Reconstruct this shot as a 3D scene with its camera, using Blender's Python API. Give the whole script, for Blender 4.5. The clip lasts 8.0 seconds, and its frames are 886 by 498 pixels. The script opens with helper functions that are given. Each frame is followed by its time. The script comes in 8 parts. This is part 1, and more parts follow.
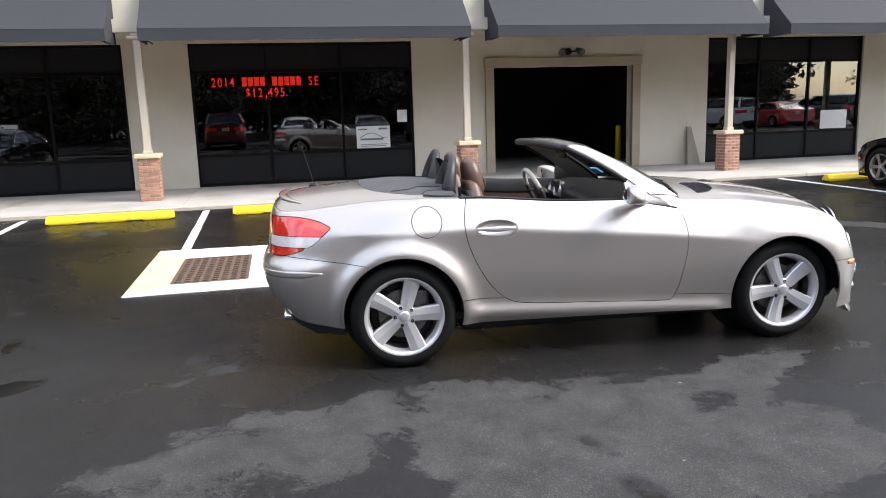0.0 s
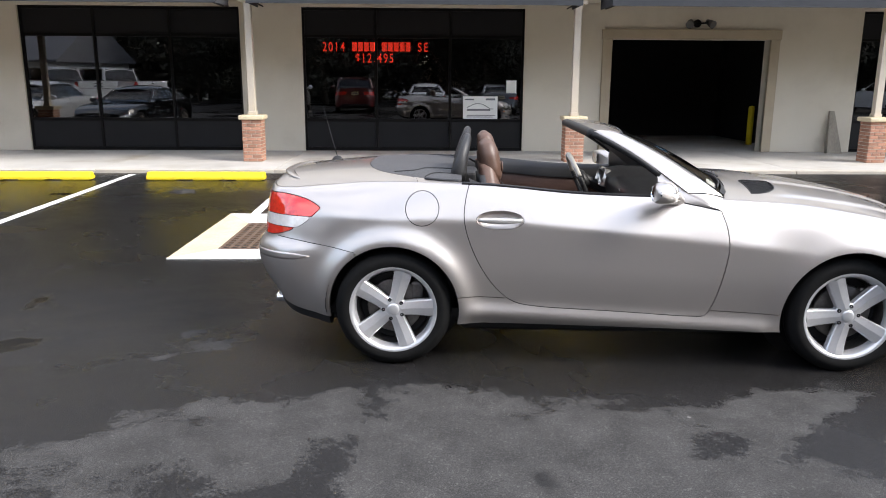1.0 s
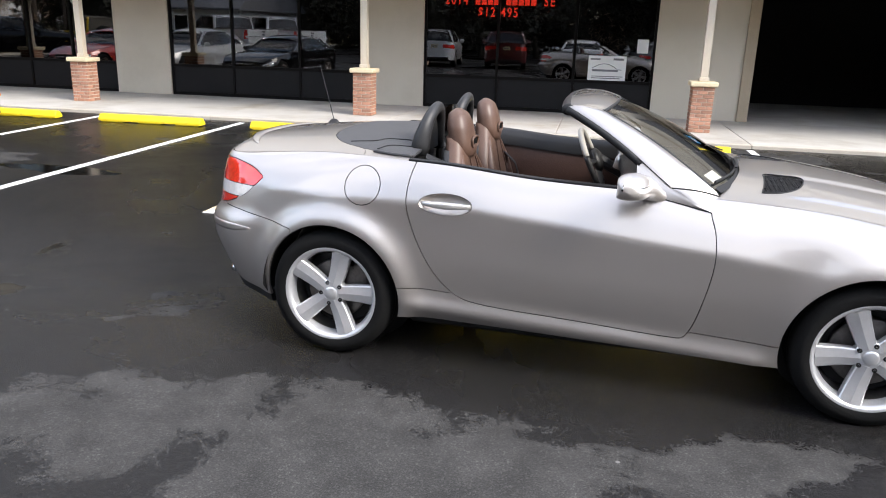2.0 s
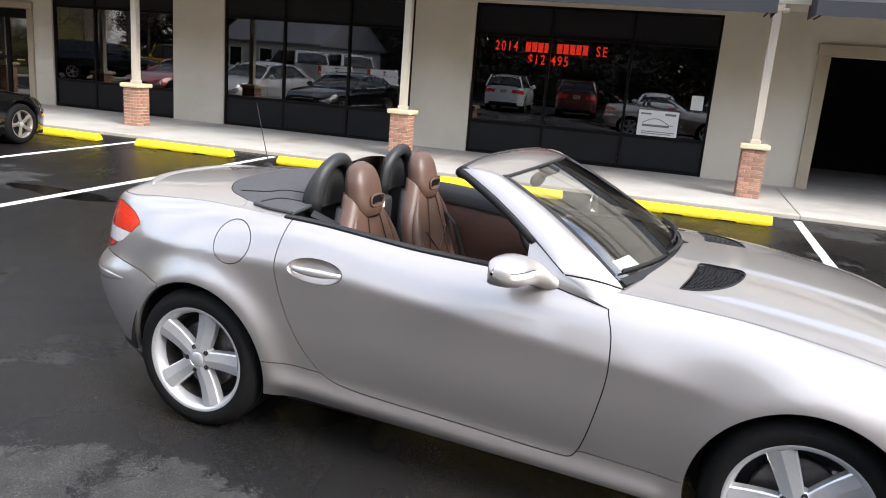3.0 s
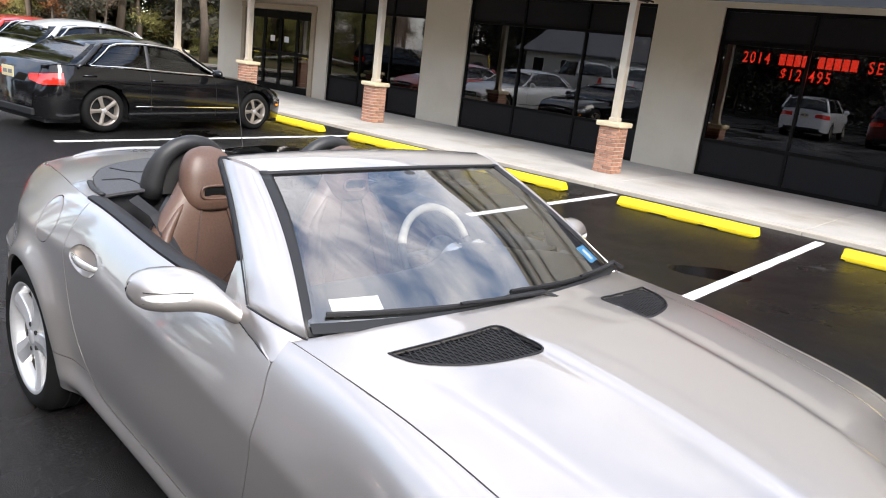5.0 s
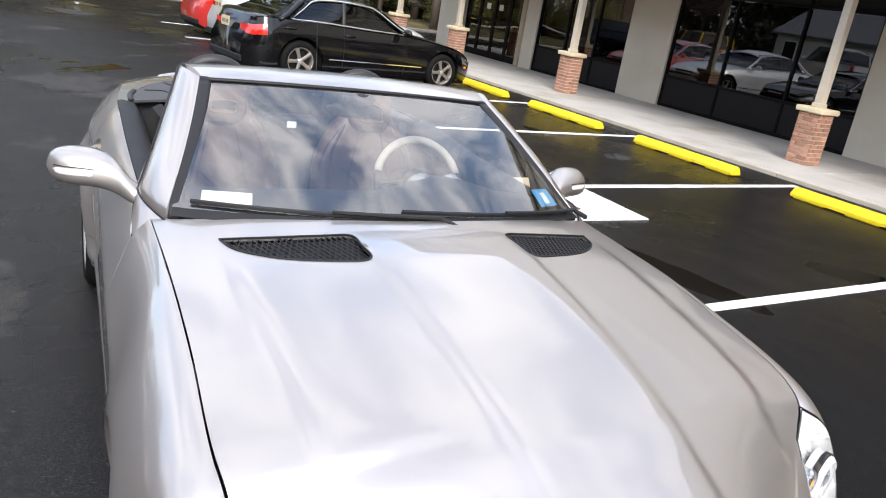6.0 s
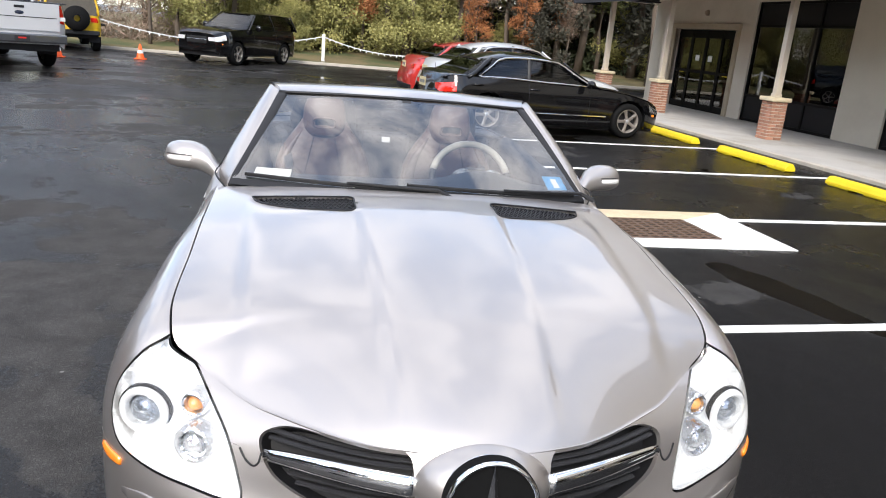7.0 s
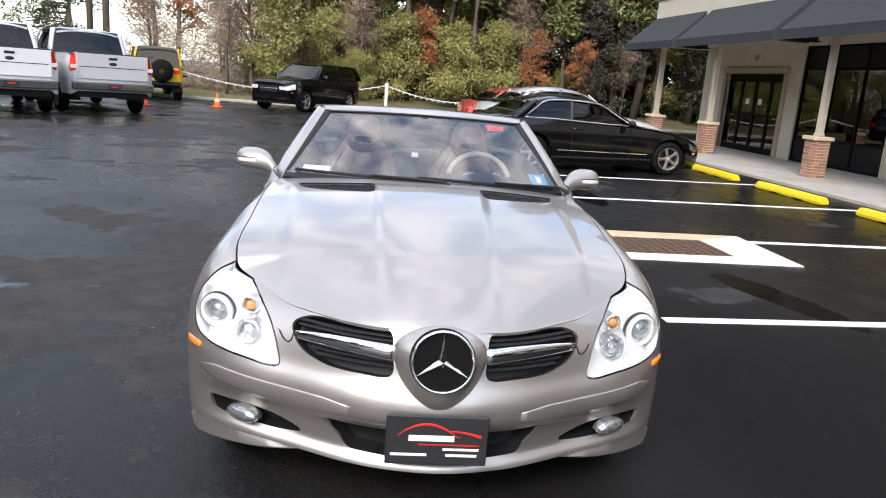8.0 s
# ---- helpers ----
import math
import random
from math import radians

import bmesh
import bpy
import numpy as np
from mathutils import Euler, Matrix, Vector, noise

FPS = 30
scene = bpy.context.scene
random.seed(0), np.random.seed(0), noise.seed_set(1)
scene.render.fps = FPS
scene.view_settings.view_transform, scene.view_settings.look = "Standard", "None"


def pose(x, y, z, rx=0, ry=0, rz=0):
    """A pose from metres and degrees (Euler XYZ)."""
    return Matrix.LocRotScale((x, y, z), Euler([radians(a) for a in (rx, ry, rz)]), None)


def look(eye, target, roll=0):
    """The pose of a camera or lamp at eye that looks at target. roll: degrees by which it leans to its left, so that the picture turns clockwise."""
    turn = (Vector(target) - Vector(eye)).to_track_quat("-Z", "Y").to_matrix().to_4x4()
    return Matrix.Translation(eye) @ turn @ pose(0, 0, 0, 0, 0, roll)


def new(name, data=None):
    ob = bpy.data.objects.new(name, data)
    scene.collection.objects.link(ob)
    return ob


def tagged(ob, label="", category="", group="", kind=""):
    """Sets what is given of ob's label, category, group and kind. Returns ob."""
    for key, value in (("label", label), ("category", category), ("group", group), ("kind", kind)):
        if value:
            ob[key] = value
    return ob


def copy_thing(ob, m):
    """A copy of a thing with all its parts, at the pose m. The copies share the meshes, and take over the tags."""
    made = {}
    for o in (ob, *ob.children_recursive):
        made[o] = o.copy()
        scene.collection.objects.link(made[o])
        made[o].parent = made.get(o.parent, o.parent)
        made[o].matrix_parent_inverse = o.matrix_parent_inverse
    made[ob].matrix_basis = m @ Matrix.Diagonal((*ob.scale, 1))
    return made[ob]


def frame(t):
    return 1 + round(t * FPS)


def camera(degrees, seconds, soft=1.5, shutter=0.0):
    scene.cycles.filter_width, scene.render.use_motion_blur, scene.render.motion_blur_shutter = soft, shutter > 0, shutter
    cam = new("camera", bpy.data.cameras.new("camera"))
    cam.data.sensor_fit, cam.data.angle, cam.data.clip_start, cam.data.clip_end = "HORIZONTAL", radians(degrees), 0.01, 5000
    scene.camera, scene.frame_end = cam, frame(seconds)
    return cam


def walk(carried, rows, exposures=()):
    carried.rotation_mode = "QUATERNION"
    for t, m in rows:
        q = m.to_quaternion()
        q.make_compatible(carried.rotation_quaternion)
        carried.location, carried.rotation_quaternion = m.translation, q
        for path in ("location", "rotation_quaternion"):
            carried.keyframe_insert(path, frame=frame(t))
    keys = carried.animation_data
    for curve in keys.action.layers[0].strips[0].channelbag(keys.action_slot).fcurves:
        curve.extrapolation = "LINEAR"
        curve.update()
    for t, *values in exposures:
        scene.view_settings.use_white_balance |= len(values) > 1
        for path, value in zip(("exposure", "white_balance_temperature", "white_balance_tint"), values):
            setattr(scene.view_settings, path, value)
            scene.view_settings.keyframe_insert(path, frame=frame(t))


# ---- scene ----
PATH = [
    (0, (-0.66, -4.188, 1.502), (-0.247, -2.265, 1.135), -1.8),
    (0.5, (-0.315, -4.018, 1.512), (-0.008, -2.092, 1.07), -0.3),
    (1, (0.152, -3.857, 1.519), (0.208, -1.907, 1.079), 0.3),
    (1.2, (0.367, -3.766, 1.529), (0.339, -1.823, 1.059), -0.3),
    (2.3, (1.415, -3.102, 1.579), (0.985, -1.234, 1.009), 3.0),
    (2.5, (1.534, -2.974, 1.588), (1.094, -1.08, 1.117), 4.3),
    (3, (1.87, -2.606, 1.622), (1.304, -0.745, 1.158), 4.6),
    (3.5, (2.199, -2.255, 1.669), (1.457, -0.474, 1.141), 5.2),
    (4, (2.454, -1.86, 1.688), (1.65, -0.126, 1.099), 6.5),
    (4.5, (2.768, -1.508, 1.67), (1.709, 0.072, 1.051), 6.4),
    (4.7, (2.904, -1.351, 1.662), (1.768, 0.2, 1.112), 6.7),
    (5.8, (3.673, -0.553, 1.641), (2.15, 0.615, 1.078), 8.8),
    (6, (3.804, -0.392, 1.625), (2.213, 0.636, 0.985), 9.2),
    (6.5, (4.164, -0.039, 1.582), (2.346, 0.589, 1.033), 7.6),
    (7, (4.608, 0.150, 1.542), (2.745, 0.622, 0.989), 5.1),
    (7.5, (5.105, 0.238, 1.514), (3.205, 0.552, 0.974), 3.0),
    (8, (5.490, 0.262, 1.459), (3.564, 0.565, 1.016), 4.4),
]
cam = camera(61.4, 8.0, soft=1.0)
walk(cam, [(t, look(eye, target, roll)) for t, eye, target, roll in PATH], [(0.0, 1.02), (4.5, 1.04), (6.0, 0.76), (7.0, 0.58), (8.0, 0.44)])

# ---------------------------------------------------------------- light
SUN_EL, SUN_AZ = 40.0, 114.0  # degrees; azimuth clockwise from +y
wd = bpy.data.worlds.new("overcast_world")
scene.world = wd
wd.use_nodes = True
nt = wd.node_tree
nt.nodes.clear()
w_out = nt.nodes.new("ShaderNodeOutputWorld")
w_bg = nt.nodes.new("ShaderNodeBackground")
w_sky = nt.nodes.new("ShaderNodeTexSky")
w_sky.sky_type = "NISHITA"
w_sky.sun_disc = False
w_sky.sun_elevation = radians(SUN_EL)
w_sky.sun_rotation = radians(SUN_AZ)
w_co = nt.nodes.new("ShaderNodeTexCoord")
w_map = nt.nodes.new("ShaderNodeMapping")
w_map.inputs["Scale"].default_value = (1.5, 3.2, 2.6)
w_map.inputs["Rotation"].default_value = (0, 0, radians(35))
w_noise = nt.nodes.new("ShaderNodeTexNoise")
w_noise.inputs["Scale"].default_value = 1.9
w_noise.inputs["Detail"].default_value = 7
w_noise.inputs["Roughness"].default_value = 0.55
w_noise.inputs["Distortion"].default_value = 0.4
w_ramp = nt.nodes.new("ShaderNodeValToRGB")
w_ramp.color_ramp.elements[0].color, w_ramp.color_ramp.elements[1].color = (0.06, 0.06, 0.06, 1), (0.90, 0.90, 0.90, 1)
w_ramp.color_ramp.elements[0].position, w_ramp.color_ramp.elements[1].position = 0.40, 0.63
w_grey = nt.nodes.new("ShaderNodeValToRGB")
w_grey.color_ramp.elements[0].color = (7.9, 8.0, 8.8, 1)
w_grey.color_ramp.elements[1].color = (16.2, 15.7, 15.8, 1)
w_n2 = nt.nodes.new("ShaderNodeTexNoise")
w_n2.inputs["Scale"].default_value = 3.6
w_n2.inputs["Detail"].default_value = 5
w_mix = nt.nodes.new("ShaderNodeMix")
w_mix.data_type = "RGBA"
w_haze = nt.nodes.new("ShaderNodeVectorMath")  # thin haze that brightens the gaps of blue
w_haze.operation = "MULTIPLY"
w_haze.inputs[1].default_value = (2.25, 2.25, 2.25)
L = nt.links.new
L(w_co.outputs["Generated"], w_map.inputs["Vector"])
L(w_map.outputs["Vector"], w_noise.inputs["Vector"])
L(w_map.outputs["Vector"], w_n2.inputs["Vector"])
L(w_noise.outputs["Fac"], w_ramp.inputs["Fac"])
L(w_n2.outputs["Fac"], w_grey.inputs["Fac"])
L(w_ramp.outputs["Color"], w_mix.inputs["Factor"])
L(w_sky.outputs["Color"], w_haze.inputs[0])
L(w_haze.outputs["Vector"], w_mix.inputs["A"])
L(w_grey.outputs["Color"], w_mix.inputs["B"])
L(w_mix.outputs["Result"], w_bg.inputs["Color"])
w_bg.inputs["Strength"].default_value = 0.12
L(w_bg.outputs["Background"], w_out.inputs["Surface"])

sun = new("sun", bpy.data.lights.new("sun", "SUN"))
sun.data.energy = 2.8
sun.data.angle = radians(24)
sun.data.color = (1.0, 0.95, 0.88)
sa, se = radians(SUN_AZ), radians(SUN_EL)
sun.matrix_world = look((0, 0, 30), (-30 * math.sin(sa) * math.cos(se), -30 * math.cos(sa) * math.cos(se), 30 - 30 * math.sin(se)))


# ---------------------------------------------------------------- materials
def material(name, color, rough=0.6, metal=0.0, vary=0.12, scale=8.0, fine=60.0, bump=0.0, bump_scale=80.0, tint=None, coat=0.0,
             trans=0.0, ior=1.45, emit=0.0, rand=0.0, spec=0.5, stain=None, stain_scale=1.2, stain_at=(0.52, 0.62), rough_vary=0.1, stretch=(1, 1, 1)):
    """A surface with variation at two scales, optional stains of their own shape and fine relief."""
    m = bpy.data.materials.new(name)
    m.use_nodes = True
    n, k = m.node_tree.nodes, m.node_tree.links.new
    b = n["Principled BSDF"]
    co = n.new("ShaderNodeTexCoord")
    mp = n.new("ShaderNodeMapping")
    mp.inputs["Scale"].default_value = stretch
    k(co.outputs["Object"], mp.inputs["Vector"])
    big, small = n.new("ShaderNodeTexNoise"), n.new("ShaderNodeTexNoise")
    big.inputs["Scale"].default_value, small.inputs["Scale"].default_value = scale, fine
    big.inputs["Detail"].default_value, small.inputs["Detail"].default_value = 4, 3
    k(mp.outputs["Vector"], big.inputs["Vector"]), k(mp.outputs["Vector"], small.inputs["Vector"])
    add = n.new("ShaderNodeMath")
    add.operation = "ADD"
    k(big.outputs["Fac"], add.inputs[0]), k(small.outputs["Fac"], add.inputs[1])
    rng = n.new("ShaderNodeMapRange")
    rng.inputs["From Min"].default_value, rng.inputs["From Max"].default_value = 0.7, 1.3
    rng.inputs["To Min"].default_value, rng.inputs["To Max"].default_value = 0, 1
    k(add.outputs[0], rng.inputs["Value"])
    mix = n.new("ShaderNodeMix")
    mix.data_type = "RGBA"
    low = tuple(c * (1 - vary) for c in color)
    high = tuple(min(1, c * (1 + vary)) for c in (tint or color))
    mix.inputs["A"].default_value, mix.inputs["B"].default_value = (*low, 1), (*high, 1)
    k(rng.outputs["Result"], mix.inputs["Factor"])
    out = mix.outputs["Result"]
    if rand:
        info, hsv = n.new("ShaderNodeObjectInfo"), n.new("ShaderNodeHueSaturation")
        r2 = n.new("ShaderNodeMapRange")
        r2.inputs["To Min"].default_value, r2.inputs["To Max"].default_value = 1 - rand, 1 + rand
        k(info.outputs["Random"], r2.inputs["Value"]), k(r2.outputs["Result"], hsv.inputs["Value"]), k(out, hsv.inputs["Color"])
        out = hsv.outputs["Color"]
    rough_socket = None
    if stain:
        sn = n.new("ShaderNodeTexNoise")
        sn.inputs["Scale"].default_value, sn.inputs["Detail"].default_value, sn.inputs["Roughness"].default_value = stain_scale, 6, 0.62
        k(mp.outputs["Vector"], sn.inputs["Vector"])
        sr = n.new("ShaderNodeMapRange")
        sr.inputs["From Min"].default_value, sr.inputs["From Max"].default_value = stain_at
        k(sn.outputs["Fac"], sr.inputs["Value"])
        m2 = n.new("ShaderNodeMix")
        m2.data_type = "RGBA"
        m2.inputs["B"].default_value = (*stain[:3], 1)
        k(sr.outputs["Result"], m2.inputs["Factor"]), k(out, m2.inputs["A"])
        out = m2.outputs["Result"]
        if len(stain) > 3:
            rr = n.new("ShaderNodeMapRange")
            rr.inputs["To Min"].default_value, rr.inputs["To Max"].default_value = rough, stain[3]
            k(sr.outputs["Result"], rr.inputs["Value"])
            rough_socket = rr.outputs["Result"]
    k(out, b.inputs["Base Color"])
    if rough_socket is None:
        rr = n.new("ShaderNodeMapRange")
        rr.inputs["To Min"].default_value, rr.inputs["To Max"].default_value = max(0, rough * (1 - rough_vary)), min(1, rough * (1 + rough_vary))
        k(big.outputs["Fac"], rr.inputs["Value"])
        rough_socket = rr.outputs["Result"]
    k(rough_socket, b.inputs["Roughness"])
    b.inputs["Metallic"].default_value = metal
    b.inputs["IOR"].default_value = ior
    b.inputs["Specular IOR Level"].default_value = spec
    b.inputs["Coat Weight"].default_value = coat
    b.inputs["Coat Roughness"].default_value = 0.03
    b.inputs["Coat IOR"].default_value = 1.65
    b.inputs["Transmission Weight"].default_value = trans
    if emit:
        b.inputs["Emission Color"].default_value, b.inputs["Emission Strength"].default_value = (*color, 1), emit
    if bump:
        bp, bn = n.new("ShaderNodeBump"), n.new("ShaderNodeTexNoise")
        bn.inputs["Scale"].default_value, bn.inputs["Detail"].default_value = bump_scale, 5
        bp.inputs["Strength"].default_value, bp.inputs["Distance"].default_value = bump, 0.01
        k(mp.outputs["Vector"], bn.inputs["Vector"]), k(bn.outputs["Fac"], bp.inputs["Height"]), k(bp.outputs["Normal"], b.inputs["Normal"])
    return m


def asphalt_material():
    """Sealed asphalt: near-black and slightly shiny where it is still damp, grey and rough where it has dried."""
    m = bpy.data.materials.new("damp_asphalt")
    m.use_nodes = True
    n, k = m.node_tree.nodes, m.node_tree.links.new
    b = n["Principled BSDF"]
    co = n.new("ShaderNodeTexCoord")

    def tex(scale, detail=4, rough=0.5, dist=0.0):
        t = n.new("ShaderNodeTexNoise")
        t.inputs["Scale"].default_value, t.inputs["Detail"].default_value = scale, detail
        t.inputs["Roughness"].default_value, t.inputs["Distortion"].default_value = rough, dist
        k(co.outputs["Object"], t.inputs["Vector"])
        return t.outputs["Fac"]

    def ramp(src, a, z, lo=0.0, hi=1.0):
        r = n.new("ShaderNodeMapRange")
        r.inputs["From Min"].default_value, r.inputs["From Max"].default_value = a, z
        r.inputs["To Min"].default_value, r.inputs["To Max"].default_value = lo, hi
        k(src, r.inputs["Value"])
        return r.outputs["Result"]

    def mixc(f, a, z):
        x = n.new("ShaderNodeMix")
        x.data_type = "RGBA"
        k(f, x.inputs["Factor"])
        for socket, v in (("A", a), ("B", z)):
            if isinstance(v, tuple):
                x.inputs[socket].default_value = (*v, 1)
            else:
                k(v, x.inputs[socket])
        return x.outputs["Result"]

    grain = tex(140, 3)
    pebble = n.new("ShaderNodeTexVoronoi")
    pebble.inputs["Scale"].default_value = 150
    k(co.outputs["Object"], pebble.inputs["Vector"])
    stone = ramp(pebble.outputs["Color"], 0.68, 0.98)
    base = mixc(stone, mixc(ramp(grain, 0.35, 0.7), (0.010, 0.0095, 0.0095), (0.021, 0.020, 0.020)), (0.040, 0.039, 0.038))
    dry = mixc(stone, mixc(ramp(grain, 0.36, 0.66), (0.033, 0.032, 0.031), (0.056, 0.054, 0.052)), (0.084, 0.081, 0.078))
    mottle = n.new("ShaderNodeHueSaturation")
    k(dry, mottle.inputs["Color"]), k(ramp(tex(4.5, 6, 0.65, 0.3), 0.35, 0.65, 0.72, 1.15), mottle.inputs["Value"])
    dry = mottle.outputs["Color"]
    rag = n.new("ShaderNodeMath")
    rag.operation = "MULTIPLY_ADD"
    rag.inputs[1].default_value = 0.10
    k(tex(60, 4, 0.7), rag.inputs[0]), k(tex(0.40, 13, 0.66, 0.2), rag.inputs[2])
    # shade over the stalls, painted in: fewer dried patches than in the aisle
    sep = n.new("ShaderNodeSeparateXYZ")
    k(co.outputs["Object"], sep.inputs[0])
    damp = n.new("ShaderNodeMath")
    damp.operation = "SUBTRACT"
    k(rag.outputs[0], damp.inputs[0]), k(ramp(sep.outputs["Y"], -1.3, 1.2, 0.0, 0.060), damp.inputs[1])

    def added(a, z, w=1.0):
        x = n.new("ShaderNodeMath")
        x.operation = "MULTIPLY_ADD"
        x.inputs[1].default_value = w
        k(z, x.inputs[0]), k(a, x.inputs[2])
        return x.outputs[0]

    def patch(x, y, rx, ry, turn=0):
        """1 in the middle of an oval patch of ground, 0 outside it."""
        p, l = n.new("ShaderNodeMapping"), n.new("ShaderNodeVectorMath")
        p.vector_type, l.operation = "TEXTURE", "LENGTH"
        p.inputs["Location"].default_value, p.inputs["Scale"].default_value = (x, y, 0), (rx, ry, 1)
        p.inputs["Rotation"].default_value = (0, 0, radians(turn))
        k(co.outputs["Object"], p.inputs["Vector"]), k(p.outputs["Vector"], l.inputs[0])
        return ramp(l.outputs["Value"], 0.45, 1.25, 1.0, 0.0)

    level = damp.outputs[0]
    # the -0.16 oval under the roadster puts its shade into the ground
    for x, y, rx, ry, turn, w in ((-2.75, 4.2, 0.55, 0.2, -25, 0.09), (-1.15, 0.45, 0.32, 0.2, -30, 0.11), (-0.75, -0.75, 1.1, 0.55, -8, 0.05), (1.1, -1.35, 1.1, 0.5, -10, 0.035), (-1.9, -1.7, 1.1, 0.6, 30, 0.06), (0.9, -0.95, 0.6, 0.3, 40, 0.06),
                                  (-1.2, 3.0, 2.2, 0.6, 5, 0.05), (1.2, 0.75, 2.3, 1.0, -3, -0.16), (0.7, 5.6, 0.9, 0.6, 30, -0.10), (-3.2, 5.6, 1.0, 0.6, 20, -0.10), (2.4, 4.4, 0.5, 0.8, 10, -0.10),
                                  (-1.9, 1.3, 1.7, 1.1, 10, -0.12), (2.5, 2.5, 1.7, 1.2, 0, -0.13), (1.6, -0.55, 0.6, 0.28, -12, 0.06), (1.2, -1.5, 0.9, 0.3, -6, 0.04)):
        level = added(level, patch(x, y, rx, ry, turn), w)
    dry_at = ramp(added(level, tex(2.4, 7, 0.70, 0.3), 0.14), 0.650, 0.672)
    # the stalls' shade is put into the colour: damp base darkens with y
    stall_shade = n.new("ShaderNodeHueSaturation")
    k(base, stall_shade.inputs["Color"]), k(ramp(sep.outputs["Y"], 0.5, 2.2, 0.9, 0.5), stall_shade.inputs["Value"])
    col = mixc(dry_at, stall_shade.outputs["Color"], dry)
    pud = tex(0.33, 4, 0.5, 0.6)
    for x, y, rx, ry, turn in ((-4.3, 3.85, 1.25, 0.30, -4), (0.45, 3.75, 1.15, 0.22, 12), (0.75, 5.55, 0.75, 0.40, 35), (1.8, 6.4, 0.65, 0.22, 0), (-3.25, 5.65, 0.75, 0.35, 15), (2.45, 4.5, 0.3, 0.6, 15), (-4.6, 6.3, 0.6, 0.25, 0)):
        pud = added(pud, patch(x, y, rx, ry, turn), 0.19)
    pud_at = ramp(added(pud, tex(2.6, 5, 0.6), 0.10), 0.700, 0.716)
    col = mixc(pud_at, col, (0.004, 0.0035, 0.003))
    spots = n.new("ShaderNodeTexVoronoi")
    spots.inputs["Scale"].default_value = 3.1
    k(co.outputs["Object"], spots.inputs["Vector"])
    col = mixc(ramp(spots.outputs["Distance"], 0.035, 0.02), col, (0.16, 0.155, 0.15))
    k(col, b.inputs["Base Color"])
    # gloss is cut over the stalls too, along with the painted-in shade
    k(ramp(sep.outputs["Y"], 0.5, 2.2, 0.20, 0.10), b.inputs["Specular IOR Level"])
    wet_gloss = ramp(tex(0.22, 6, 0.6, 0.5), 0.42, 0.60, 0.20, 0.50)
    r1m = n.new("ShaderNodeMix")
    k(dry_at, r1m.inputs["Factor"]), k(added(wet_gloss, patch(2.7, 2.6, 2.2, 1.5), 0.45), r1m.inputs["A"])
    r1m.inputs["B"].default_value = 0.9
    r1 = r1m.outputs["Result"]
    rm = n.new("ShaderNodeMix")
    k(pud_at, rm.inputs["Factor"]), k(r1, rm.inputs["A"])
    rm.inputs["B"].default_value = 0.12
    k(rm.outputs["Result"], b.inputs["Roughness"])
    bp = n.new("ShaderNodeBump")
    inv = n.new("ShaderNodeMath")
    inv.operation = "SUBTRACT"
    inv.inputs[0].default_value = 1.0
    k(pud_at, inv.inputs[1])
    mul = n.new("ShaderNodeMath")
    mul.operation = "MULTIPLY"
    mul.inputs[1].default_value = 0.55
    k(inv.outputs[0], mul.inputs[0]), k(mul.outputs[0], bp.inputs["Strength"])
    bp.inputs["Distance"].default_value = 0.008
    k(tex(170, 4, 0.6), bp.inputs["Height"]), k(bp.outputs["Normal"], b.inputs["Normal"])
    return m


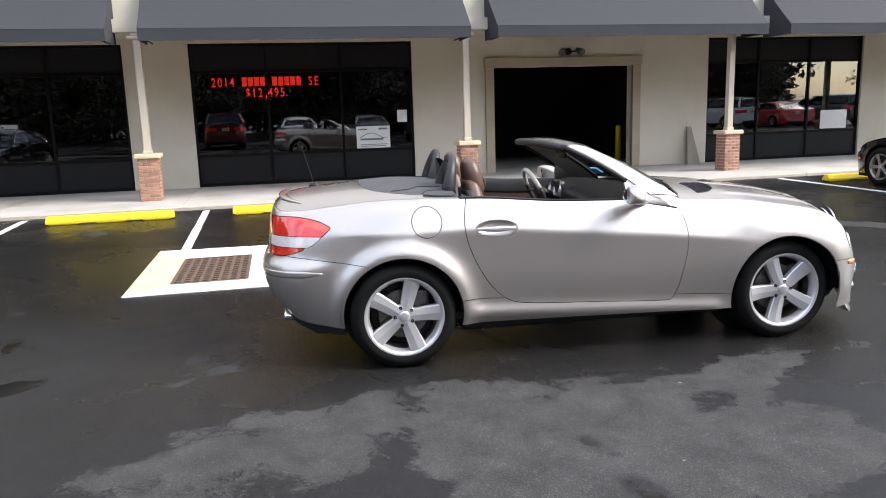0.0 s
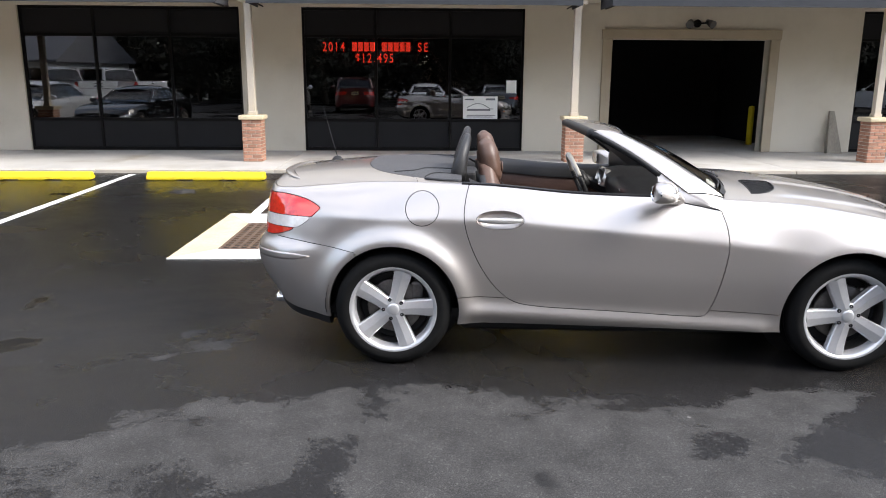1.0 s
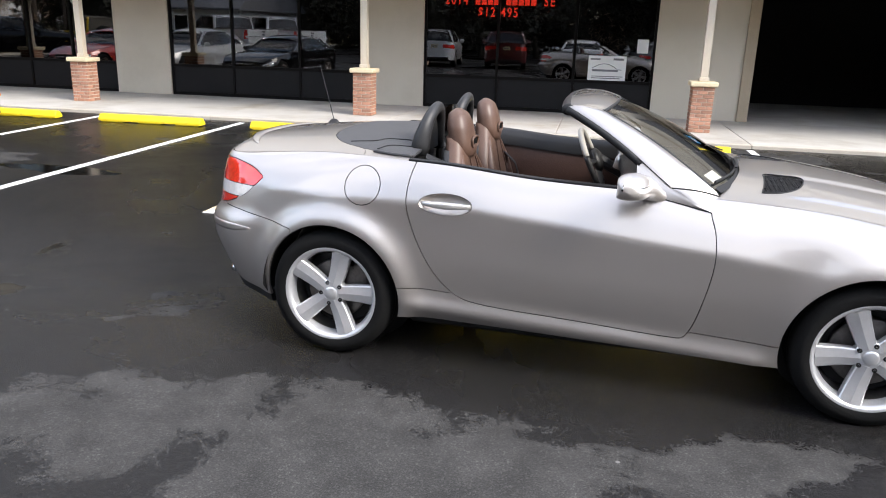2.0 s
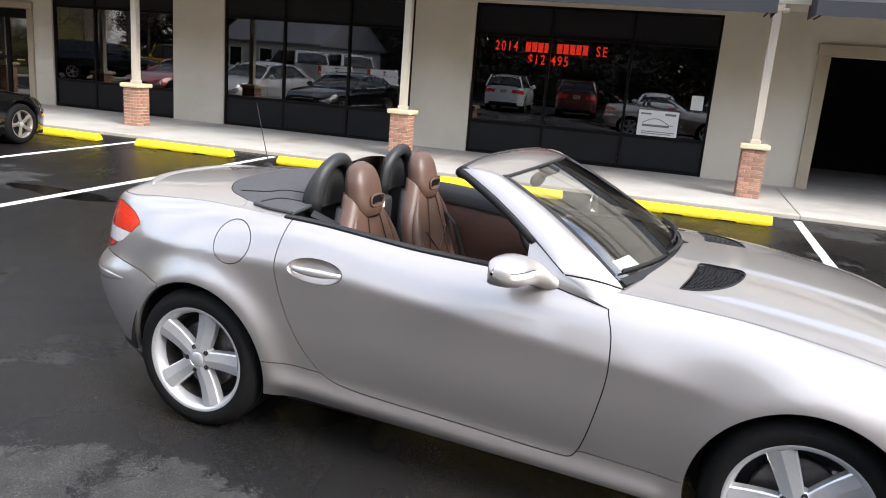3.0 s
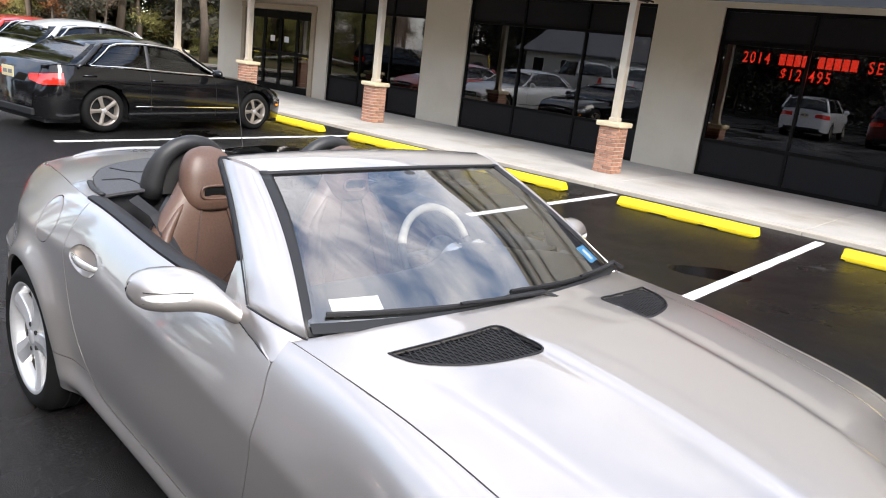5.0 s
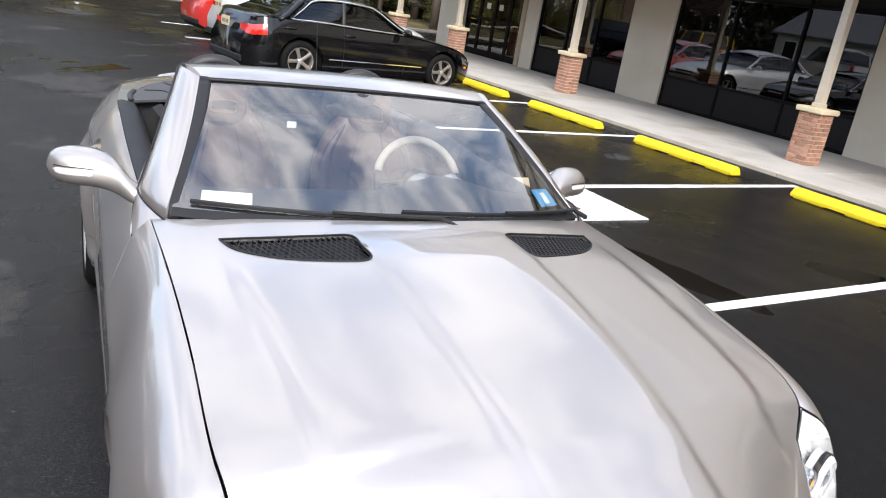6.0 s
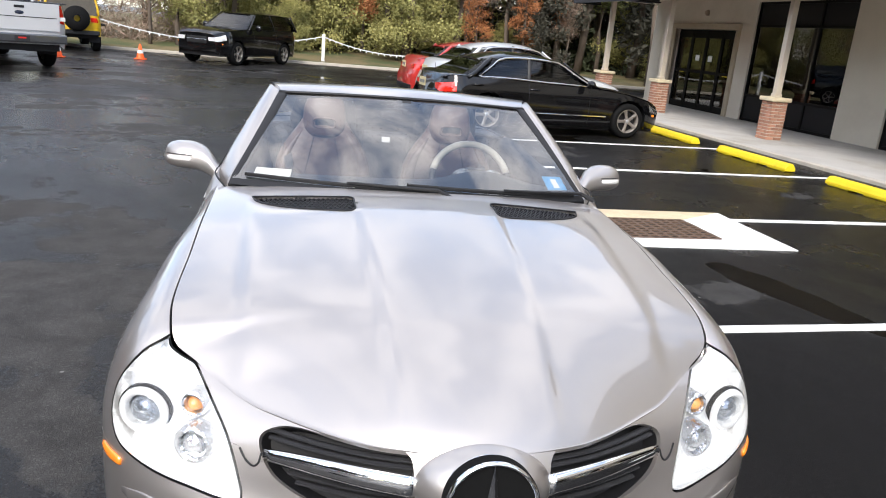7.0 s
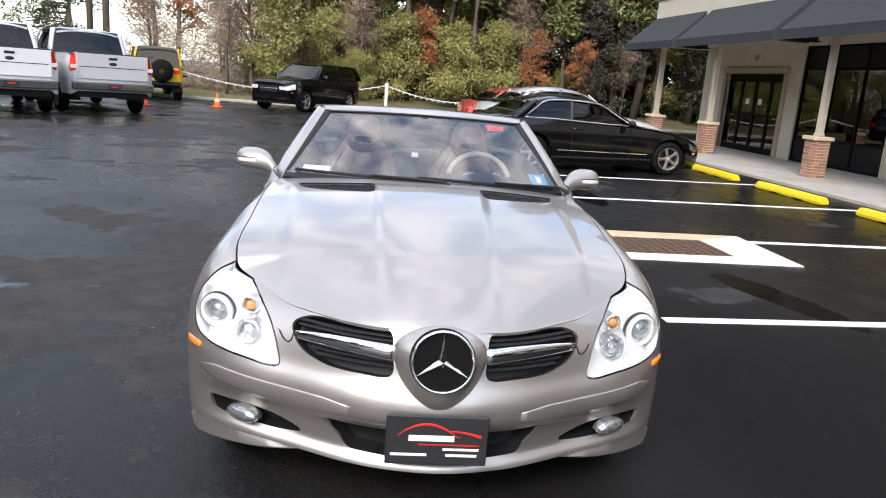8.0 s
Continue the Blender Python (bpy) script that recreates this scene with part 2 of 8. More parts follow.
M = {
    "asphalt": asphalt_material(),
    "concrete": material("pavement_concrete", (0.42, 0.40, 0.37), 0.8, vary=0.12, scale=1.4, fine=90, bump=0.25, bump_scale=150, stain=(0.30, 0.27, 0.22), stain_scale=0.8, stain_at=(0.5, 0.75)),
    "kerb": material("kerb_concrete", (0.42, 0.38, 0.32), 0.85, vary=0.15, scale=3, bump=0.3, bump_scale=90),
    "stucco": material("beige_stucco", (0.56, 0.51, 0.42), 0.9, vary=0.05, scale=1.1, fine=130, bump=0.35, bump_scale=190, stain=(0.48, 0.43, 0.345), stain_scale=0.9, stain_at=(0.5, 0.8)),
    "trim": material("tan_trim_paint", (0.36, 0.30, 0.215), 0.6, vary=0.08, scale=3),
    "post": material("cream_post_paint", (0.56, 0.49, 0.39), 0.55, vary=0.06, scale=4),
    "cap": material("cream_cast_stone", (0.62, 0.53, 0.36), 0.85, vary=0.1, scale=6, bump=0.2),
    "brick": material("orange_red_brick", (0.30, 0.150, 0.100), 0.9, vary=0.2, scale=9, fine=70, bump=0.35, bump_scale=120, rand=0.26, tint=(0.37, 0.195, 0.13)),
    "mortar": material("pale_mortar", (0.55, 0.48, 0.40), 0.95, vary=0.12, scale=12, bump=0.3),
    "bronze": material("black_window_metal", (0.006, 0.0055, 0.0055), 0.5, vary=0.15, scale=4, spec=0.12),
    "panel": material("black_window_panel", (0.009, 0.009, 0.010), 0.55, vary=0.2, scale=2, spec=0.25),
    "awning": material("charcoal_awning_canvas", (0.032, 0.034, 0.040), 0.85, vary=0.1, scale=1.2, fine=200, bump=0.2, bump_scale=300),
    "yellow": material("yellow_kerb_paint", (0.78, 0.58, 0.015), 0.55, vary=0.08, scale=5, bump=0.15, stain=(0.55, 0.40, 0.03), stain_scale=5, stain_at=(0.6, 0.75)),
    "line": material("white_line_paint", (0.72, 0.72, 0.70), 0.7, vary=0.08, scale=5, bump=0.3, bump_scale=170, stain=(0.42, 0.41, 0.38), stain_scale=7, stain_at=(0.58, 0.75)),
    "line_tan": material("stained_apron", (0.54, 0.44, 0.29), 0.75, vary=0.2, scale=3, bump=0.3, bump_scale=170),
    "rust": material("rusty_iron_grate", (0.10, 0.062, 0.04), 0.8, vary=0.35, scale=14, bump=0.4),
    # sign housing's black; also stands in for shade in rooms and drain
    "dark": material("black_and_shade", (0.012, 0.012, 0.012), 0.9, vary=0.1),
    "paper": material("white_paper", (0.72, 0.72, 0.70), 0.7, vary=0.03),
    "ink": material("grey_ink", (0.16, 0.16, 0.17), 0.6, vary=0.05),
    "led": material("red_led", (1.0, 0.045, 0.02), 0.5, vary=0.0, emit=2.8),
    "grass": material("dry_grass_soil", (0.16, 0.125, 0.06), 0.95, vary=0.3, scale=0.7, fine=25, bump=0.6, bump_scale=30, stain=(0.07, 0.085, 0.03), stain_scale=0.5, stain_at=(0.45, 0.6)),
    "bark": material("grey_brown_bark", (0.11, 0.085, 0.065), 0.95, vary=0.3, scale=6, fine=50, bump=0.7, bump_scale=40, stretch=(1, 1, 0.2)),
    "white_post": material("white_post_paint", (0.74, 0.74, 0.72), 0.6, vary=0.05),
    "orange": material("orange_cone_plastic", (0.85, 0.11, 0.015), 0.5, vary=0.06),
    "plastic_grey": material("dark_grey_lamp_paint", (0.06, 0.055, 0.05), 0.5, vary=0.1),
    "chain": material("pale_rope", (0.62, 0.62, 0.60), 0.7, vary=0.1),
}


def glass_material(name, tint, rough=0.0, spec=0.5):
    """Architectural glass: a sheer pane that lets light straight through and mirrors by its Fresnel gloss."""
    m = bpy.data.materials.new(name)
    m.use_nodes = True
    n, k = m.node_tree.nodes, m.node_tree.links.new
    n.remove(n["Principled BSDF"])
    tr, gl, fr, mx = n.new("ShaderNodeBsdfTransparent"), n.new("ShaderNodeBsdfGlossy"), n.new("ShaderNodeFresnel"), n.new("ShaderNodeMixShader")
    tr.inputs["Color"].default_value = (*tint, 1)
    gl.inputs["Roughness"].default_value = rough
    fr.inputs["IOR"].default_value = spec
    k(fr.outputs["Fac"], mx.inputs["Fac"]), k(tr.outputs["BSDF"], mx.inputs[1]), k(gl.outputs["BSDF"], mx.inputs[2])
    k(mx.outputs["Shader"], n["Material Output"].inputs["Surface"])
    return m


M["shop_glass"] = glass_material("tinted_shop_glass", (0.34, 0.34, 0.35), 0.0, 2.15)
M["car_glass"] = glass_material("dark_car_glass", (0.25, 0.26, 0.26), 0.0, 1.6)
M["wind_glass"] = glass_material("clear_windscreen_glass", (0.82, 0.86, 0.87), 0.0, 2.9)
M["lamp_glass"] = glass_material("clear_lamp_lens", (0.95, 0.96, 0.97), 0.0, 1.75)


# ---------------------------------------------------------------- building helpers
def mesh_of(name, bm, mat, smooth=False):
    bmesh.ops.recalc_face_normals(bm, faces=bm.faces)
    me = bpy.data.meshes.new(name)
    bm.to_mesh(me)
    bm.free()
    me.materials.append(mat)
    if smooth:
        for p in me.polygons:
            p.use_smooth = True
    return me


def part(name, bm, mat, parent=None, label="", smooth=False, at=None):
    """Links a bmesh as one mesh object under a thing or a part."""
    ob = new(name, mesh_of(name, bm, mat, smooth))
    if parent is not None:
        ob.parent = parent
    if at is not None:
        ob.matrix_basis = at
    if label:
        ob["label"] = label
    return ob


def auto(ob, deg=40):
    """Smooth shading that keeps edges sharper than deg."""
    me = ob.data
    bm = bmesh.new()
    bm.from_mesh(me)
    for f in bm.faces:
        f.smooth = True
    for e in bm.edges:
        e.smooth = len(e.link_faces) == 2 and e.calc_face_angle(0) < radians(deg)
    bm.to_mesh(me)
    bm.free()
    return ob


def box(bm, x0, x1, y0, y1, z0, z1, bevel=0.0, seg=1):
    r = bmesh.ops.create_cube(bm, size=1, matrix=Matrix.Translation(((x0 + x1) / 2, (y0 + y1) / 2, (z0 + z1) / 2)) @ Matrix.Diagonal((abs(x1 - x0), abs(y1 - y0), abs(z1 - z0), 1)))
    if bevel:
        vs = set(r["verts"])
        bmesh.ops.bevel(bm, geom=[e for e in bm.edges if e.verts[0] in vs and e.verts[1] in vs], offset=bevel, segments=seg, affect="EDGES", profile=0.5)
    return bm


def boxed(x0, x1, y0, y1, z0, z1, bevel=0.0, seg=1):
    return box(bmesh.new(), x0, x1, y0, y1, z0, z1, bevel, seg)


def loft(bm, rings, closed=True, caps=True):
    """Skins a list of rings of equal length."""
    vs = [[bm.verts.new(p) for p in r] for r in rings]
    n = len(vs[0])
    for a, b in zip(vs, vs[1:]):
        for i in range(n if closed else n - 1):
            j = (i + 1) % n
            bm.faces.new((a[i], a[j], b[j], b[i]))
    if caps and closed:
        bm.faces.new(vs[0][::-1])
        bm.faces.new(vs[-1])
    return vs


def tube(bm, pts, r, sides=8, squash=(1, 1), up=(0, 0, 1), closed=False, caps=True):
    """A bar swept along pts; r may be one radius or one for each point."""
    pts = [Vector(p) for p in pts]
    rs = r if isinstance(r, (list, tuple)) else [r] * len(pts)
    rings = []
    for i, p in enumerate(pts):
        if closed:
            d = pts[(i + 1) % len(pts)] - pts[i - 1]
        else:
            d = pts[min(i + 1, len(pts) - 1)] - pts[max(i - 1, 0)]
        d.normalize()
        s = d.cross(Vector(up))
        if s.length < 1e-4:
            s = d.cross(Vector((1, 0, 0)))
        s.normalize()
        u = s.cross(d)
        rings.append([p + s * (math.cos(a) * rs[i] * squash[0]) + u * (math.sin(a) * rs[i] * squash[1]) for a in (2 * math.pi * k / sides + math.pi / sides for k in range(sides))])
    if closed:
        rings.append(rings[0])
        vs = loft(bm, rings, True, False)
        bmesh.ops.remove_doubles(bm, verts=bm.verts, dist=1e-6)
    else:
        loft(bm, rings, True, caps)
    return bm


def lathe(bm, prof, n=48, axis="y", mat=None):
    """Turns a profile of (radius, height) round an axis."""
    rings = []
    for k in range(n):
        a = 2 * math.pi * k / n
        c, s = math.cos(a), math.sin(a)
        ring = []
        for r, h in prof:
            p = Vector((r * c, h, r * s)) if axis == "y" else Vector((h, r * c, r * s)) if axis == "x" else Vector((r * c, r * s, h))
            ring.append(mat @ p if mat else p)
        rings.append(ring)
    rings.append(rings[0])
    before = set(bm.verts)
    loft(bm, rings, False, False)
    bmesh.ops.remove_doubles(bm, verts=[v for v in bm.verts if v not in before], dist=1e-6)
    return bm


def smooth_curve(keys, n):
    """n points on a smooth curve through the keys."""
    k = np.array(keys, float)
    d = np.r_[0, np.cumsum(np.linalg.norm(np.diff(k, axis=0), axis=1) ** 0.5)]
    q = np.vstack([2 * k[0] - k[1], k, 2 * k[-1] - k[-2]])
    tt = np.r_[-d[1], d, 2 * d[-1] - d[-2]]
    out = []
    for u in np.linspace(0, d[-1], n):
        i = min(max(np.searchsorted(d, u) - 1, 0), len(k) - 2)
        t0, t1, t2, t3 = tt[i:i + 4]
        p0, p1, p2, p3 = q[i:i + 4]
        a1 = (t1 - u) / (t1 - t0) * p0 + (u - t0) / (t1 - t0) * p1
        a2 = (t2 - u) / (t2 - t1) * p1 + (u - t1) / (t2 - t1) * p2
        a3 = (t3 - u) / (t3 - t2) * p2 + (u - t2) / (t3 - t2) * p3
        b1 = (t2 - u) / (t2 - t0) * a1 + (u - t0) / (t2 - t0) * a2
        b2 = (t3 - u) / (t3 - t1) * a2 + (u - t1) / (t3 - t1) * a3
        out.append((t2 - u) / (t2 - t1) * b1 + (u - t1) / (t2 - t1) * b2)
    return np.array(out)


def curve1(xs, ys):
    """A smooth function through (xs, ys), with no overshoot."""
    xs, ys = np.array(xs, float), np.array(ys, float)
    h = np.diff(xs)
    m = np.diff(ys) / h
    d = np.zeros_like(ys)
    d[0], d[-1] = m[0], m[-1]
    for i in range(1, len(xs) - 1):
        d[i] = 0 if m[i - 1] * m[i] <= 0 else 2 * m[i - 1] * m[i] / (m[i - 1] + m[i])

    def f(x):
        x = min(max(x, xs[0]), xs[-1])
        i = min(max(int(np.searchsorted(xs, x)) - 1, 0), len(h) - 1)
        t = (x - xs[i]) / h[i]
        return float((2 * t**3 - 3 * t**2 + 1) * ys[i] + (t**3 - 2 * t**2 + t) * h[i] * d[i] + (3 * t**2 - 2 * t**3) * ys[i + 1] + (t**3 - t**2) * h[i] * d[i + 1])
    return f


def thing(name, label, category, at=None, group="", kind=""):
    ob = new(name)
    ob.empty_display_size = 0.1
    if at is not None:
        ob.matrix_basis = at
    return tagged(ob, label, category, group, kind)


def words(name, text, size, mat, parent, at, label="", extrude=0.0005, align="LEFT", bold=0.0):
    """Flat lettering in the built-in font, as a mesh."""
    cu = bpy.data.curves.new(name, "FONT")
    cu.body, cu.size, cu.extrude, cu.align_x, cu.offset = text, size, extrude, align, bold
    tmp = bpy.data.objects.new(name, cu)
    me = bpy.data.meshes.new_from_object(tmp)
    bpy.data.objects.remove(tmp)
    bpy.data.curves.remove(cu)
    me.materials.clear()
    me.materials.append(mat)
    ob = new(name, me)
    ob.parent = parent
    ob.matrix_basis = at
    if label:
        ob["label"] = label
    return ob


# ---------------------------------------------------------------- ground
FACADE, WALK_Z = 12.1, 0.06


def ground_height(x, y):
    """The lot is almost flat; the woods' edge rises a little."""
    return 0.25 * max(0.0, min(1.0, (-25.5 - x) / 6.0))


gb = bmesh.new()
gx = [-900, -300, -120, -60, -45, -38, -34, -31, -29, -27.5, -26.5, -25.5, -24, -15, 0, 20, 60, 200, 900]
gy = [-900, -300, -100, -40, -20, -8, 0, 8, 16, 40, 100, 300, 900]
gv = [[gb.verts.new((x, y, ground_height(x, y))) for y in gy] for x in gx]
for i in range(len(gx) - 1):
    for j in range(len(gy) - 1):
        gb.faces.new((gv[i][j], gv[i + 1][j], gv[i + 1][j + 1], gv[i][j + 1]))
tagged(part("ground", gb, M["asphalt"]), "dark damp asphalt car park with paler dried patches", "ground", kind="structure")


def verge():
    bm = bmesh.new()
    xs = [-24.9, -26, -28, -31, -36, -60, -140]
    ys = [-140, -60, -30, -12, -4, 4, 10, 18, 30, 60, 140]
    vs = [[bm.verts.new((x + (0.0 if i == 0 else noise.noise((x, y, 0)) * 0.4), y, ground_height(x, y) + (0.07 if i else 0.06) + (0.12 * noise.noise((x * 0.4, y * 0.4, 3)) if i > 1 else 0))) for y in ys] for i, x in enumerate(xs)]
    for i in range(len(xs) - 1):
        for j in range(len(ys) - 1):
            bm.faces.new((vs[i][j], vs[i][j + 1], vs[i + 1][j + 1], vs[i + 1][j]))
    tagged(part("ground_verge", bm, M["grass"]), "dry leaf-strewn grass strip at the edge of the woods", "grass", kind="structure")
    tagged(part("trim_kerb", boxed(-24.9, -24.75, -60, 60, -0.05, 0.10, 0.02, 2), M["kerb"]), "pale concrete kerb along the woods", "kerb", kind="structure")


verge()

# pavement in front of the shops
WALK_Y0 = 8.62
slab_root = thing("pavement", "pale concrete pavement slabs in front of the shops", "pavement", kind="structure")
part("pavement_bed", boxed(-20.0, 22.0, WALK_Y0 + 0.02, FACADE + 0.3, -0.15, WALK_Z - 0.012), M["kerb"], slab_root)
slab_w = 2.94
xk = -19.95
while xk < 22:
    part("slab", boxed(xk + 0.006, min(xk + slab_w, 22) - 0.006, WALK_Y0 + 0.16, FACADE - 0.005, -0.05, WALK_Z, 0.006, 1), M["concrete"], slab_root)
    part("kerb_stone", boxed(xk + 0.004, min(xk + slab_w, 22) - 0.004, WALK_Y0, WALK_Y0 + 0.15, -0.1, WALK_Z - 0.002, 0.012, 2), M["kerb"], slab_root)
    xk += slab_w


# painted lines
def stall_line(x_far, y_far, y_near, x_near):
    bm = bmesh.new()
    w, h = 0.052, 0.004
    n = 24
    rows = []
    for i in range(n + 1):
        t = i / n
        x, y = x_far + (x_near - x_far) * t, y_far + (y_near - y_far) * t
        e = 0.006 * noise.noise((x * 3, y * 5, 1))
        rows.append([(x - w + e, y, 0.0), (x - w + e, y, h), (x + w - e, y, h), (x + w - e, y, 0.0)])
    loft(bm, rows, True, True)
    return tagged(part("stall_line", bm, M["line"]), "white painted parking stall line on asphalt", "line", "stall lines", "structure")


for xf, yn, xn in ((-15.5, 3.15, -15.3), (-12.7, 3.1, -12.45), (-9.9, 3.0, -9.7), (-7.16, 2.8, -6.78), (-4.58, 2.72, -4.36), (-1.87, 4.72, -1.78), (0.90, 2.5, 0.99), (3.52, 2.4, 3.45), (8.72, 2.4, 8.75), (11.4, 2.4, 11.4)):
    stall_line(xf, 8.45, yn, xn)


def wheel_stop():
    """One moulded kerb block with chamfered top and two drain feet."""
    root = thing("wheel_stop", "yellow painted concrete wheel stop on the asphalt", "wheel stop", group="wheel stops")
    bm = bmesh.new()
    half, rings = 0.90, []
    for x, k in ((-half, 0.6), (-half + 0.012, 0.9), (-half + 0.03, 1.0), (half - 0.03, 1.0), (half - 0.012, 0.9), (half, 0.6)):
        z1 = 0.125 * (0.93 + 0.07 * k)
        rings.append([(x, -0.085, 0.018), (x, -0.085, 0.05), (x, -0.052 * k - 0.006, z1 - 0.012), (x, -0.036 * k, z1), (x, 0.036 * k, z1), (x, 0.052 * k + 0.006, z1 - 0.012), (x, 0.085, 0.05), (x, 0.085, 0.018)])
    loft(bm, rings)
    ob = part("block", bm, M["yellow"], root)
    for cx in (-0.66, 0.0, 0.66):
        part("foot", boxed(cx - 0.2, cx + 0.2, -0.08, 0.08, 0.0, 0.03, 0.006), M["yellow"], root)
    return root


stop0 = wheel_stop()
stop0.matrix_basis = pose(-8.42, 7.76, 0, 0, 0, -0.8)
for cx, cy, rz in ((-13.8, 7.8, 0), (-11.1, 7.78, 0.6), (-5.83, 7.76, 0.4), (-3.18, 7.76, -0.3), (-0.51, 7.75, 0.2), (2.22, 7.74, 0.3), (9.95, 7.62, 0.2)):
    copy_thing(stop0, pose(cx, cy, 0, 0, 0, rz))


# storm drain
def storm_drain():
    root = thing("storm_drain", "rusty iron drain grate in a white-painted concrete apron", "drain")
    x0, x1, y0, y1 = -2.06, -0.72, 2.48, 4.66
    gx0, gx1, gy0, gy1 = -1.70, -1.03, 2.86, 4.10
    sk = 0.10
    for nm, q, mt in (("apron_front", [(x0, y0), (x1 - .05, y0), (gx1, gy0), (gx0, gy0)], "line"), ("apron_back", [(gx0, gy1), (gx1, gy1), (x1, y1), (x0 + .0, y1 + .06)], "line"),
                      ("apron_side", [(x0, y0), (gx0, gy0), (gx0, gy1), (x0, y1 + .06)], "line_tan"), ("apron_side", [(gx1, gy0), (x1 - .05, y0), (x1, y1), (gx1, gy1)], "line")):
        bm = bmesh.new()
        loft(bm, [[(x, y, 0.0) for x, y in q], [(x, y, 0.008) for x, y in q]])
        part(nm, bm, M[mt], root, "white-painted concrete" if mt == "line" else "tan stained concrete")
    # flat black sheet in place of the shade below the grate
    part("pit_shade", boxed(gx0, gx1, gy0, gy1, 0.0005, 0.003), M["dark"], root)
    for i in range(9):
        x = gx0 + (gx1 - gx0) * i / 8
        part("grate_bar", boxed(x - 0.016, x + 0.016, gy0, gy1, 0.002, 0.013, 0.003), M["rust"], root)
    for i in range(14):
        y = gy0 + (gy1 - gy0) * i / 13
        part("cross_bar", boxed(gx0, gx1, y - 0.018, y + 0.018, 0.002, 0.012, 0.003), M["rust"], root)
    return root


storm_drain()

# ---------------------------------------------------------------- shop building
TOP = 2.97
OPEN = [("door", -16.5, -13.45, 2.28), ("win", -12.75, -9.33, TOP), ("win", -8.02, -3.57, TOP), ("win", -2.31, 2.28, TOP), ("bay", 4.10, 7.42, 2.38), ("win", 9.36, 13.6, TOP), ("win", 15.4, 19.6, TOP)]
bld = thing("shop_building", "beige stucco shopfront building with tan trim", "building")
ends = [-17.95] + [v for o in OPEN for v in o[1:3]] + [22.0]
for i in range(0, len(ends), 2):
    part("wall_pier", boxed(ends[i], ends[i + 1], FACADE, FACADE + 0.25, WALK_Z - 0.05, 3.3), M["stucco"], bld)
for k, a, b, zt in OPEN:
    part("wall_lintel", boxed(a, b, FACADE, FACADE + 0.25, zt, 3.3), M["stucco"], bld)
part("wall_end", boxed(-17.95, -17.7, FACADE + 0.25, 24, 0.0, 7.4), M["stucco"], bld)
part("wall_end", boxed(21.75, 22, FACADE + 0.25, 24, 0.0, 7.4), M["stucco"], bld)
part("wall_back", boxed(-17.7, 21.75, 23.75, 24, 0.0, 7.4), M["stucco"], bld)
part("roof", boxed(-17.95, 22, 10.35, 24, 7.4, 7.6), M["panel"], bld)
part("upper_wall", boxed(-17.95, 22, 10.2, 10.45, 2.98, 7.9, 0.01), M["stucco"], bld)
for z0, z1, out in ((4.35, 4.55, 0.05), (6.55, 6.72, 0.05), (7.35, 7.52, 0.07)):
    part("wall_band", boxed(-18.0, 22.05, 10.2 - out, 10.199, z0, z1, 0.012), M["trim"], bld)
part("parapet", boxed(-18.08, 22.13, 10.02, 10.55, 7.9, 8.12, 0.03, 2), M["trim"], bld)
part("upper_end_wall", boxed(-17.95, -17.75, 10.45, FACADE + 0.25, 2.98, 7.9), M["stucco"], bld)
part("porch_beam", boxed(-17.9, 21.9, 9.97, 10.195, 2.98, 3.2), M["stucco"], bld)
part("soffit", boxed(-17.75, 22, 10.45, FACADE, 3.08, 3.16), M["stucco"], bld)
part("floor_slab", boxed(-17.7, 21.75, FACADE, 23.75, 0.0, WALK_Z), M["concrete"], bld)
# near-black walls and ceiling: the unlit rooms' shade is put into the colour
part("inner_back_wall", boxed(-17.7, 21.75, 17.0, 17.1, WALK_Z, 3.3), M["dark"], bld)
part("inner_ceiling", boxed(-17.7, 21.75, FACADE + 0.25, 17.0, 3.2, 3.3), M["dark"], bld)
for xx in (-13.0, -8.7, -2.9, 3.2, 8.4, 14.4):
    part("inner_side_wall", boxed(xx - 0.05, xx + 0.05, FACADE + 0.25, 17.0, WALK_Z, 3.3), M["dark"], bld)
# trim round the bay and the entrance
for a, b, zt, w in ((4.10, 7.42, 2.38, 0.20), (-16.5, -13.45, 2.28, 0.16)):
    for nm, q in (("trim_side", (a - w, a, FACADE - 0.06, FACADE + 0.06, WALK_Z, zt)), ("trim_side", (b, b + w, FACADE - 0.06, FACADE + 0.06, WALK_Z, zt)), ("trim_head", (a - w - 0.02, b + w + 0.02, FACADE - 0.07, FACADE + 0.06, zt, zt + w))):
        part(nm, boxed(*q, 0.012, 2), M["trim"], bld)


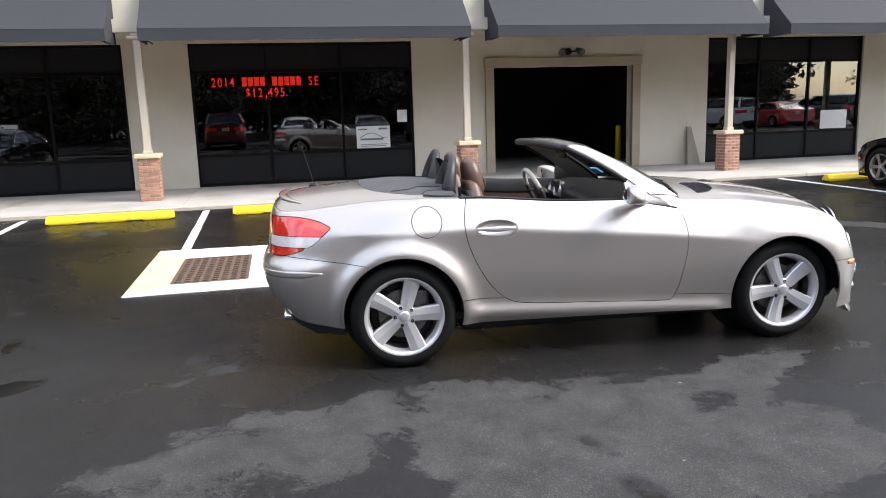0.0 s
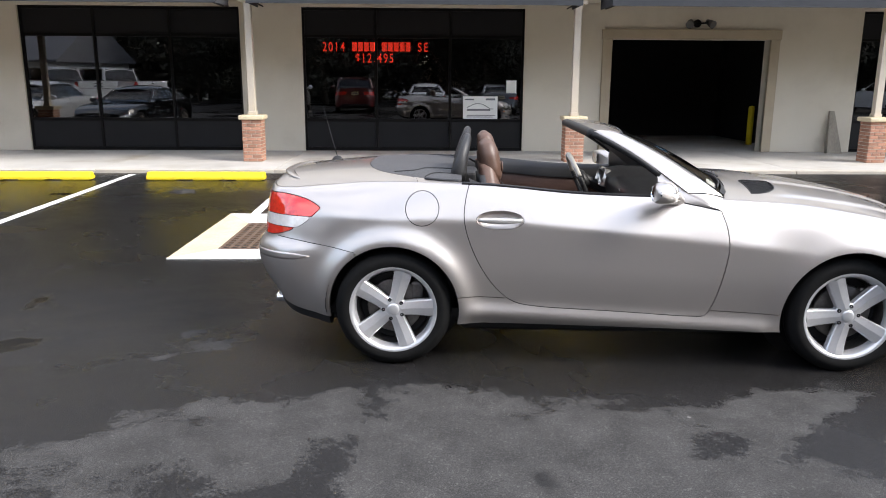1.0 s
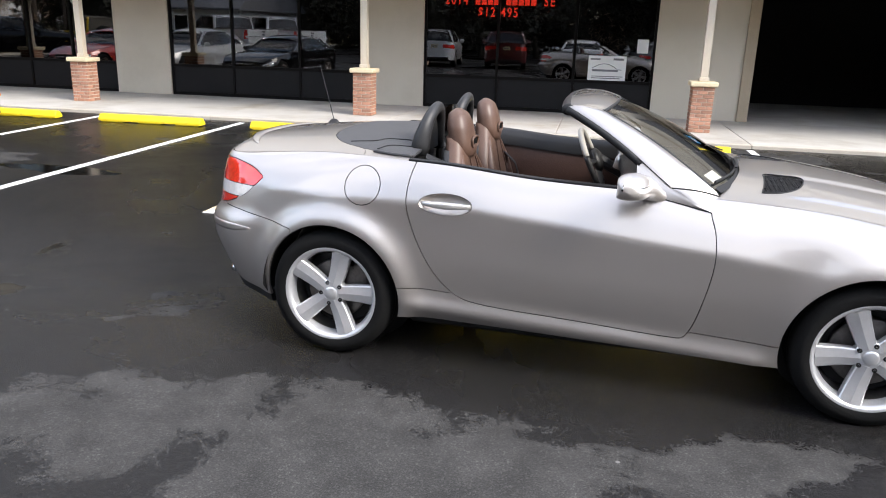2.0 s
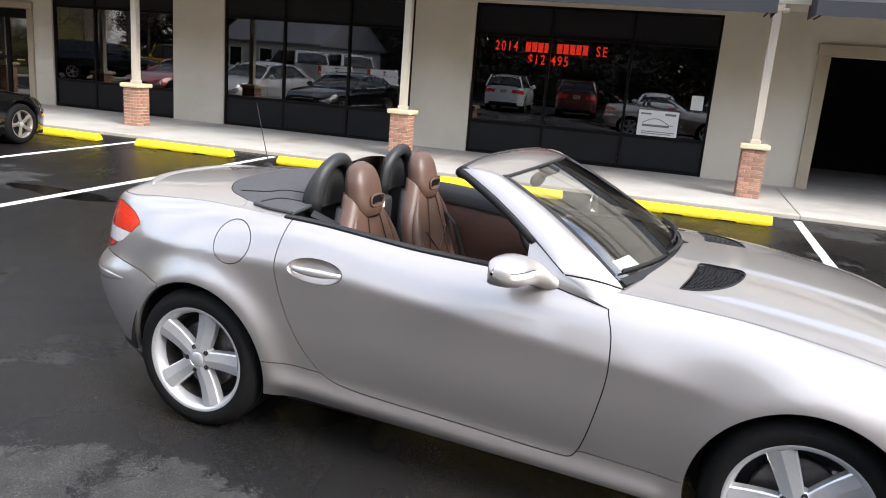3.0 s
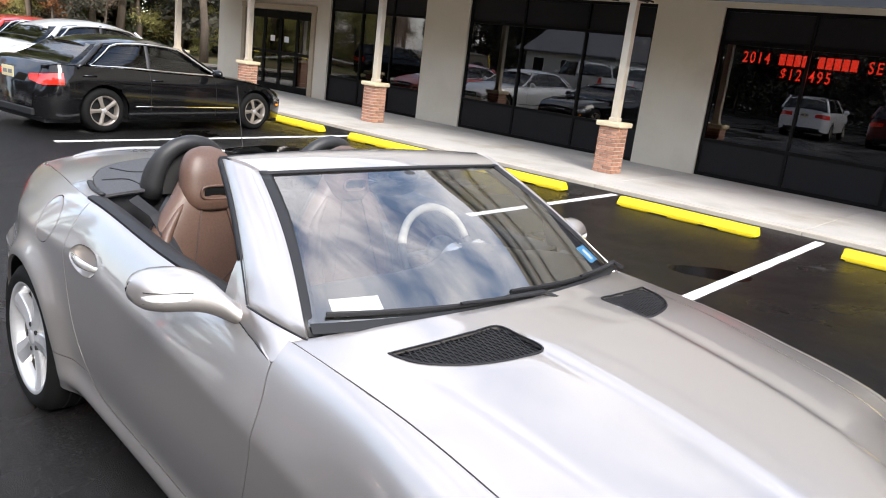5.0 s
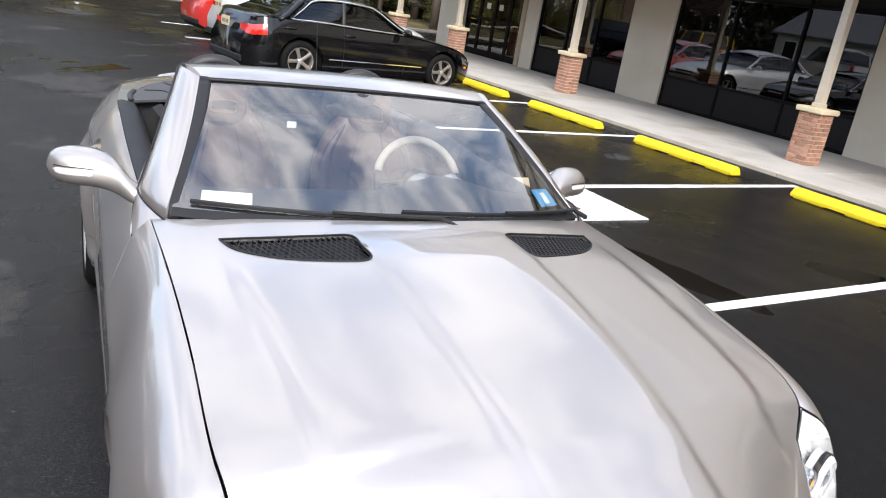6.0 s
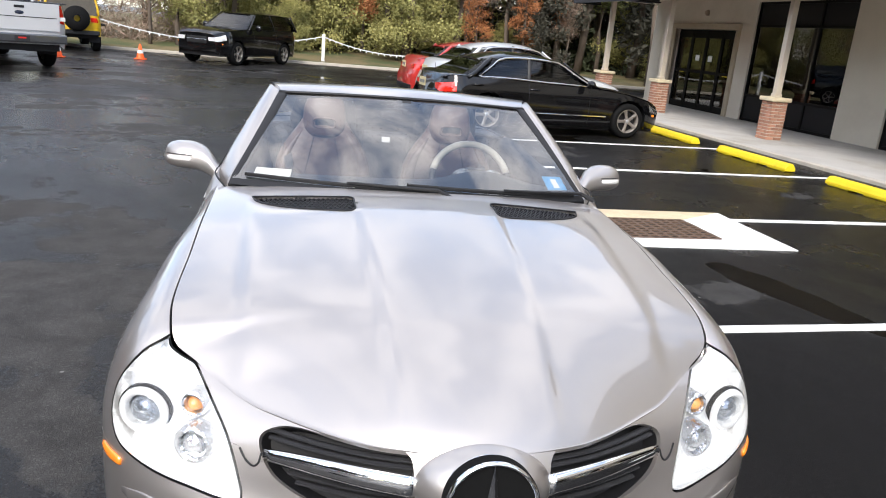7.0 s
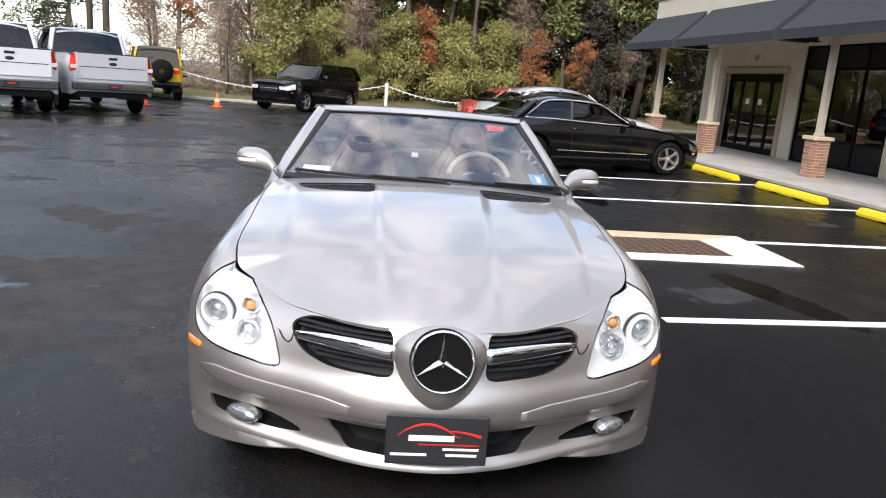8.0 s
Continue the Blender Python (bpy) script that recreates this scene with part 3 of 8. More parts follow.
def shop_window(index, a, b, mulls, z_panel=0.70, z_trans=2.40):
    root = thing("window_%d" % index, "black-framed shop window with tinted panes and dark lower panels", "window", kind="structure")
    y0, y1 = FACADE + 0.05, FACADE + 0.13
    z0, z1 = WALK_Z, TOP
    xs = [a] + mulls + [b]
    f = 0.05
    for i, x in enumerate(xs):
        lo = x if i == 0 else x - f / 2
        hi = x if i == len(xs) - 1 else x + f / 2
        if i == 0:
            hi = x + f
        if i == len(xs) - 1:
            lo = x - f
        part("mullion", boxed(lo, hi, y0, y1, z0, z1, 0.004), M["bronze"], root)
    for nm, za, zb in (("sill_rail", z0, z0 + 0.07), ("panel_rail", z_panel - 0.03, z_panel + 0.03), ("transom_rail", z_trans - 0.03, z_trans + 0.03), ("head_rail", z1 - 0.06, z1)):
        part(nm, boxed(a + f, b - f, y0 + 0.003, y1 - 0.003, za, zb, 0.004), M["bronze"], root)
    for i in range(len(xs) - 1):
        l, r = xs[i] + f / 2 + 0.005, xs[i + 1] - f / 2 - 0.005
        part("lower_panel", boxed(l, r, y0 + 0.03, y0 + 0.06, z0 + 0.07, z_panel - 0.03), M["panel"], root)
        bm = bmesh.new()
        tilt = 0.003 * math.sin(i * 2.1 + a)
        loft(bm, [[(l, y0 + 0.04 + tilt, z_panel + 0.03), (r, y0 + 0.04 - tilt, z_panel + 0.03), (r, y0 + 0.04 - tilt, z_trans - 0.03), (l, y0 + 0.04 + tilt, z_trans - 0.03)],
                  [(l, y0 + 0.046 + tilt, z_panel + 0.03), (r, y0 + 0.046 - tilt, z_panel + 0.03), (r, y0 + 0.046 - tilt, z_trans - 0.03), (l, y0 + 0.046 + tilt, z_trans - 0.03)]])
        part("pane", bm, M["shop_glass"], root).visible_shadow = False
        part("head_pane", boxed(l, r, y0 + 0.04, y0 + 0.05, z_trans + 0.03, z1 - 0.06), M["panel"], root)
    return root


shop_window(1, -12.75, -9.33, [-11.55, -10.45])
shop_window(2, -8.02, -3.57, [-6.55, -5.02])
shop_window(3, -2.31, 2.28, [-0.80, 0.74])
shop_window(4, 9.36, 13.6, [10.75, 12.15])
shop_window(5, 15.4, 19.6, [16.8, 18.2])


def entrance():
    root = thing("door_1", "black-framed glazed double entrance doors, closed", "door", kind="structure")
    y0 = FACADE + 0.10
    xs = [-16.5, -15.74, -14.98, -14.22, -13.45]
    for i in range(4):
        l, r = xs[i], xs[i + 1]
        for q in ((l + 0.004, l + 0.06), (r - 0.06, r - 0.004)):
            part("stile", boxed(*q, y0, y0 + 0.06, WALK_Z, 2.27, 0.004), M["bronze"], root)
        for za, zb in ((WALK_Z, 0.24), (1.08, 1.16), (2.05, 2.27)):
            part("rail", boxed(l + 0.06, r - 0.06, y0 + 0.003, y0 + 0.057, za, zb, 0.004), M["bronze"], root)
        for za, zb in ((0.24, 1.08), (1.16, 2.05)):
            part("pane", boxed(l + 0.06, r - 0.06, y0 + 0.026, y0 + 0.032, za, zb), M["shop_glass"], root).visible_shadow = False
    for x in (-15.35, -14.7):
        part("notice", boxed(x - 0.1, x + 0.1, y0 + 0.018, y0 + 0.021, 1.42, 1.58), M["paper"], root, "small pale notice")
    for x in (-16.1, -13.85):
        part("yellow_sticker", boxed(x - 0.12, x + 0.12, y0 + 0.018, y0 + 0.021, 1.06, 1.13), M["yellow"], root, "yellow warning sticker")
    return root


entrance()

# things in the windows
board = thing("led_sign", "red dot-matrix sign glowing behind the shop window", "sign")
part("housing", boxed(-2.15, 0.62, FACADE + 0.22, FACADE + 0.30, 1.80, 2.36, 0.01), M["dark"], board)
# "#" stands for a plain lit block
for row, cx, z, texts in (("first_row", -0.82, 2.11, ("2014", "####", "#####", "SE")), ("second_row", -0.82, 1.885, ("$12,495",))):
    wide = 0.124
    x = cx - wide * (sum(len(w) for w in texts) + len(texts) - 1) / 2
    for w in texts:
        for ch in w:
            if ch == "#":
                part("led_block", boxed(x + 0.012, x + 0.112, FACADE + 0.205, FACADE + 0.215, z, z + 0.185), M["led"], board, "lit red block")
                x += wide
                continue
            words("led_character", ch, 0.26, M["led"], board, pose(x + wide / 2, FACADE + 0.21, z, 90) @ Matrix.Diagonal((0.74 if ch != "," else 1.0, 1, 1, 1)), align="CENTER", bold=0.0035)
            x += wide * (1.0 if ch != "," else 0.7)
        x += wide

poster = thing("window_poster", "white poster with a dark car outline taped inside the window", "poster")
part("sheet", boxed(1.02, 1.75, FACADE + 0.082, FACADE + 0.085, 0.72, 1.2), M["paper"], poster)
bm = bmesh.new()
arc = [(1.1 + 0.57 * t, FACADE + 0.079, 0.96 + 0.10 * math.sin(math.pi * min(1, t * 1.15)) - 0.02 * t) for t in np.linspace(0, 1, 16)]
tube(bm, arc, 0.008, 5)
part("outline", bm, M["ink"], poster)
for i, (w, z) in enumerate(((0.5, 0.9), (0.6, 0.8), (0.55, 0.765))):
    part("text_bar", boxed(1.1, 1.1 + w, FACADE + 0.077, FACADE + 0.0805, z, z + (0.04 if i == 0 else 0.015)), M["ink"], poster)
part("logo_bar", boxed(1.06, 1.25, FACADE + 0.077, FACADE + 0.0805, 1.12, 1.15), M["ink"], poster)
part("logo_bar", boxed(1.5, 1.7, FACADE + 0.077, FACADE + 0.0805, 1.12, 1.16), M["ink"], poster)
notice = thing("window_notice", "small white notice taped inside the shop window", "notice")
part("sheet", boxed(1.93, 2.14, FACADE + 0.082, FACADE + 0.085, 1.27, 1.53), M["paper"], notice)
notice2 = thing("window_notice", "pale printed notice inside the far shop window", "notice")
part("sheet", boxed(12.55, 13.3, FACADE + 0.082, FACADE + 0.085, 0.75, 1.2), M["paper"], notice2)


# columns
def brick_column():
    root = thing("porch_column", "square brick pier with a stone cap carrying a cream timber post", "column", group="porch columns")
    hw = 0.215
    z0, n = WALK_Z, 12
    ch = 0.755 / n
    part("core", boxed(-hw + 0.010, hw - 0.010, -hw + 0.010, hw - 0.010, z0, z0 + 0.755), M["mortar"], root)
    full, half = boxed(-0.095, 0.095, -0.05, 0.05, 0, ch - 0.013, 0.003), boxed(-0.045, 0.045, -0.05, 0.05, 0, ch - 0.013, 0.003)
    mf, mh = mesh_of("brick", full, M["brick"]), mesh_of("brick", half, M["brick"])
    for c in range(n):
        z = z0 + c * ch + 0.005
        for side in range(4):
            run = [(-0.112, mf), (0.092, mf)] if (c + side) % 2 else [(-0.164, mh), (-0.011, mf), (0.143, mh)]
            for u, me in run:
                ob = new("brick", me)
                ob.parent = root
                jig = 0.002 * noise.noise((c * 3.1, side * 7.7, u * 31))
                ob.matrix_basis = pose(0, 0, 0, 0, 0, 90 * side) @ pose(u, -hw + 0.048 + jig, z)
    bm = boxed(-0.272, 0.272, -0.272, 0.272, z0 + 0.755, z0 + 0.835, 0.022, 3)
    part("cap", bm, M["cap"], root, "cream cast-stone cap")
    part("post", boxed(-0.075, 0.075, -0.075, 0.075, z0 + 0.835, 2.86, 0.008, 2), M["post"], root, "cream painted timber post")
    part("post_base", boxed(-0.095, 0.095, -0.095, 0.095, z0 + 0.835, z0 + 0.90, 0.008), M["post"], root)
    part("post_head", boxed(-0.2, 0.2, -0.095, 0.095, 2.86, 2.92, 0.01), M["post"], root)
    part("bracket", boxed(-0.12, 0.12, -0.085, 0.085, 2.92, 2.98, 0.008), M["post"], root)
    return root


COL = (-16.72, -13.31, -8.65, -2.93, 2.95, 8.62, 14.4)
col0 = brick_column()
SLIM = Matrix.Diagonal((0.90, 0.90, 1, 1))
col0.matrix_basis = pose(COL[0], 10.05, 0) @ SLIM
for x in COL[1:]:
    copy_thing(col0, pose(x, 10.05, 0) @ SLIM)


# awnings
def awning(a, b):
    root = thing("awning", "charcoal canvas awning sloping down from the shop wall", "awning", group="awnings")
    y0, z0, y1, z1 = 9.28, 2.97, 10.18, 3.80
    bm = bmesh.new()
    rings = []
    n = 12
    for i in range(n + 1):
        t = i / n
        y, z = y0 + (y1 - y0) * t, z0 + (z1 - z0) * t - 0.02 * math.sin(math.pi * t)
        rings.append([(a, y, z), (b, y, z), (b, y + 0.012, z - 0.006), (a, y + 0.012, z - 0.006)])
    loft(bm, rings)
    part("slope", bm, M["awning"], root)
    bm = bmesh.new()
    rings = []
    m = max(6, int((b - a) / 0.3))
    for i in range(m + 1):
        x = a + (b - a) * i / m
        wv = 0.006 * math.sin(x * 5.1)
        rings.append([(x, y0 - 0.004 + wv * 0.3, z0 - 0.005), (x, y0 + 0.008 + wv * 0.3, z0 - 0.005), (x, y0 + 0.008 + wv, z0 - 0.20), (x, y0 - 0.004 + wv, z0 - 0.20)])
    loft(bm, rings)
    part("valance", bm, M["awning"], root)
    for x in (a + 0.004, b - 0.016):
        bm = bmesh.new()
        loft(bm, [[(xx, y0 + 0.02, z0 - 0.19), (xx, y0 + 0.02, z0 - 0.02), (xx, y1, z1 - 0.04), (xx, y1, z0 - 0.19)] for xx in (x, x + 0.012)])
        part("side_panel", bm, M["awning"], root)
    for x in (a + 0.1, b - 0.1):
        bm = bmesh.new()
        tube(bm, [(x, y0 + 0.03, z0 - 0.17), (x, y1, z0 - 0.17)], 0.014, 6)
        part("frame_bar", bm, M["bronze"], root)
    return root


for a, b in ((-17.95, -14.58), (-14.27, -9.75), (-9.45, -3.29), (-2.79, 2.88), (3.38, 8.93), (9.42, 14.2), (14.7, 20.5)):
    awning(a, b)


# small things on the building
def flood_lamp(x, y, z):
    root = thing("wall_lamp", "twin grey flood lamp on the wall above the bay", "lamp")
    bm = bmesh.new()
    lathe(bm, [(0.0, -0.03), (0.06, -0.03), (0.06, 0.0), (0.0, 0.0)], 16, "y")
    part("base", bm, M["bronze"], root)
    for s in (-1, 1):
        bm = bmesh.new()
        tube(bm, [(0, -0.03, 0), (s * 0.08, -0.08, 0.0), (s * 0.13, -0.12, 0.01)], 0.014, 6)
        part("arm", bm, M["bronze"], root)
        bm = bmesh.new()
        d = Matrix.Translation((s * 0.14, -0.12, 0.01)) @ Euler((radians(25), 0, radians(s * 25))).to_matrix().to_4x4()
        lathe(bm, [(0.0, 0.05), (0.035, 0.04), (0.05, -0.03), (0.062, -0.1), (0.055, -0.1), (0.0, -0.08)], 16, "y", d)
        part("lamp_head", bm, M["plastic_grey"], root, smooth=True)
    root.matrix_basis = pose(x, y, z) @ Matrix.Diagonal((1.35, 1.35, 1.35, 1))


flood_lamp(5.85, FACADE, 2.70)
lamp2 = thing("wall_lamp", "small round lamp on the wall above the entrance", "lamp", pose(-15.0, FACADE, 2.72))
bm = bmesh.new()
lathe(bm, [(0.0, -0.09), (0.05, -0.08), (0.075, -0.04), (0.08, 0.0), (0.0, 0.0)], 20, "y")
part("dome", bm, M["trim"], lamp2, smooth=True)

plank = thing("leaning_post", "weathered grey timber wedge leaning on the wall", "timber")
bm = bmesh.new()
loft(bm, [[(8.72, FACADE - 0.33, WALK_Z), (9.04, FACADE - 0.33, WALK_Z), (9.04, FACADE - 0.22, WALK_Z), (8.72, FACADE - 0.22, WALK_Z)], [(8.83, FACADE - 0.06, 0.93), (8.93, FACADE - 0.06, 0.93), (8.93, FACADE - 0.012, 0.93), (8.83, FACADE - 0.012, 0.93)]])
part("post", bm, material("weathered_timber", (0.25, 0.22, 0.18), 0.9, vary=0.2, scale=4, stretch=(1, 1, 0.15)), plank)
boll = thing("bollard", "yellow steel bollard inside the open bay", "bollard", pose(8.0, 14.0, WALK_Z))
bm = bmesh.new()
lathe(bm, [(0.0, 0.0), (0.07, 0.0), (0.07, 0.85), (0.055, 0.9), (0.0, 0.92)], 20, "z")
part("tube", bm, M["yellow"], boll, smooth=True)

# ---------------------------------------------------------------- silver roadster
M.update({
    "silver": material("champagne_silver_paint", (0.485, 0.450, 0.422), 0.39, metal=0.85, vary=0.03, scale=2, fine=900, coat=1.0, spec=0.5, rough_vary=0.05),
    "chrome": material("bright_chrome", (0.86, 0.86, 0.87), 0.07, metal=1.0, vary=0.02),
    "alloy": material("silver_alloy", (0.58, 0.58, 0.59), 0.30, metal=0.6, vary=0.04, coat=0.4),
    "disc": material("brake_disc_steel", (0.20, 0.19, 0.18), 0.45, metal=0.9, vary=0.2, scale=20),
    "tyre": material("black_tyre_rubber", (0.007, 0.007, 0.007), 0.75, spec=0.15, vary=0.2, scale=12, bump=0.2, bump_scale=150),
    "rubber": material("black_trim_rubber", (0.008, 0.008, 0.009), 0.55, vary=0.15, scale=10),
    "plastic": material("black_grained_plastic", (0.022, 0.022, 0.024), 0.5, vary=0.15, scale=12, bump=0.15, bump_scale=400),
    "tonneau": material("dark_grey_deck_cover", (0.055, 0.055, 0.058), 0.6, vary=0.1, scale=6, bump=0.15, bump_scale=500),
    "leather": material("brown_leather", (0.100, 0.058, 0.042), 0.42, vary=0.16, scale=7, fine=120, bump=0.08, bump_scale=300),
    "leather_dark": material("dark_brown_leather", (0.052, 0.026, 0.019), 0.5, vary=0.15, scale=7, bump=0.18, bump_scale=220),
    "black_leather": material("black_leather", (0.020, 0.020, 0.021), 0.45, vary=0.15, scale=8, bump=0.15, bump_scale=260),
    "red_lens": material("red_tail_lens", (0.72, 0.022, 0.012), 0.08, vary=0.15, scale=30, coat=1.0),
    "white_lens": material("frosted_white_lens", (0.72, 0.70, 0.68), 0.1, vary=0.1, scale=40, coat=1.0),
    "amber": material("amber_lens", (0.85, 0.24, 0.02), 0.15, vary=0.1, coat=0.8),
    "facet": material("faceted_lamp_chrome", (0.80, 0.81, 0.83), 0.08, metal=0.95, vary=0.1, scale=30, bump=1.0, bump_scale=45),
    "amber_bulb": material("amber_bulb_glass", (0.85, 0.36, 0.08), 0.15, vary=0.15, scale=60, coat=1.0),
    "projector_glass": material("grey_projector_glass", (0.36, 0.39, 0.44), 0.06, metal=0.7, vary=0.2, scale=30, coat=1.0),
    "reflector": material("bright_lamp_reflector", (0.93, 0.94, 0.95), 0.16, metal=0.45, vary=0.05, scale=25, bump=0.9, bump_scale=22),
    "silver_trim": material("satin_silver_trim", (0.60, 0.58, 0.55), 0.25, metal=0.6, vary=0.05, coat=0.5),
    "red_print": material("red_print", (0.60, 0.02, 0.015), 0.5, vary=0.05),
    "blue_sticker": material("blue_sticker", (0.10, 0.35, 0.62), 0.5, vary=0.1, scale=30),
    "emblem_black": material("matt_black", (0.006, 0.006, 0.006), 0.8, spec=0.1, vary=0.1),
    "rim_highlight": material("painted_rim_highlight", (0.50, 0.48, 0.44), 0.5, vary=0.06, scale=9, bump=0.1),
    "fog_glass": material("clear_fog_lamp_glass", (0.34, 0.35, 0.36), 0.12, metal=0.7, vary=0.5, scale=60, fine=150, coat=1.0, bump=0.6, bump_scale=60),
    "mesh_net": material("black_net", (0.02, 0.02, 0.02), 0.7, vary=0.1),
})

CAR = Matrix.Translation((0.049, 0.836, 0)) @ Euler((0, 0, radians(-3.6))).to_matrix().to_4x4() @ Matrix.Diagonal((1, 1.016, 1, 1))
car = thing("roadster", "champagne silver two-seat roadster with its roof folded away", "car", CAR)
WB, WR = 2.41, 0.315

# half outline in plan, from the tail's centre round the flank to the nose, and the flank's section along it
KX = np.array([-0.80, -0.79, -0.742, -0.63, -0.40, 0.0, 0.45, 1.0, 1.6, 2.1, 2.41, 2.735, 2.864, 2.952, 3.070, 3.195, 3.235])
KY = np.array([0.0, 0.34, 0.555, 0.675, 0.76, 0.817, 0.821, 0.833, 0.848, 0.862, 0.880, 0.889, 0.846, 0.740, 0.51, 0.24, 0.0])
K_TOP = [0.945, 0.945, 0.935, 0.94, 0.962, 0.99, 0.982, 0.94, 0.922, 0.897, 0.855, 0.79, 0.743, 0.713, 0.664, 0.659, 0.660]
K_IN = [0.06, 0.06, 0.08, 0.12, 0.15, 0.13, 0.095, 0.10, 0.11, 0.13, 0.15, 0.16, 0.155, 0.15, 0.090, 0.052, 0.045]
K_MID = [0.56, 0.56, 0.56, 0.58, 0.60, 0.60, 0.58, 0.56, 0.55, 0.55, 0.55, 0.52, 0.47, 0.45, 0.46, 0.47, 0.47]
K_LOW = [0.36, 0.36, 0.345, 0.29, 0.255, 0.24, 0.235, 0.232, 0.228, 0.22, 0.195, 0.195, 0.205, 0.205, 0.196, 0.188, 0.186]
K_TUCK = [0.09, 0.09, 0.09, 0.08, 0.05, 0.03, 0.045, 0.05, 0.05, 0.04, 0.02, 0.01, 0.005, 0.01, 0.02, 0.025, 0.025]

_k = np.c_[KX, KY]
_o = smooth_curve(np.vstack([_k[2:0:-1] * (1, -1), _k, _k[-2:-4:-1] * (1, -1)]), 2000)
_a, _b = np.nonzero(_o[:, 1] > 0)[0][[0, -1]]
_o = np.vstack([_k[:1], _o[_a:_b + 1], _k[-1:]])
_len = np.r_[0, np.cumsum(np.linalg.norm(np.diff(_o, axis=0), axis=1))]
S_TOT = _len[-1]
HALF = len(_o) // 2
_tan = np.gradient(_o, axis=0)
_tan[0], _tan[-1] = (0, 1), (0, -1)
_tan /= np.linalg.norm(_tan, axis=1)[:, None]
_nrm = np.c_[-_tan[:, 1], _tan[:, 0]]
_key_s = np.array([_len[np.argmin((_o[:, 0] - x) ** 2 + (_o[:, 1] - y) ** 2)] for x, y in zip(KX, KY)])
_dense = {}
for _n, _v in (("top", K_TOP), ("in", K_IN), ("mid", K_MID), ("low", K_LOW), ("tuck", K_TUCK)):
    _f = curve1(_key_s, _v)
    _dense[_n] = np.array([_f(s) for s in _len])


FACE = 0.66


def face_v(h):
    """How far down the flank's section a share h of the face's height lies, at the nose."""
    tm = math.pi / 2 - FACE
    return 0.62 * (1 - math.asin(max(0, min(1, h)) * math.sin(tm)) / tm)


def skin(s, v):
    """The right or left flank (y > 0): s along the outline, v from the top edge (0) to the bottom (1)."""
    s, v = np.asarray(s, float), np.clip(np.asarray(v, float), 0, 1)
    g = lambda a: np.interp(s, _len, a)
    ox, oy, nx, ny = g(_o[:, 0]), g(_o[:, 1]), g(_nrm[:, 0]), g(_nrm[:, 1])
    top, inn, mid, low, tuck = (g(_dense[k]) for k in ("top", "in", "mid", "low", "tuck"))
    up = v < 0.62
    # at the nose the face goes on from the bonnet's slope
    slope = np.clip((ox - 2.83) / 0.12, 0, 1)
    tm = math.pi / 2 - FACE * slope * slope * (3 - 2 * slope)
    t = np.clip(1 - v / 0.62, 0, 1) * tm
    h = np.sin(t) / np.sin(tm)
    z_up, d_up = mid + (top - mid) * h, inn * (1 - np.cos(t)) / (1 - np.cos(tm))
    # the doors' soft crease: upright below it, leaning in above it
    hc = np.clip((np.interp(ox, [-0.5, 0.15, 0.5, 0.72, 1.73, 2.3], [0.81, 0.805, 0.80, 0.79, 0.70, 0.64]) - mid) / (top - mid), 0.1, 0.8)
    sp = 0.016 * np.logaddexp(0, (h - hc) / 0.016)
    d_cr = inn * (0.72 * sp / (1 - hc) + 0.28 * h**9)
    wc = np.clip((ox + 0.55) / 0.4, 0, 1) * np.clip((2.35 - ox) / 0.5, 0, 1)
    d_up = d_up + (d_cr - d_up) * wc * wc * (3 - 2 * wc)
    w = np.clip((v - 0.62) / 0.38, 0, 1)
    z_dn, d_dn = mid - (mid - low) * w, tuck * w**1.8
    z, d = np.where(up, z_up, z_dn), np.where(up, d_up, d_dn)
    # wheel-arch flares and the sill's edge
    for cx, am in ((0.0, 0.045), (WB, 0.010)):
        r = np.hypot(ox - cx, z - WR)
        d = d - am * np.exp(-(((r - 0.36) / 0.075) ** 2)) * (oy > 0.7)
    # the rear bumper stands proud of the tail
    rear = np.clip((-0.30 - ox) / 0.3, 0, 1)
    d = d - rear * rear * (3 - 2 * rear) * 0.042 / (1 + np.exp(np.clip((z - 0.645) / 0.014, -30, 30)))
    fore = np.clip((ox - 2.86) / 0.20, 0, 1)
    d = d - fore * fore * (3 - 2 * fore) * 0.040 / (1 + np.exp(np.clip((z - 0.472) / 0.019, -30, 30)))
    # undercut below the bumper's ledge, and the lip along its foot
    d = d + fore * fore * (3 - 2 * fore) * 0.045 * (1 / (1 + np.exp(np.clip((z - 0.345) / 0.010, -30, 30))) - 0.7 / (1 + np.exp(np.clip((z - low - 0.026) / 0.006, -30, 30))))
    side = np.clip((ox - 0.35) / 0.1, 0, 1) * np.clip((2.05 - ox) / 0.1, 0, 1)
    zs = 0.39 - (ox - 0.4) * 0.042
    d = d - side * 0.030 * np.exp(-(((z - (zs - 0.09)) / 0.05) ** 2))
    return np.stack([ox + nx * -d, np.maximum(oy - ny * d, 0), z], -1)


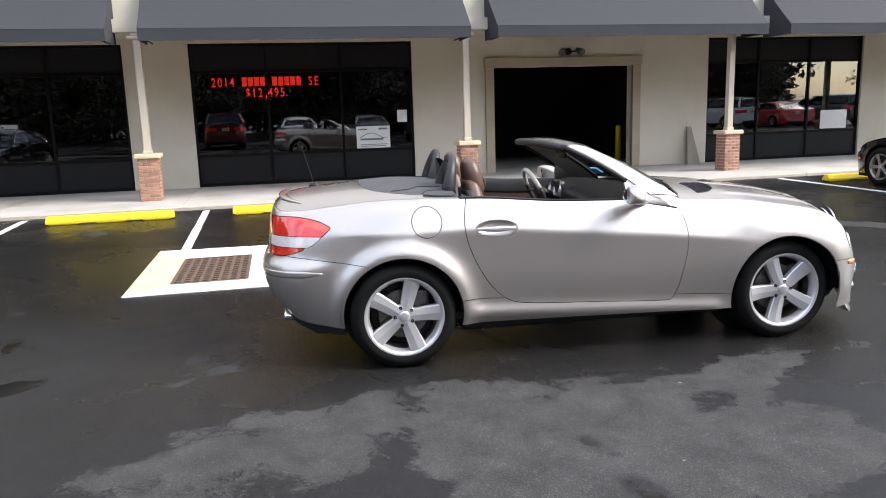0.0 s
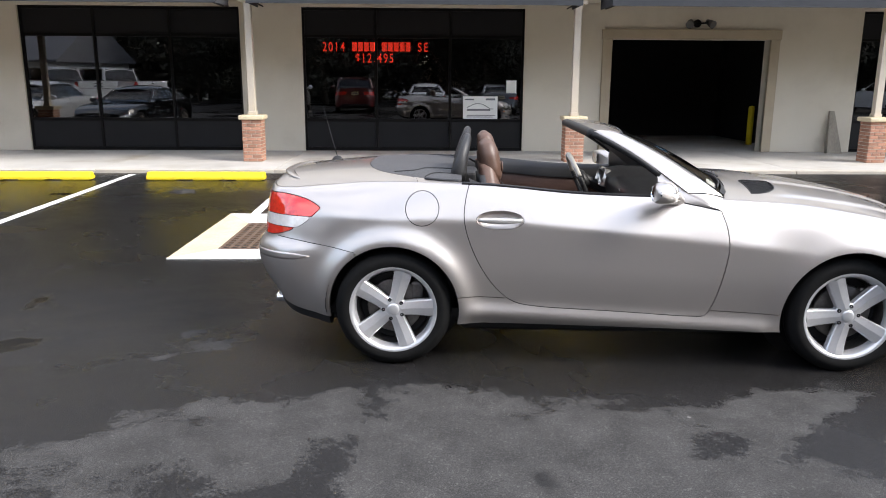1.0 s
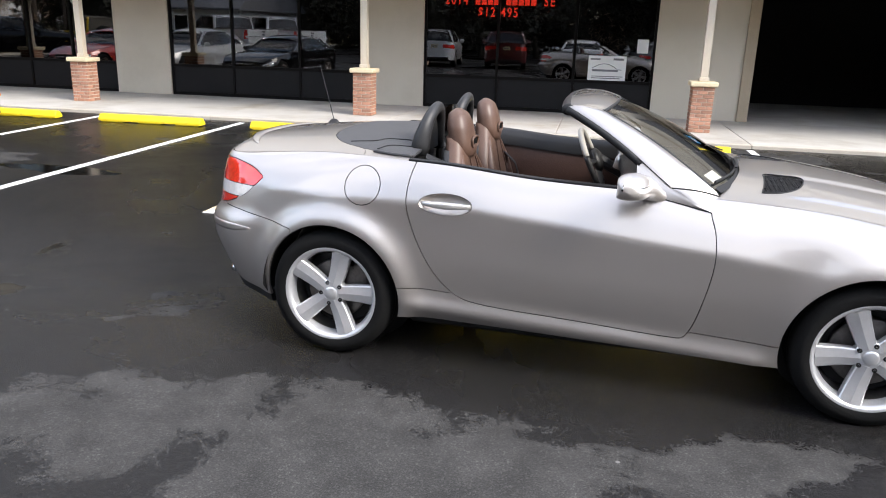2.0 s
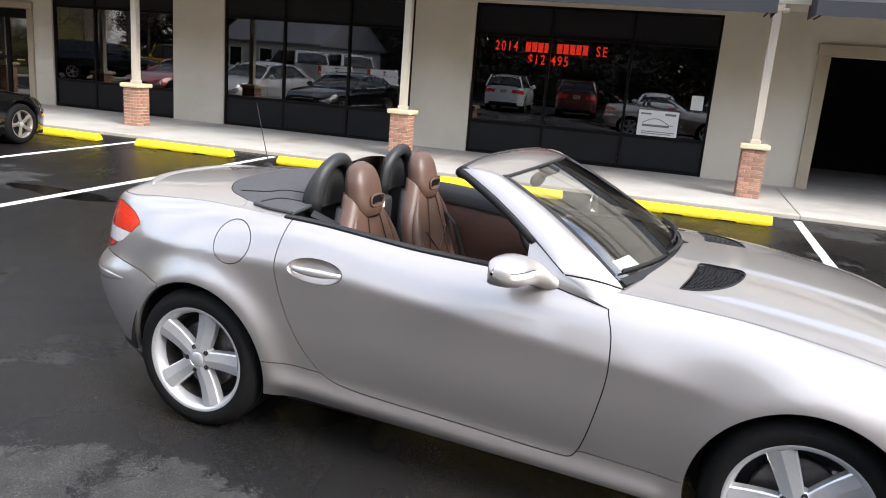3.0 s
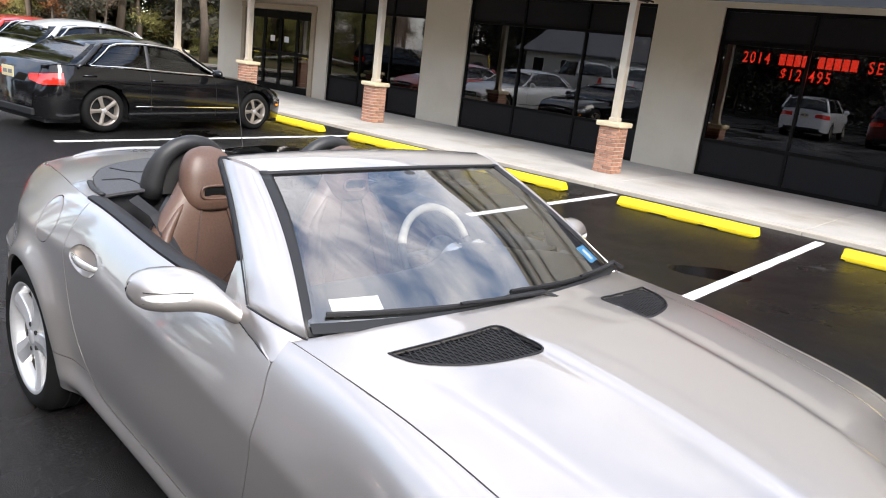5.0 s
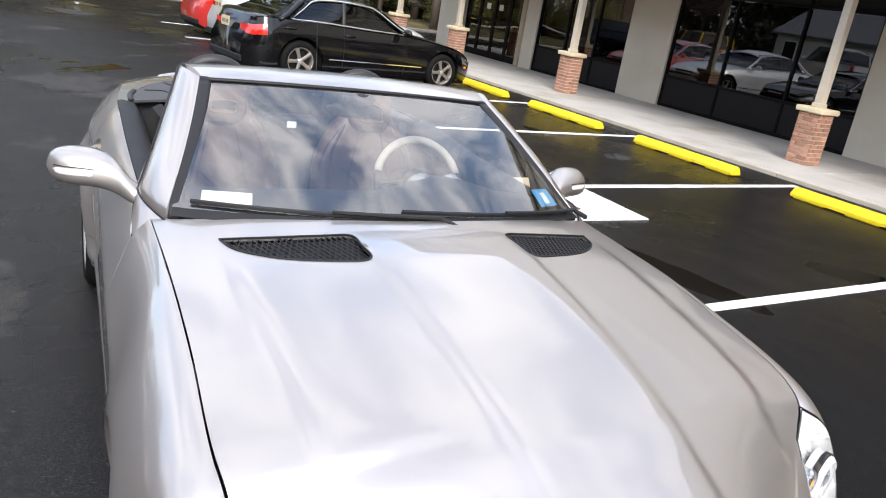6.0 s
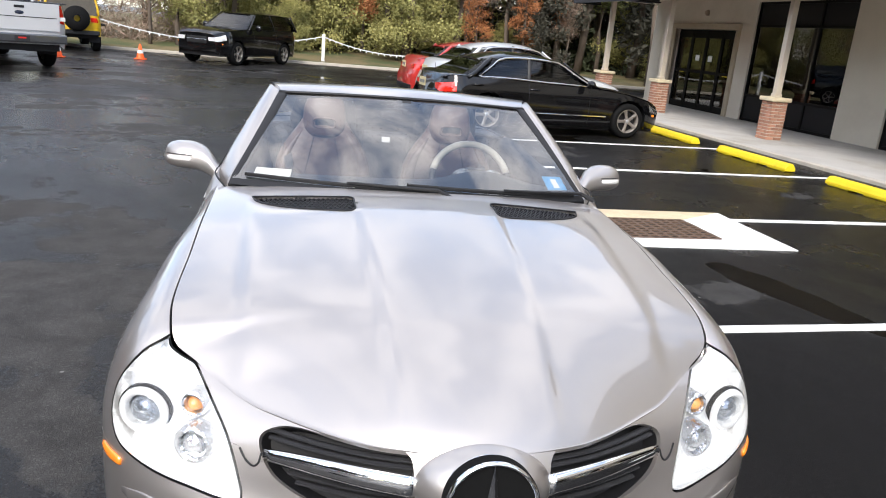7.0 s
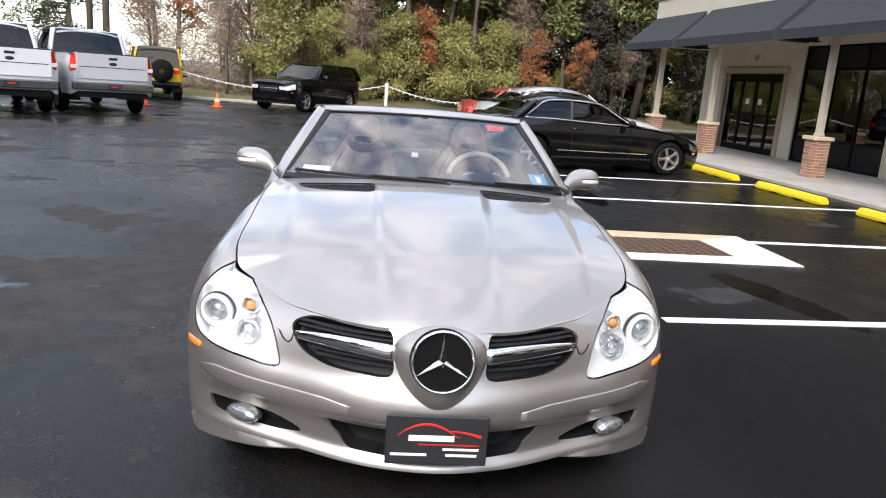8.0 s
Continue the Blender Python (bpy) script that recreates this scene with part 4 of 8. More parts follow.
def poly_sd(px, pz, pts):
    """Signed distance to a closed polygon, negative inside."""
    pts = np.array(pts, float)
    d = np.full(np.shape(px), 1e9)
    inside = np.zeros(np.shape(px), bool)
    for (x0, z0), (x1, z1) in zip(pts, np.roll(pts, -1, 0)):
        ex, ez = x1 - x0, z1 - z0
        t = np.clip(((px - x0) * ex + (pz - z0) * ez) / (ex * ex + ez * ez + 1e-12), 0, 1)
        d = np.minimum(d, np.hypot(px - x0 - t * ex, pz - z0 - t * ez))
        cond = (z0 > pz) != (z1 > pz)
        with np.errstate(divide="ignore", invalid="ignore"):
            hit = px < (x1 - x0) * (pz - z0) / (z1 - z0 + 1e-15) + x0
        inside ^= cond & hit
    return np.where(inside, -d, d)


def rounded(pts, n=40):
    """A closed smooth outline through the given corners."""
    k = np.array(list(pts) + [pts[0]], float)
    return smooth_curve(k, n)[:-1]


DOOR = rounded([(0.425, 1.06), (0.385, 0.92), (0.378, 0.80), (0.43, 0.63), (0.52, 0.475), (0.60, 0.393), (0.655, 0.362), (0.74, 0.345), (1.2, 0.322), (1.60, 0.304), (1.655, 0.308), (1.682, 0.345), (1.725, 0.50), (1.750, 0.66), (1.742, 0.78), (1.715, 0.87), (1.70, 1.06)], 150)
LAMP = rounded([(0.722, 0.757), (0.780, 0.727), (0.836, 0.654), (0.850, 0.580), (0.830, 0.525), (0.775, 0.496), (0.655, 0.481), (0.522, 0.484), (0.531, 0.540), (0.560, 0.608), (0.602, 0.660), (0.647, 0.708), (0.688, 0.744)], 100)
TAIL = rounded([(-0.395, 0.848), (-0.47, 0.885), (-0.60, 0.908), (-0.75, 0.905), (-0.95, 0.89), (-0.95, 0.72), (-0.80, 0.685), (-0.68, 0.685), (-0.52, 0.745)], 70)
GRILLE = rounded([(0.150, 0.595), (0.165, 0.654), (0.30, 0.656), (0.440, 0.646), (0.486, 0.616), (0.460, 0.558), (0.38, 0.522), (0.25, 0.513), (0.155, 0.520)], 60)
INLET = [(-0.5, 0.325), (0.30, 0.328), (0.372, 0.330), (0.325, 0.280), (0.28, 0.232), (0.0, 0.218), (-0.5, 0.218)]
FOGBAY = rounded([(0.775, 0.306), (0.65, 0.304), (0.53, 0.288), (0.44, 0.250), (0.52, 0.238), (0.64, 0.244), (0.765, 0.266)], 60)


def zones(P, sgn, only=None):
    """Signed distances of every zone of the flank at points P."""
    x, y, z = P[..., 0], P[..., 1], P[..., 2]
    big = 9.0
    f = {}
    f["arch_rear"] = lambda: np.where(y > 0.5, np.hypot(x, z - WR) - 0.352, big)
    f["arch_front"] = lambda: np.where(y > 0.5, np.hypot(x - WB + 0.006, z - WR) - 0.354, big)
    f["lamp"] = lambda: np.where(x > 2.68, poly_sd(y, z, LAMP), big)
    f["tail_band"] = lambda: np.where((x < -0.3) & (y > 0.40), np.maximum(poly_sd(x, z, TAIL), abs(z - 0.766) - 0.031), big)
    f["tail"] = lambda: np.where((x < -0.3) & (y > 0.40), poly_sd(x, z, TAIL), big)
    f["grille"] = lambda: np.where(x > 2.95, poly_sd(y, z, GRILLE), big)
    f["inlet"] = lambda: np.where(x > 2.95, poly_sd(y, z, INLET), big)
    f["fogbay"] = lambda: np.where(x > 2.8, poly_sd(y, z, FOGBAY), big)
    if sgn < 0:
        f["flap"] = lambda: np.where(y > 0.5, np.hypot(x - 0.155, z - 0.862) - 0.088, big)
    f["scoop"] = lambda: np.where(y > 0.5, (np.hypot((x - 0.565) / 0.125, (z - 0.808) / 0.047) - 1) * 0.047, big)
    f["door"] = lambda: np.where(y > 0.5, poly_sd(x, z, DOOR), big)
    f["sill"] = lambda: np.where(y > 0.5, poly_sd(x, z, [(0.3, 0.395), (0.45, 0.390), (2.04, 0.322), (2.2, 0.315), (2.2, 0.0), (0.3, 0.0)]), big)
    f["rear_bumper"] = lambda: poly_sd(x, z, [(-1.2, 0.695), (-0.75, 0.69), (-0.54, 0.672), (-0.2, 0.628), (-0.2, 0.0), (-1.2, 0.0)])
    f["front_bumper"] = lambda: np.where(x > 2.5, poly_sd(y, z, [(-0.1, 0.60), (0.47, 0.60), (0.488, 0.566), (0.508, 0.566), (0.53, 0.592), (0.60, 0.59), (0.66, 0.50), (1.2, 0.50), (1.2, 0), (-0.1, 0)]), big)
    return f[only]() if only else {k: g() for k, g in f.items()}


NS, NV = 380, 66
HOLES = ("arch_rear", "arch_front", "grille", "inlet", "fogbay", "scoop")


def flank(sgn):
    """Cuts one flank into its panels: {zone: (verts, faces)} with the seams lying on the zones' outlines."""
    s, v = np.meshgrid(np.linspace(0, S_TOT, NS), np.linspace(0, 1, NV), indexing="ij")
    hs, hv = S_TOT / (NS - 1), 1 / (NV - 1)
    P = skin(s, v)
    C = skin(s[:-1, :-1] + hs / 2, v[:-1, :-1] + hv / 2)
    f = zones(C, sgn)
    order = list(f)
    rank = np.full(C.shape[:2], len(order))
    for k, name in reversed(list(enumerate(order))):
        rank[f[name] < 0] = k
    # the zones that meet at every corner of the grid
    pad = np.pad(rank, 1, mode="edge")
    four = np.sort(np.stack([pad[:-1, :-1], pad[1:, :-1], pad[1:, 1:], pad[:-1, 1:]]), axis=0)
    first = four[0]
    second = np.where(four[1] > first, four[1], np.where(four[2] > first, four[2], four[3]))
    seam = second > first
    e = 2e-4
    for k, name in enumerate(order):
        i, j = np.nonzero(seam & (first == k))
        a, b = s[i, j].copy(), v[i, j].copy()
        a0, b0 = a.copy(), b.copy()
        ff = lambda p, q: zones(skin(p, q), sgn, name)
        for turn in range(6):
            f0 = ff(a, b)
            fs = (ff(a + e, b) - ff(a - e, b)) / (2 * e) * hs * ((i > 0) & (i < NS - 1))
            fv = (ff(a, b + e) - ff(a, b - e)) / (2 * e) * hv * ((j > 0) & (j < NV - 1))
            g2 = fs**2 + fv**2 + 1e-9
            ok = abs(f0) < 0.09
            a = np.clip(a - ok * np.clip(f0 * fs / g2, -0.8, 0.8) * hs, a0 - 1.1 * hs, a0 + 1.1 * hs)
            b = np.clip(np.clip(b - ok * np.clip(f0 * fv / g2, -0.8, 0.8) * hv, b0 - 1.1 * hv, b0 + 1.1 * hv), 0, 1)
        s[i, j], v[i, j] = a, b
    names = np.array(order + [""], object)
    zone = names[rank]
    zone[(zone == "") & (C[..., 0] < 0.9)] = "quarter"
    zone[zone == ""] = "fender"
    return skin(s, v), zone


def panel(name, P, mask, sgn, mat, parent, label="", gap=0.0022, lip=0.012, offset=0.0, shut=True, only_lip=False):
    """One panel of the flank as a mesh, with a small lip turned in along its seams."""
    idx = -np.ones(P.shape[:2], int)
    bm = bmesh.new()
    vs = {}

    def vert(i, j):
        if (i, j) not in vs:
            p = P[i, j]
            vs[i, j] = bm.verts.new((p[0], p[1] * sgn, p[2]))
        return vs[i, j]

    for i, j in zip(*np.nonzero(mask)):
        q = [vert(i, j), vert(i + 1, j), vert(i + 1, j + 1), vert(i, j + 1)]
        q = [a for k, a in enumerate(q) if a.co != q[k - 1].co]
        if len(q) > 2:
            try:
                bm.faces.new(q if sgn > 0 else q[::-1])
            except ValueError:
                pass
    finish_panel(bm, gap, lip, offset, shut, only_lip=only_lip)
    return part(name, bm, mat, parent, label, smooth=True)


def wide_normal(v):
    """The normal at v over its neighbours' faces too, so that slivers don't turn it."""
    near = {f for lf in v.link_faces for w in lf.verts for f in w.link_faces}
    near = {f for g in near for w in g.verts for f in w.link_faces}
    return sum((f.normal * f.calc_area() for f in near), Vector()).normalized()


def finish_panel(bm, gap, lip, offset=0.0, shut=True, keep_centre=True, only_lip=False):
    bmesh.ops.remove_doubles(bm, verts=bm.verts, dist=1e-5)
    bm.normal_update()
    if sum(f.normal.dot(f.calc_center_median() - Vector((1.2, 0, 0.3))) for f in bm.faces) < 0:
        bmesh.ops.reverse_faces(bm, faces=bm.faces)
        bm.normal_update()
    skin_faces = list(bm.faces)
    if offset:
        for v, n in [(v, wide_normal(v)) for v in bm.verts]:
            v.co -= n * offset
    if not shut:
        return
    rim = [e for e in bm.edges if len(e.link_faces) == 1 and not (keep_centre and abs(e.verts[0].co.y) < 1e-4 and abs(e.verts[1].co.y) < 1e-4)]
    move, nrm = {}, {}
    for e in rim:
        c = e.link_faces[0].calc_center_median()
        d = (e.verts[1].co - e.verts[0].co).normalized()
        mid = (e.verts[0].co + e.verts[1].co) / 2
        w = c - mid
        w -= d * w.dot(d)
        w.normalize()
        for v in e.verts:
            move[v] = move.get(v, Vector()) + w
            nrm[v] = wide_normal(v)
    for v, w in move.items():
        if w.length > 1e-6:
            v.co += w.normalized() * (gap if v.co.x < 2.84 or gap > 0.0024 else min(gap, 0.0004))
    r = bmesh.ops.extrude_edge_only(bm, edges=rim)
    old = {tuple(round(c, 6) for c in v.co): n for v, n in nrm.items()}
    for v in [g for g in r["geom"] if isinstance(g, bmesh.types.BMVert)]:
        n = old.get(tuple(round(c, 6) for c in v.co))
        if n is not None:
            v.co -= n.normalized() * lip
    for e in rim:
        e.smooth = False
    if only_lip:
        bmesh.ops.delete(bm, geom=skin_faces, context="FACES")


for sgn in (-1, 1):
    P, Z = flank(sgn)
    side = "right" if sgn < 0 else "left"
    quarter = panel("rear_quarter", P, Z == "quarter", sgn, M["silver"], car)
    panel("front_wing", P, Z == "fender", sgn, M["silver"], car)
    door = panel("door", P, Z == "door", sgn, M["silver"], car)
    panel("sill", P, Z == "sill", sgn, M["silver"], car)
    if sgn < 0:
        panel("fuel_flap", P, Z == "flap", sgn, M["silver"], car, "round fuel flap")
    panel("rear_bumper", P, Z == "rear_bumper", sgn, M["silver"], car)
    panel("front_bumper", P, Z == "front_bumper", sgn, M["silver"], car, gap=0.0012)
    # black copy of the skin, added inside so the seams look dark
    solid = ~np.isin(Z, HOLES) & (Z != "lamp")
    panel("inner_shell", P, solid, sgn, M["rubber"], car, "black backing added to darken the seams", offset=0.014, shut=False)
    # tail lamp in three bands
    C = (P[:-1, :-1] + P[1:, 1:]) / 2
    tail = thing("tail_lamp", "", "")
    tail.parent = car
    panel("lens", P, Z == "tail", sgn, M["red_lens"], tail, "glossy red lens", gap=0.003)
    panel("lens_band", P, Z == "tail_band", sgn, M["white_lens"], tail, "white reversing lens", gap=0.001, lip=0.004)
    # head lamp
    lamp = thing("head_lamp", "", "")
    lamp.parent = car
    panel("lens", P, Z == "lamp", sgn, M["lamp_glass"], lamp, "clear glass lens", gap=0.005, lip=0.004).visible_shadow = False
    panel("reflector", P, Z == "lamp", sgn, M["reflector"], lamp, "bright reflector", offset=0.050, shut=False)
    panel("surround", P, Z == "lamp", sgn, M["rubber"], lamp, "black surround", gap=0.0005, lip=0.016, only_lip=True)
    panel("bowl_wall", P, Z == "lamp", sgn, M["reflector"], lamp, "bright bowl wall", gap=0.006, lip=0.055, only_lip=True)
    for nm, c, r, mt, lb in (("projector", (0.040, 0.768, 0.592), 0.066, "reflector", "round projector lamp"), ("indicator", (0.040, 0.644, 0.632), 0.034, "facet", "amber indicator bulb"), ("high_beam", (0.050, 0.640, 0.548), 0.052, "facet", "faceted high beam bowl")):
        i0 = np.argmin((P[..., 1] - c[1]) ** 2 + (P[..., 2] - c[2]) ** 2 + 9 * (P[..., 0] < 2.6))
        d = Matrix.Translation((float(P[..., 0].flat[i0]) - c[0], c[1] * sgn, c[2])) @ Euler((0, 0, radians(18 * sgn))).to_matrix().to_4x4()
        bm = bmesh.new()
        lathe(bm, [(r * 0.62, -0.03), (r * 0.66, 0.012), (r * 0.80, 0.020), (r * 0.95, 0.010), (r, -0.03)], 32, "x", d)
        ring = part(nm, bm, M[mt], lamp, lb, smooth=True)
        bm = bmesh.new()
        lathe(bm, [(0.0, 0.022), (r * 0.3, 0.019), (r * 0.55, 0.006), (r * 0.64, -0.015), (0.0, -0.02)], 24, "x", d)
        part("bulb", bm, M[{"indicator": "amber_bulb", "projector": "projector_glass", "high_beam": "facet"}[nm]], ring, smooth=True)
        if nm == "projector":
            bm = bmesh.new()
            lathe(bm, [(r * 0.985, -0.01), (r * 0.985, 0.004), (r * 1.005, 0.006), (r * 1.025, 0.002), (r * 1.03, -0.01)], 36, "x", d)
            part("bezel", bm, M["plastic"], ring, "thin dark bezel", smooth=True)
    # black liner of grille and inlet; fog bay's silver painted black for shade
    for nm, key, dep in (("grille_recess", "grille", 0.055), ("inlet_recess", "inlet", 0.07), ("fog_recess", "fogbay", 0.06)):
        panel(nm, P, Z == key, sgn, M["rubber"], car, "black recess", offset=dep, shut=False)
        panel(nm + "_edge", P, Z == key, sgn, M["rubber"], car, gap=-0.001, lip=dep + 0.01, only_lip=True)
    # fog lamp
    bm = bmesh.new()
    d = Matrix.Translation((3.018, 0.655 * sgn, 0.270)) @ Euler((0, radians(6), radians(32 * sgn))).to_matrix().to_4x4() @ Matrix.Diagonal((1, 1.7, 0.8, 1))
    lathe(bm, [(0.0, 0.016), (0.02, 0.013), (0.037, 0.0), (0.042, -0.03), (0.0, -0.035)], 24, "x", d)
    part("fog_lamp", bm, M["fog_glass"], car, "small oval fog lamp", smooth=True)
    # grille bars
    for k, (zz, r) in enumerate(((0.630, 0.006), (0.616, 0.006), (0.555, 0.006), (0.538, 0.006))):
        bm = bmesh.new()
        lim = 0.462 - 0.05 * max(0, (0.60 - zz) / 0.05)
        pts = []
        for yy in np.linspace(0.13, lim, 12):
            ss = np.interp(-yy, -_o[HALF:, 1], _len[HALF:])
            q = skin(ss, face_v((zz - 0.465) / 0.195))
            pts.append((q[0] - 0.032, yy * sgn, zz))
        tube(bm, pts, r, 6, (1.6, 0.7))
        part("grille_slat", bm, M["plastic"], car, "black grille slat")
    bm = bmesh.new()
    pts, rr = [], []
    for t in np.linspace(0, 1, 16):
        yy = 0.145 + 0.328 * t
        ss = np.interp(-yy, -_o[HALF:, 1], _len[HALF:])
        zz = 0.584 + 0.002 * t + 0.006 * math.sin(math.pi * t)
        q = skin(ss, face_v((zz - 0.465) / 0.195))
        pts.append((q[0] - 0.012, yy * sgn, zz))
        rr.append(0.030 * (1 - 0.5 * t**2))
    tube(bm, pts, rr, 12, (0.55, 1.0))
    part("grille_bar", bm, M["chrome"], car, "chrome grille bar", smooth=True)
    # bumper rub strip
    bm = bmesh.new()
    pts = []
    for t in np.linspace(0, 1, 26):
        ss = S_TOT - 0.27 - 0.62 * t
        zz = 0.392 + 0.012 * t
        vv = np.linspace(0.5, 0.95, 90)
        line = skin(np.full(90, ss), vv)
        q = line[np.argmin(abs(line[:, 2] - zz))]
        pts.append((q[0] + 0.001, q[1] * sgn, zz))
    tube(bm, pts, [0.030 * min(1, 0.55 + 3 * t, 0.3 + 5 * (1 - t)) for t in np.linspace(0, 1, 26)], 10, (0.13, 1.0))
    part("rub_strip", bm, M["silver"], car, smooth=True)
    # corner splitter that hangs below the lip
    bm = bmesh.new()
    rings = []
    for t in np.linspace(0, 1, 20):
        ss = np.interp(2.83 + 0.27 * t, _o[:, 0], _len)
        k = min(1, 0.35 + t / 0.25) * max(0.0, 1 - t**3)
        b = skin(ss, 1.0)
        ox, oy = np.interp(ss, _len, _nrm[:, 0]), np.interp(ss, _len, _nrm[:, 1])
        at = lambda w, dz: (b[0] + ox * w, (b[1] + oy * w) * sgn, b[2] + dz)
        rings.append([at(-0.05, 0.012), at(-0.004, 0.010), at(-0.010, -0.012 * k), at(0.004 * k, -0.052 * k), at(0.002 * k, -0.062 * k - 0.001), at(-0.012, -0.064 * k - 0.001), at(-0.05, -0.04 * k)])
    loft(bm, rings)
    auto(part("splitter", bm, M["silver"], car, "silver corner splitter"))
    # rear rub strip
    bm = bmesh.new()
    pts = []
    for t in np.linspace(0, 1, 22):
        q = skin(np.interp(0.30 + 0.62 * t, _len, _len), 0.62)
        pts.append((q[0], q[1] * sgn, 0.575 + 0.012 * t))
    tube(bm, pts, [0.004 + 0.017 * min(1, 6 * (1 - t)) for t in np.linspace(0, 1, 22)], 8, (0.10, 1.0))
    part("rub_strip", bm, M["silver"], car, smooth=True)
    # black valance below the rear bumper
    bm = bmesh.new()
    rings = []
    for x in np.linspace(0, np.interp(-0.36, _o[:HALF, 0], _len[:HALF]), 26):
        b = skin(x, 1.0)
        ox, oy = np.interp(x, _len, _nrm[:, 0]), np.interp(x, _len, _nrm[:, 1])
        at = lambda w, dz: (b[0] + ox * w, (b[1] + oy * w) * sgn, b[2] + dz)
        rings.append([at(-0.02, 0.02), at(-0.006, 0.0), at(-0.020, -0.045), at(-0.06, -0.055), at(-0.08, 0.0)])
    loft(bm, rings)
    auto(part("valance", bm, M["rubber"], car, "black valance below the bumper"))
    # side marker
    bm = bmesh.new()
    s0 = np.interp(2.86, _o[:, 0], _len)
    pts = [skin(s0 + k, 0.60) for k in np.linspace(-0.055, 0.055, 8)]
    tube(bm, [(p[0], (p[1] + 0.002) * sgn, 0.478) for p in pts], [0.010, 0.014, 0.015, 0.015, 0.015, 0.015, 0.014, 0.010], 8, (0.45, 1.0))
    part("side_marker", bm, M["amber"], car, "amber side marker", smooth=True)
    # door handle in its scoop
    s1 = [np.interp(x, _o[:, 0], _len) for x in np.linspace(0.445, 0.685, 14)]
    va = 0.62 * (1 - math.asin((0.812 - 0.575) / 0.40) / (math.pi / 2))
    pts = [skin(s, va) for s in s1]
    P2 = P.copy()
    P2[..., 1] -= 0.034 * np.sqrt(np.clip(1 - np.hypot((P[..., 0] - 0.565) / 0.125, (P[..., 2] - 0.808) / 0.047) ** 2, 0, 1))
    panel("handle_scoop", P2, Z == "scoop", sgn, M["silver"], door, gap=0.0, shut=False)
    bm = bmesh.new()
    tube(bm, [(p[0], (p[1] - 0.010 + 0.024 * abs(math.sin(math.pi * k / 13)) ** 0.6) * sgn, 0.806) for k, p in enumerate(pts)], [0.008 + 0.007 * math.sin(math.pi * k / 13) for k in range(14)], 10, (0.7, 1.15))
    part("handle", bm, M["silver_trim"], door, "silver pull handle", smooth=True)
    # black strip along the belt line
    bm = bmesh.new()
    rings = []
    for x in np.linspace(0.36, 1.45, 30):
        e = skin(np.interp(x, _o[:, 0], _len), 0.0)
        rings.append([(x, (e[1] + 0.004) * sgn, e[2] - 0.010), (x, (e[1] + 0.002) * sgn, e[2] + 0.006), (x, (e[1] - 0.015) * sgn, e[2] + 0.010), (x, (e[1] - 0.06) * sgn, e[2] + 0.002), (x, (e[1] - 0.088) * sgn, e[2] - 0.03), (x, (e[1] - 0.094) * sgn, e[2] - 0.085), (x, (e[1] - 0.05) * sgn, e[2] - 0.08)])
    loft(bm, rings)
    auto(part("belt_strip", bm, M["rubber"], car, "black rubber belt strip"), 50)
    # inner door panel
    bm = bmesh.new()
    rings = []
    for x in np.linspace(0.36, 1.62, 24):
        e = skin(np.interp(x, _o[:, 0], _len), 0.0)
        rings.append([(x, (e[1] - 0.03) * sgn, e[2] - 0.005), (x, (e[1] - 0.065) * sgn, e[2] - 0.015), (x, (e[1] - 0.085) * sgn, e[2] - 0.10), (x, (e[1] - 0.12) * sgn, e[2] - 0.24), (x, (e[1] - 0.10) * sgn, e[2] - 0.30), (x, (e[1] - 0.09) * sgn, 0.30), (x, (e[1] - 0.03) * sgn, 0.30)])
    loft(bm, rings)
    auto(part("door_lining", bm, M["leather_dark"], car, "dark brown door lining"), 50)
    # wheel house
    for cx in (0.0, WB):
        bm = bmesh.new()
        R = 0.372
        rings = []
        for a in np.linspace(-0.12, math.pi + 0.12, 28):
            px, pz = cx + R * math.cos(a), WR + R * math.sin(a)
            rings.append([(px, 0.815 * sgn if pz > 0.3 else 0.78 * sgn, pz), (px, 0.50 * sgn, pz)])
        loft(bm, rings, False, False)
        bm2 = [bm.verts.new((cx + R * math.cos(a), 0.50 * sgn, WR + R * math.sin(a))) for a in np.linspace(0, 2 * math.pi, 24, endpoint=False)]
        bm.faces.new(bm2)
        part("wheel_house", bm, M["rubber"], car, "black wheel housing")

# edge of the body's top in plan, for the bonnet and the deck
_E = skin(_len, np.zeros_like(_len))
_fwd = np.maximum.accumulate(_E[:, 0])


def edge_y(x):
    return float(np.interp(x, _fwd, _E[:, 1]))


def edge_z(x):
    return float(np.interp(x, _fwd, _E[:, 2]))


_elen = np.r_[0, np.cumsum(np.linalg.norm(np.diff(_E, axis=0), axis=1))]
NOSE_X = float(_E[-1, 0])
TAIL_X = float(_E[0, 0])
cowl_x = lambda y: 1.884 - 0.155 * (abs(y) / 0.74) ** 2
hood_c = curve1([1.5, 1.9, 2.2, 2.5, 2.8, 2.97, 3.08, 3.14, NOSE_X], [0.99, 0.965, 0.938, 0.897, 0.832, 0.780, 0.733, 0.700, 0.664])


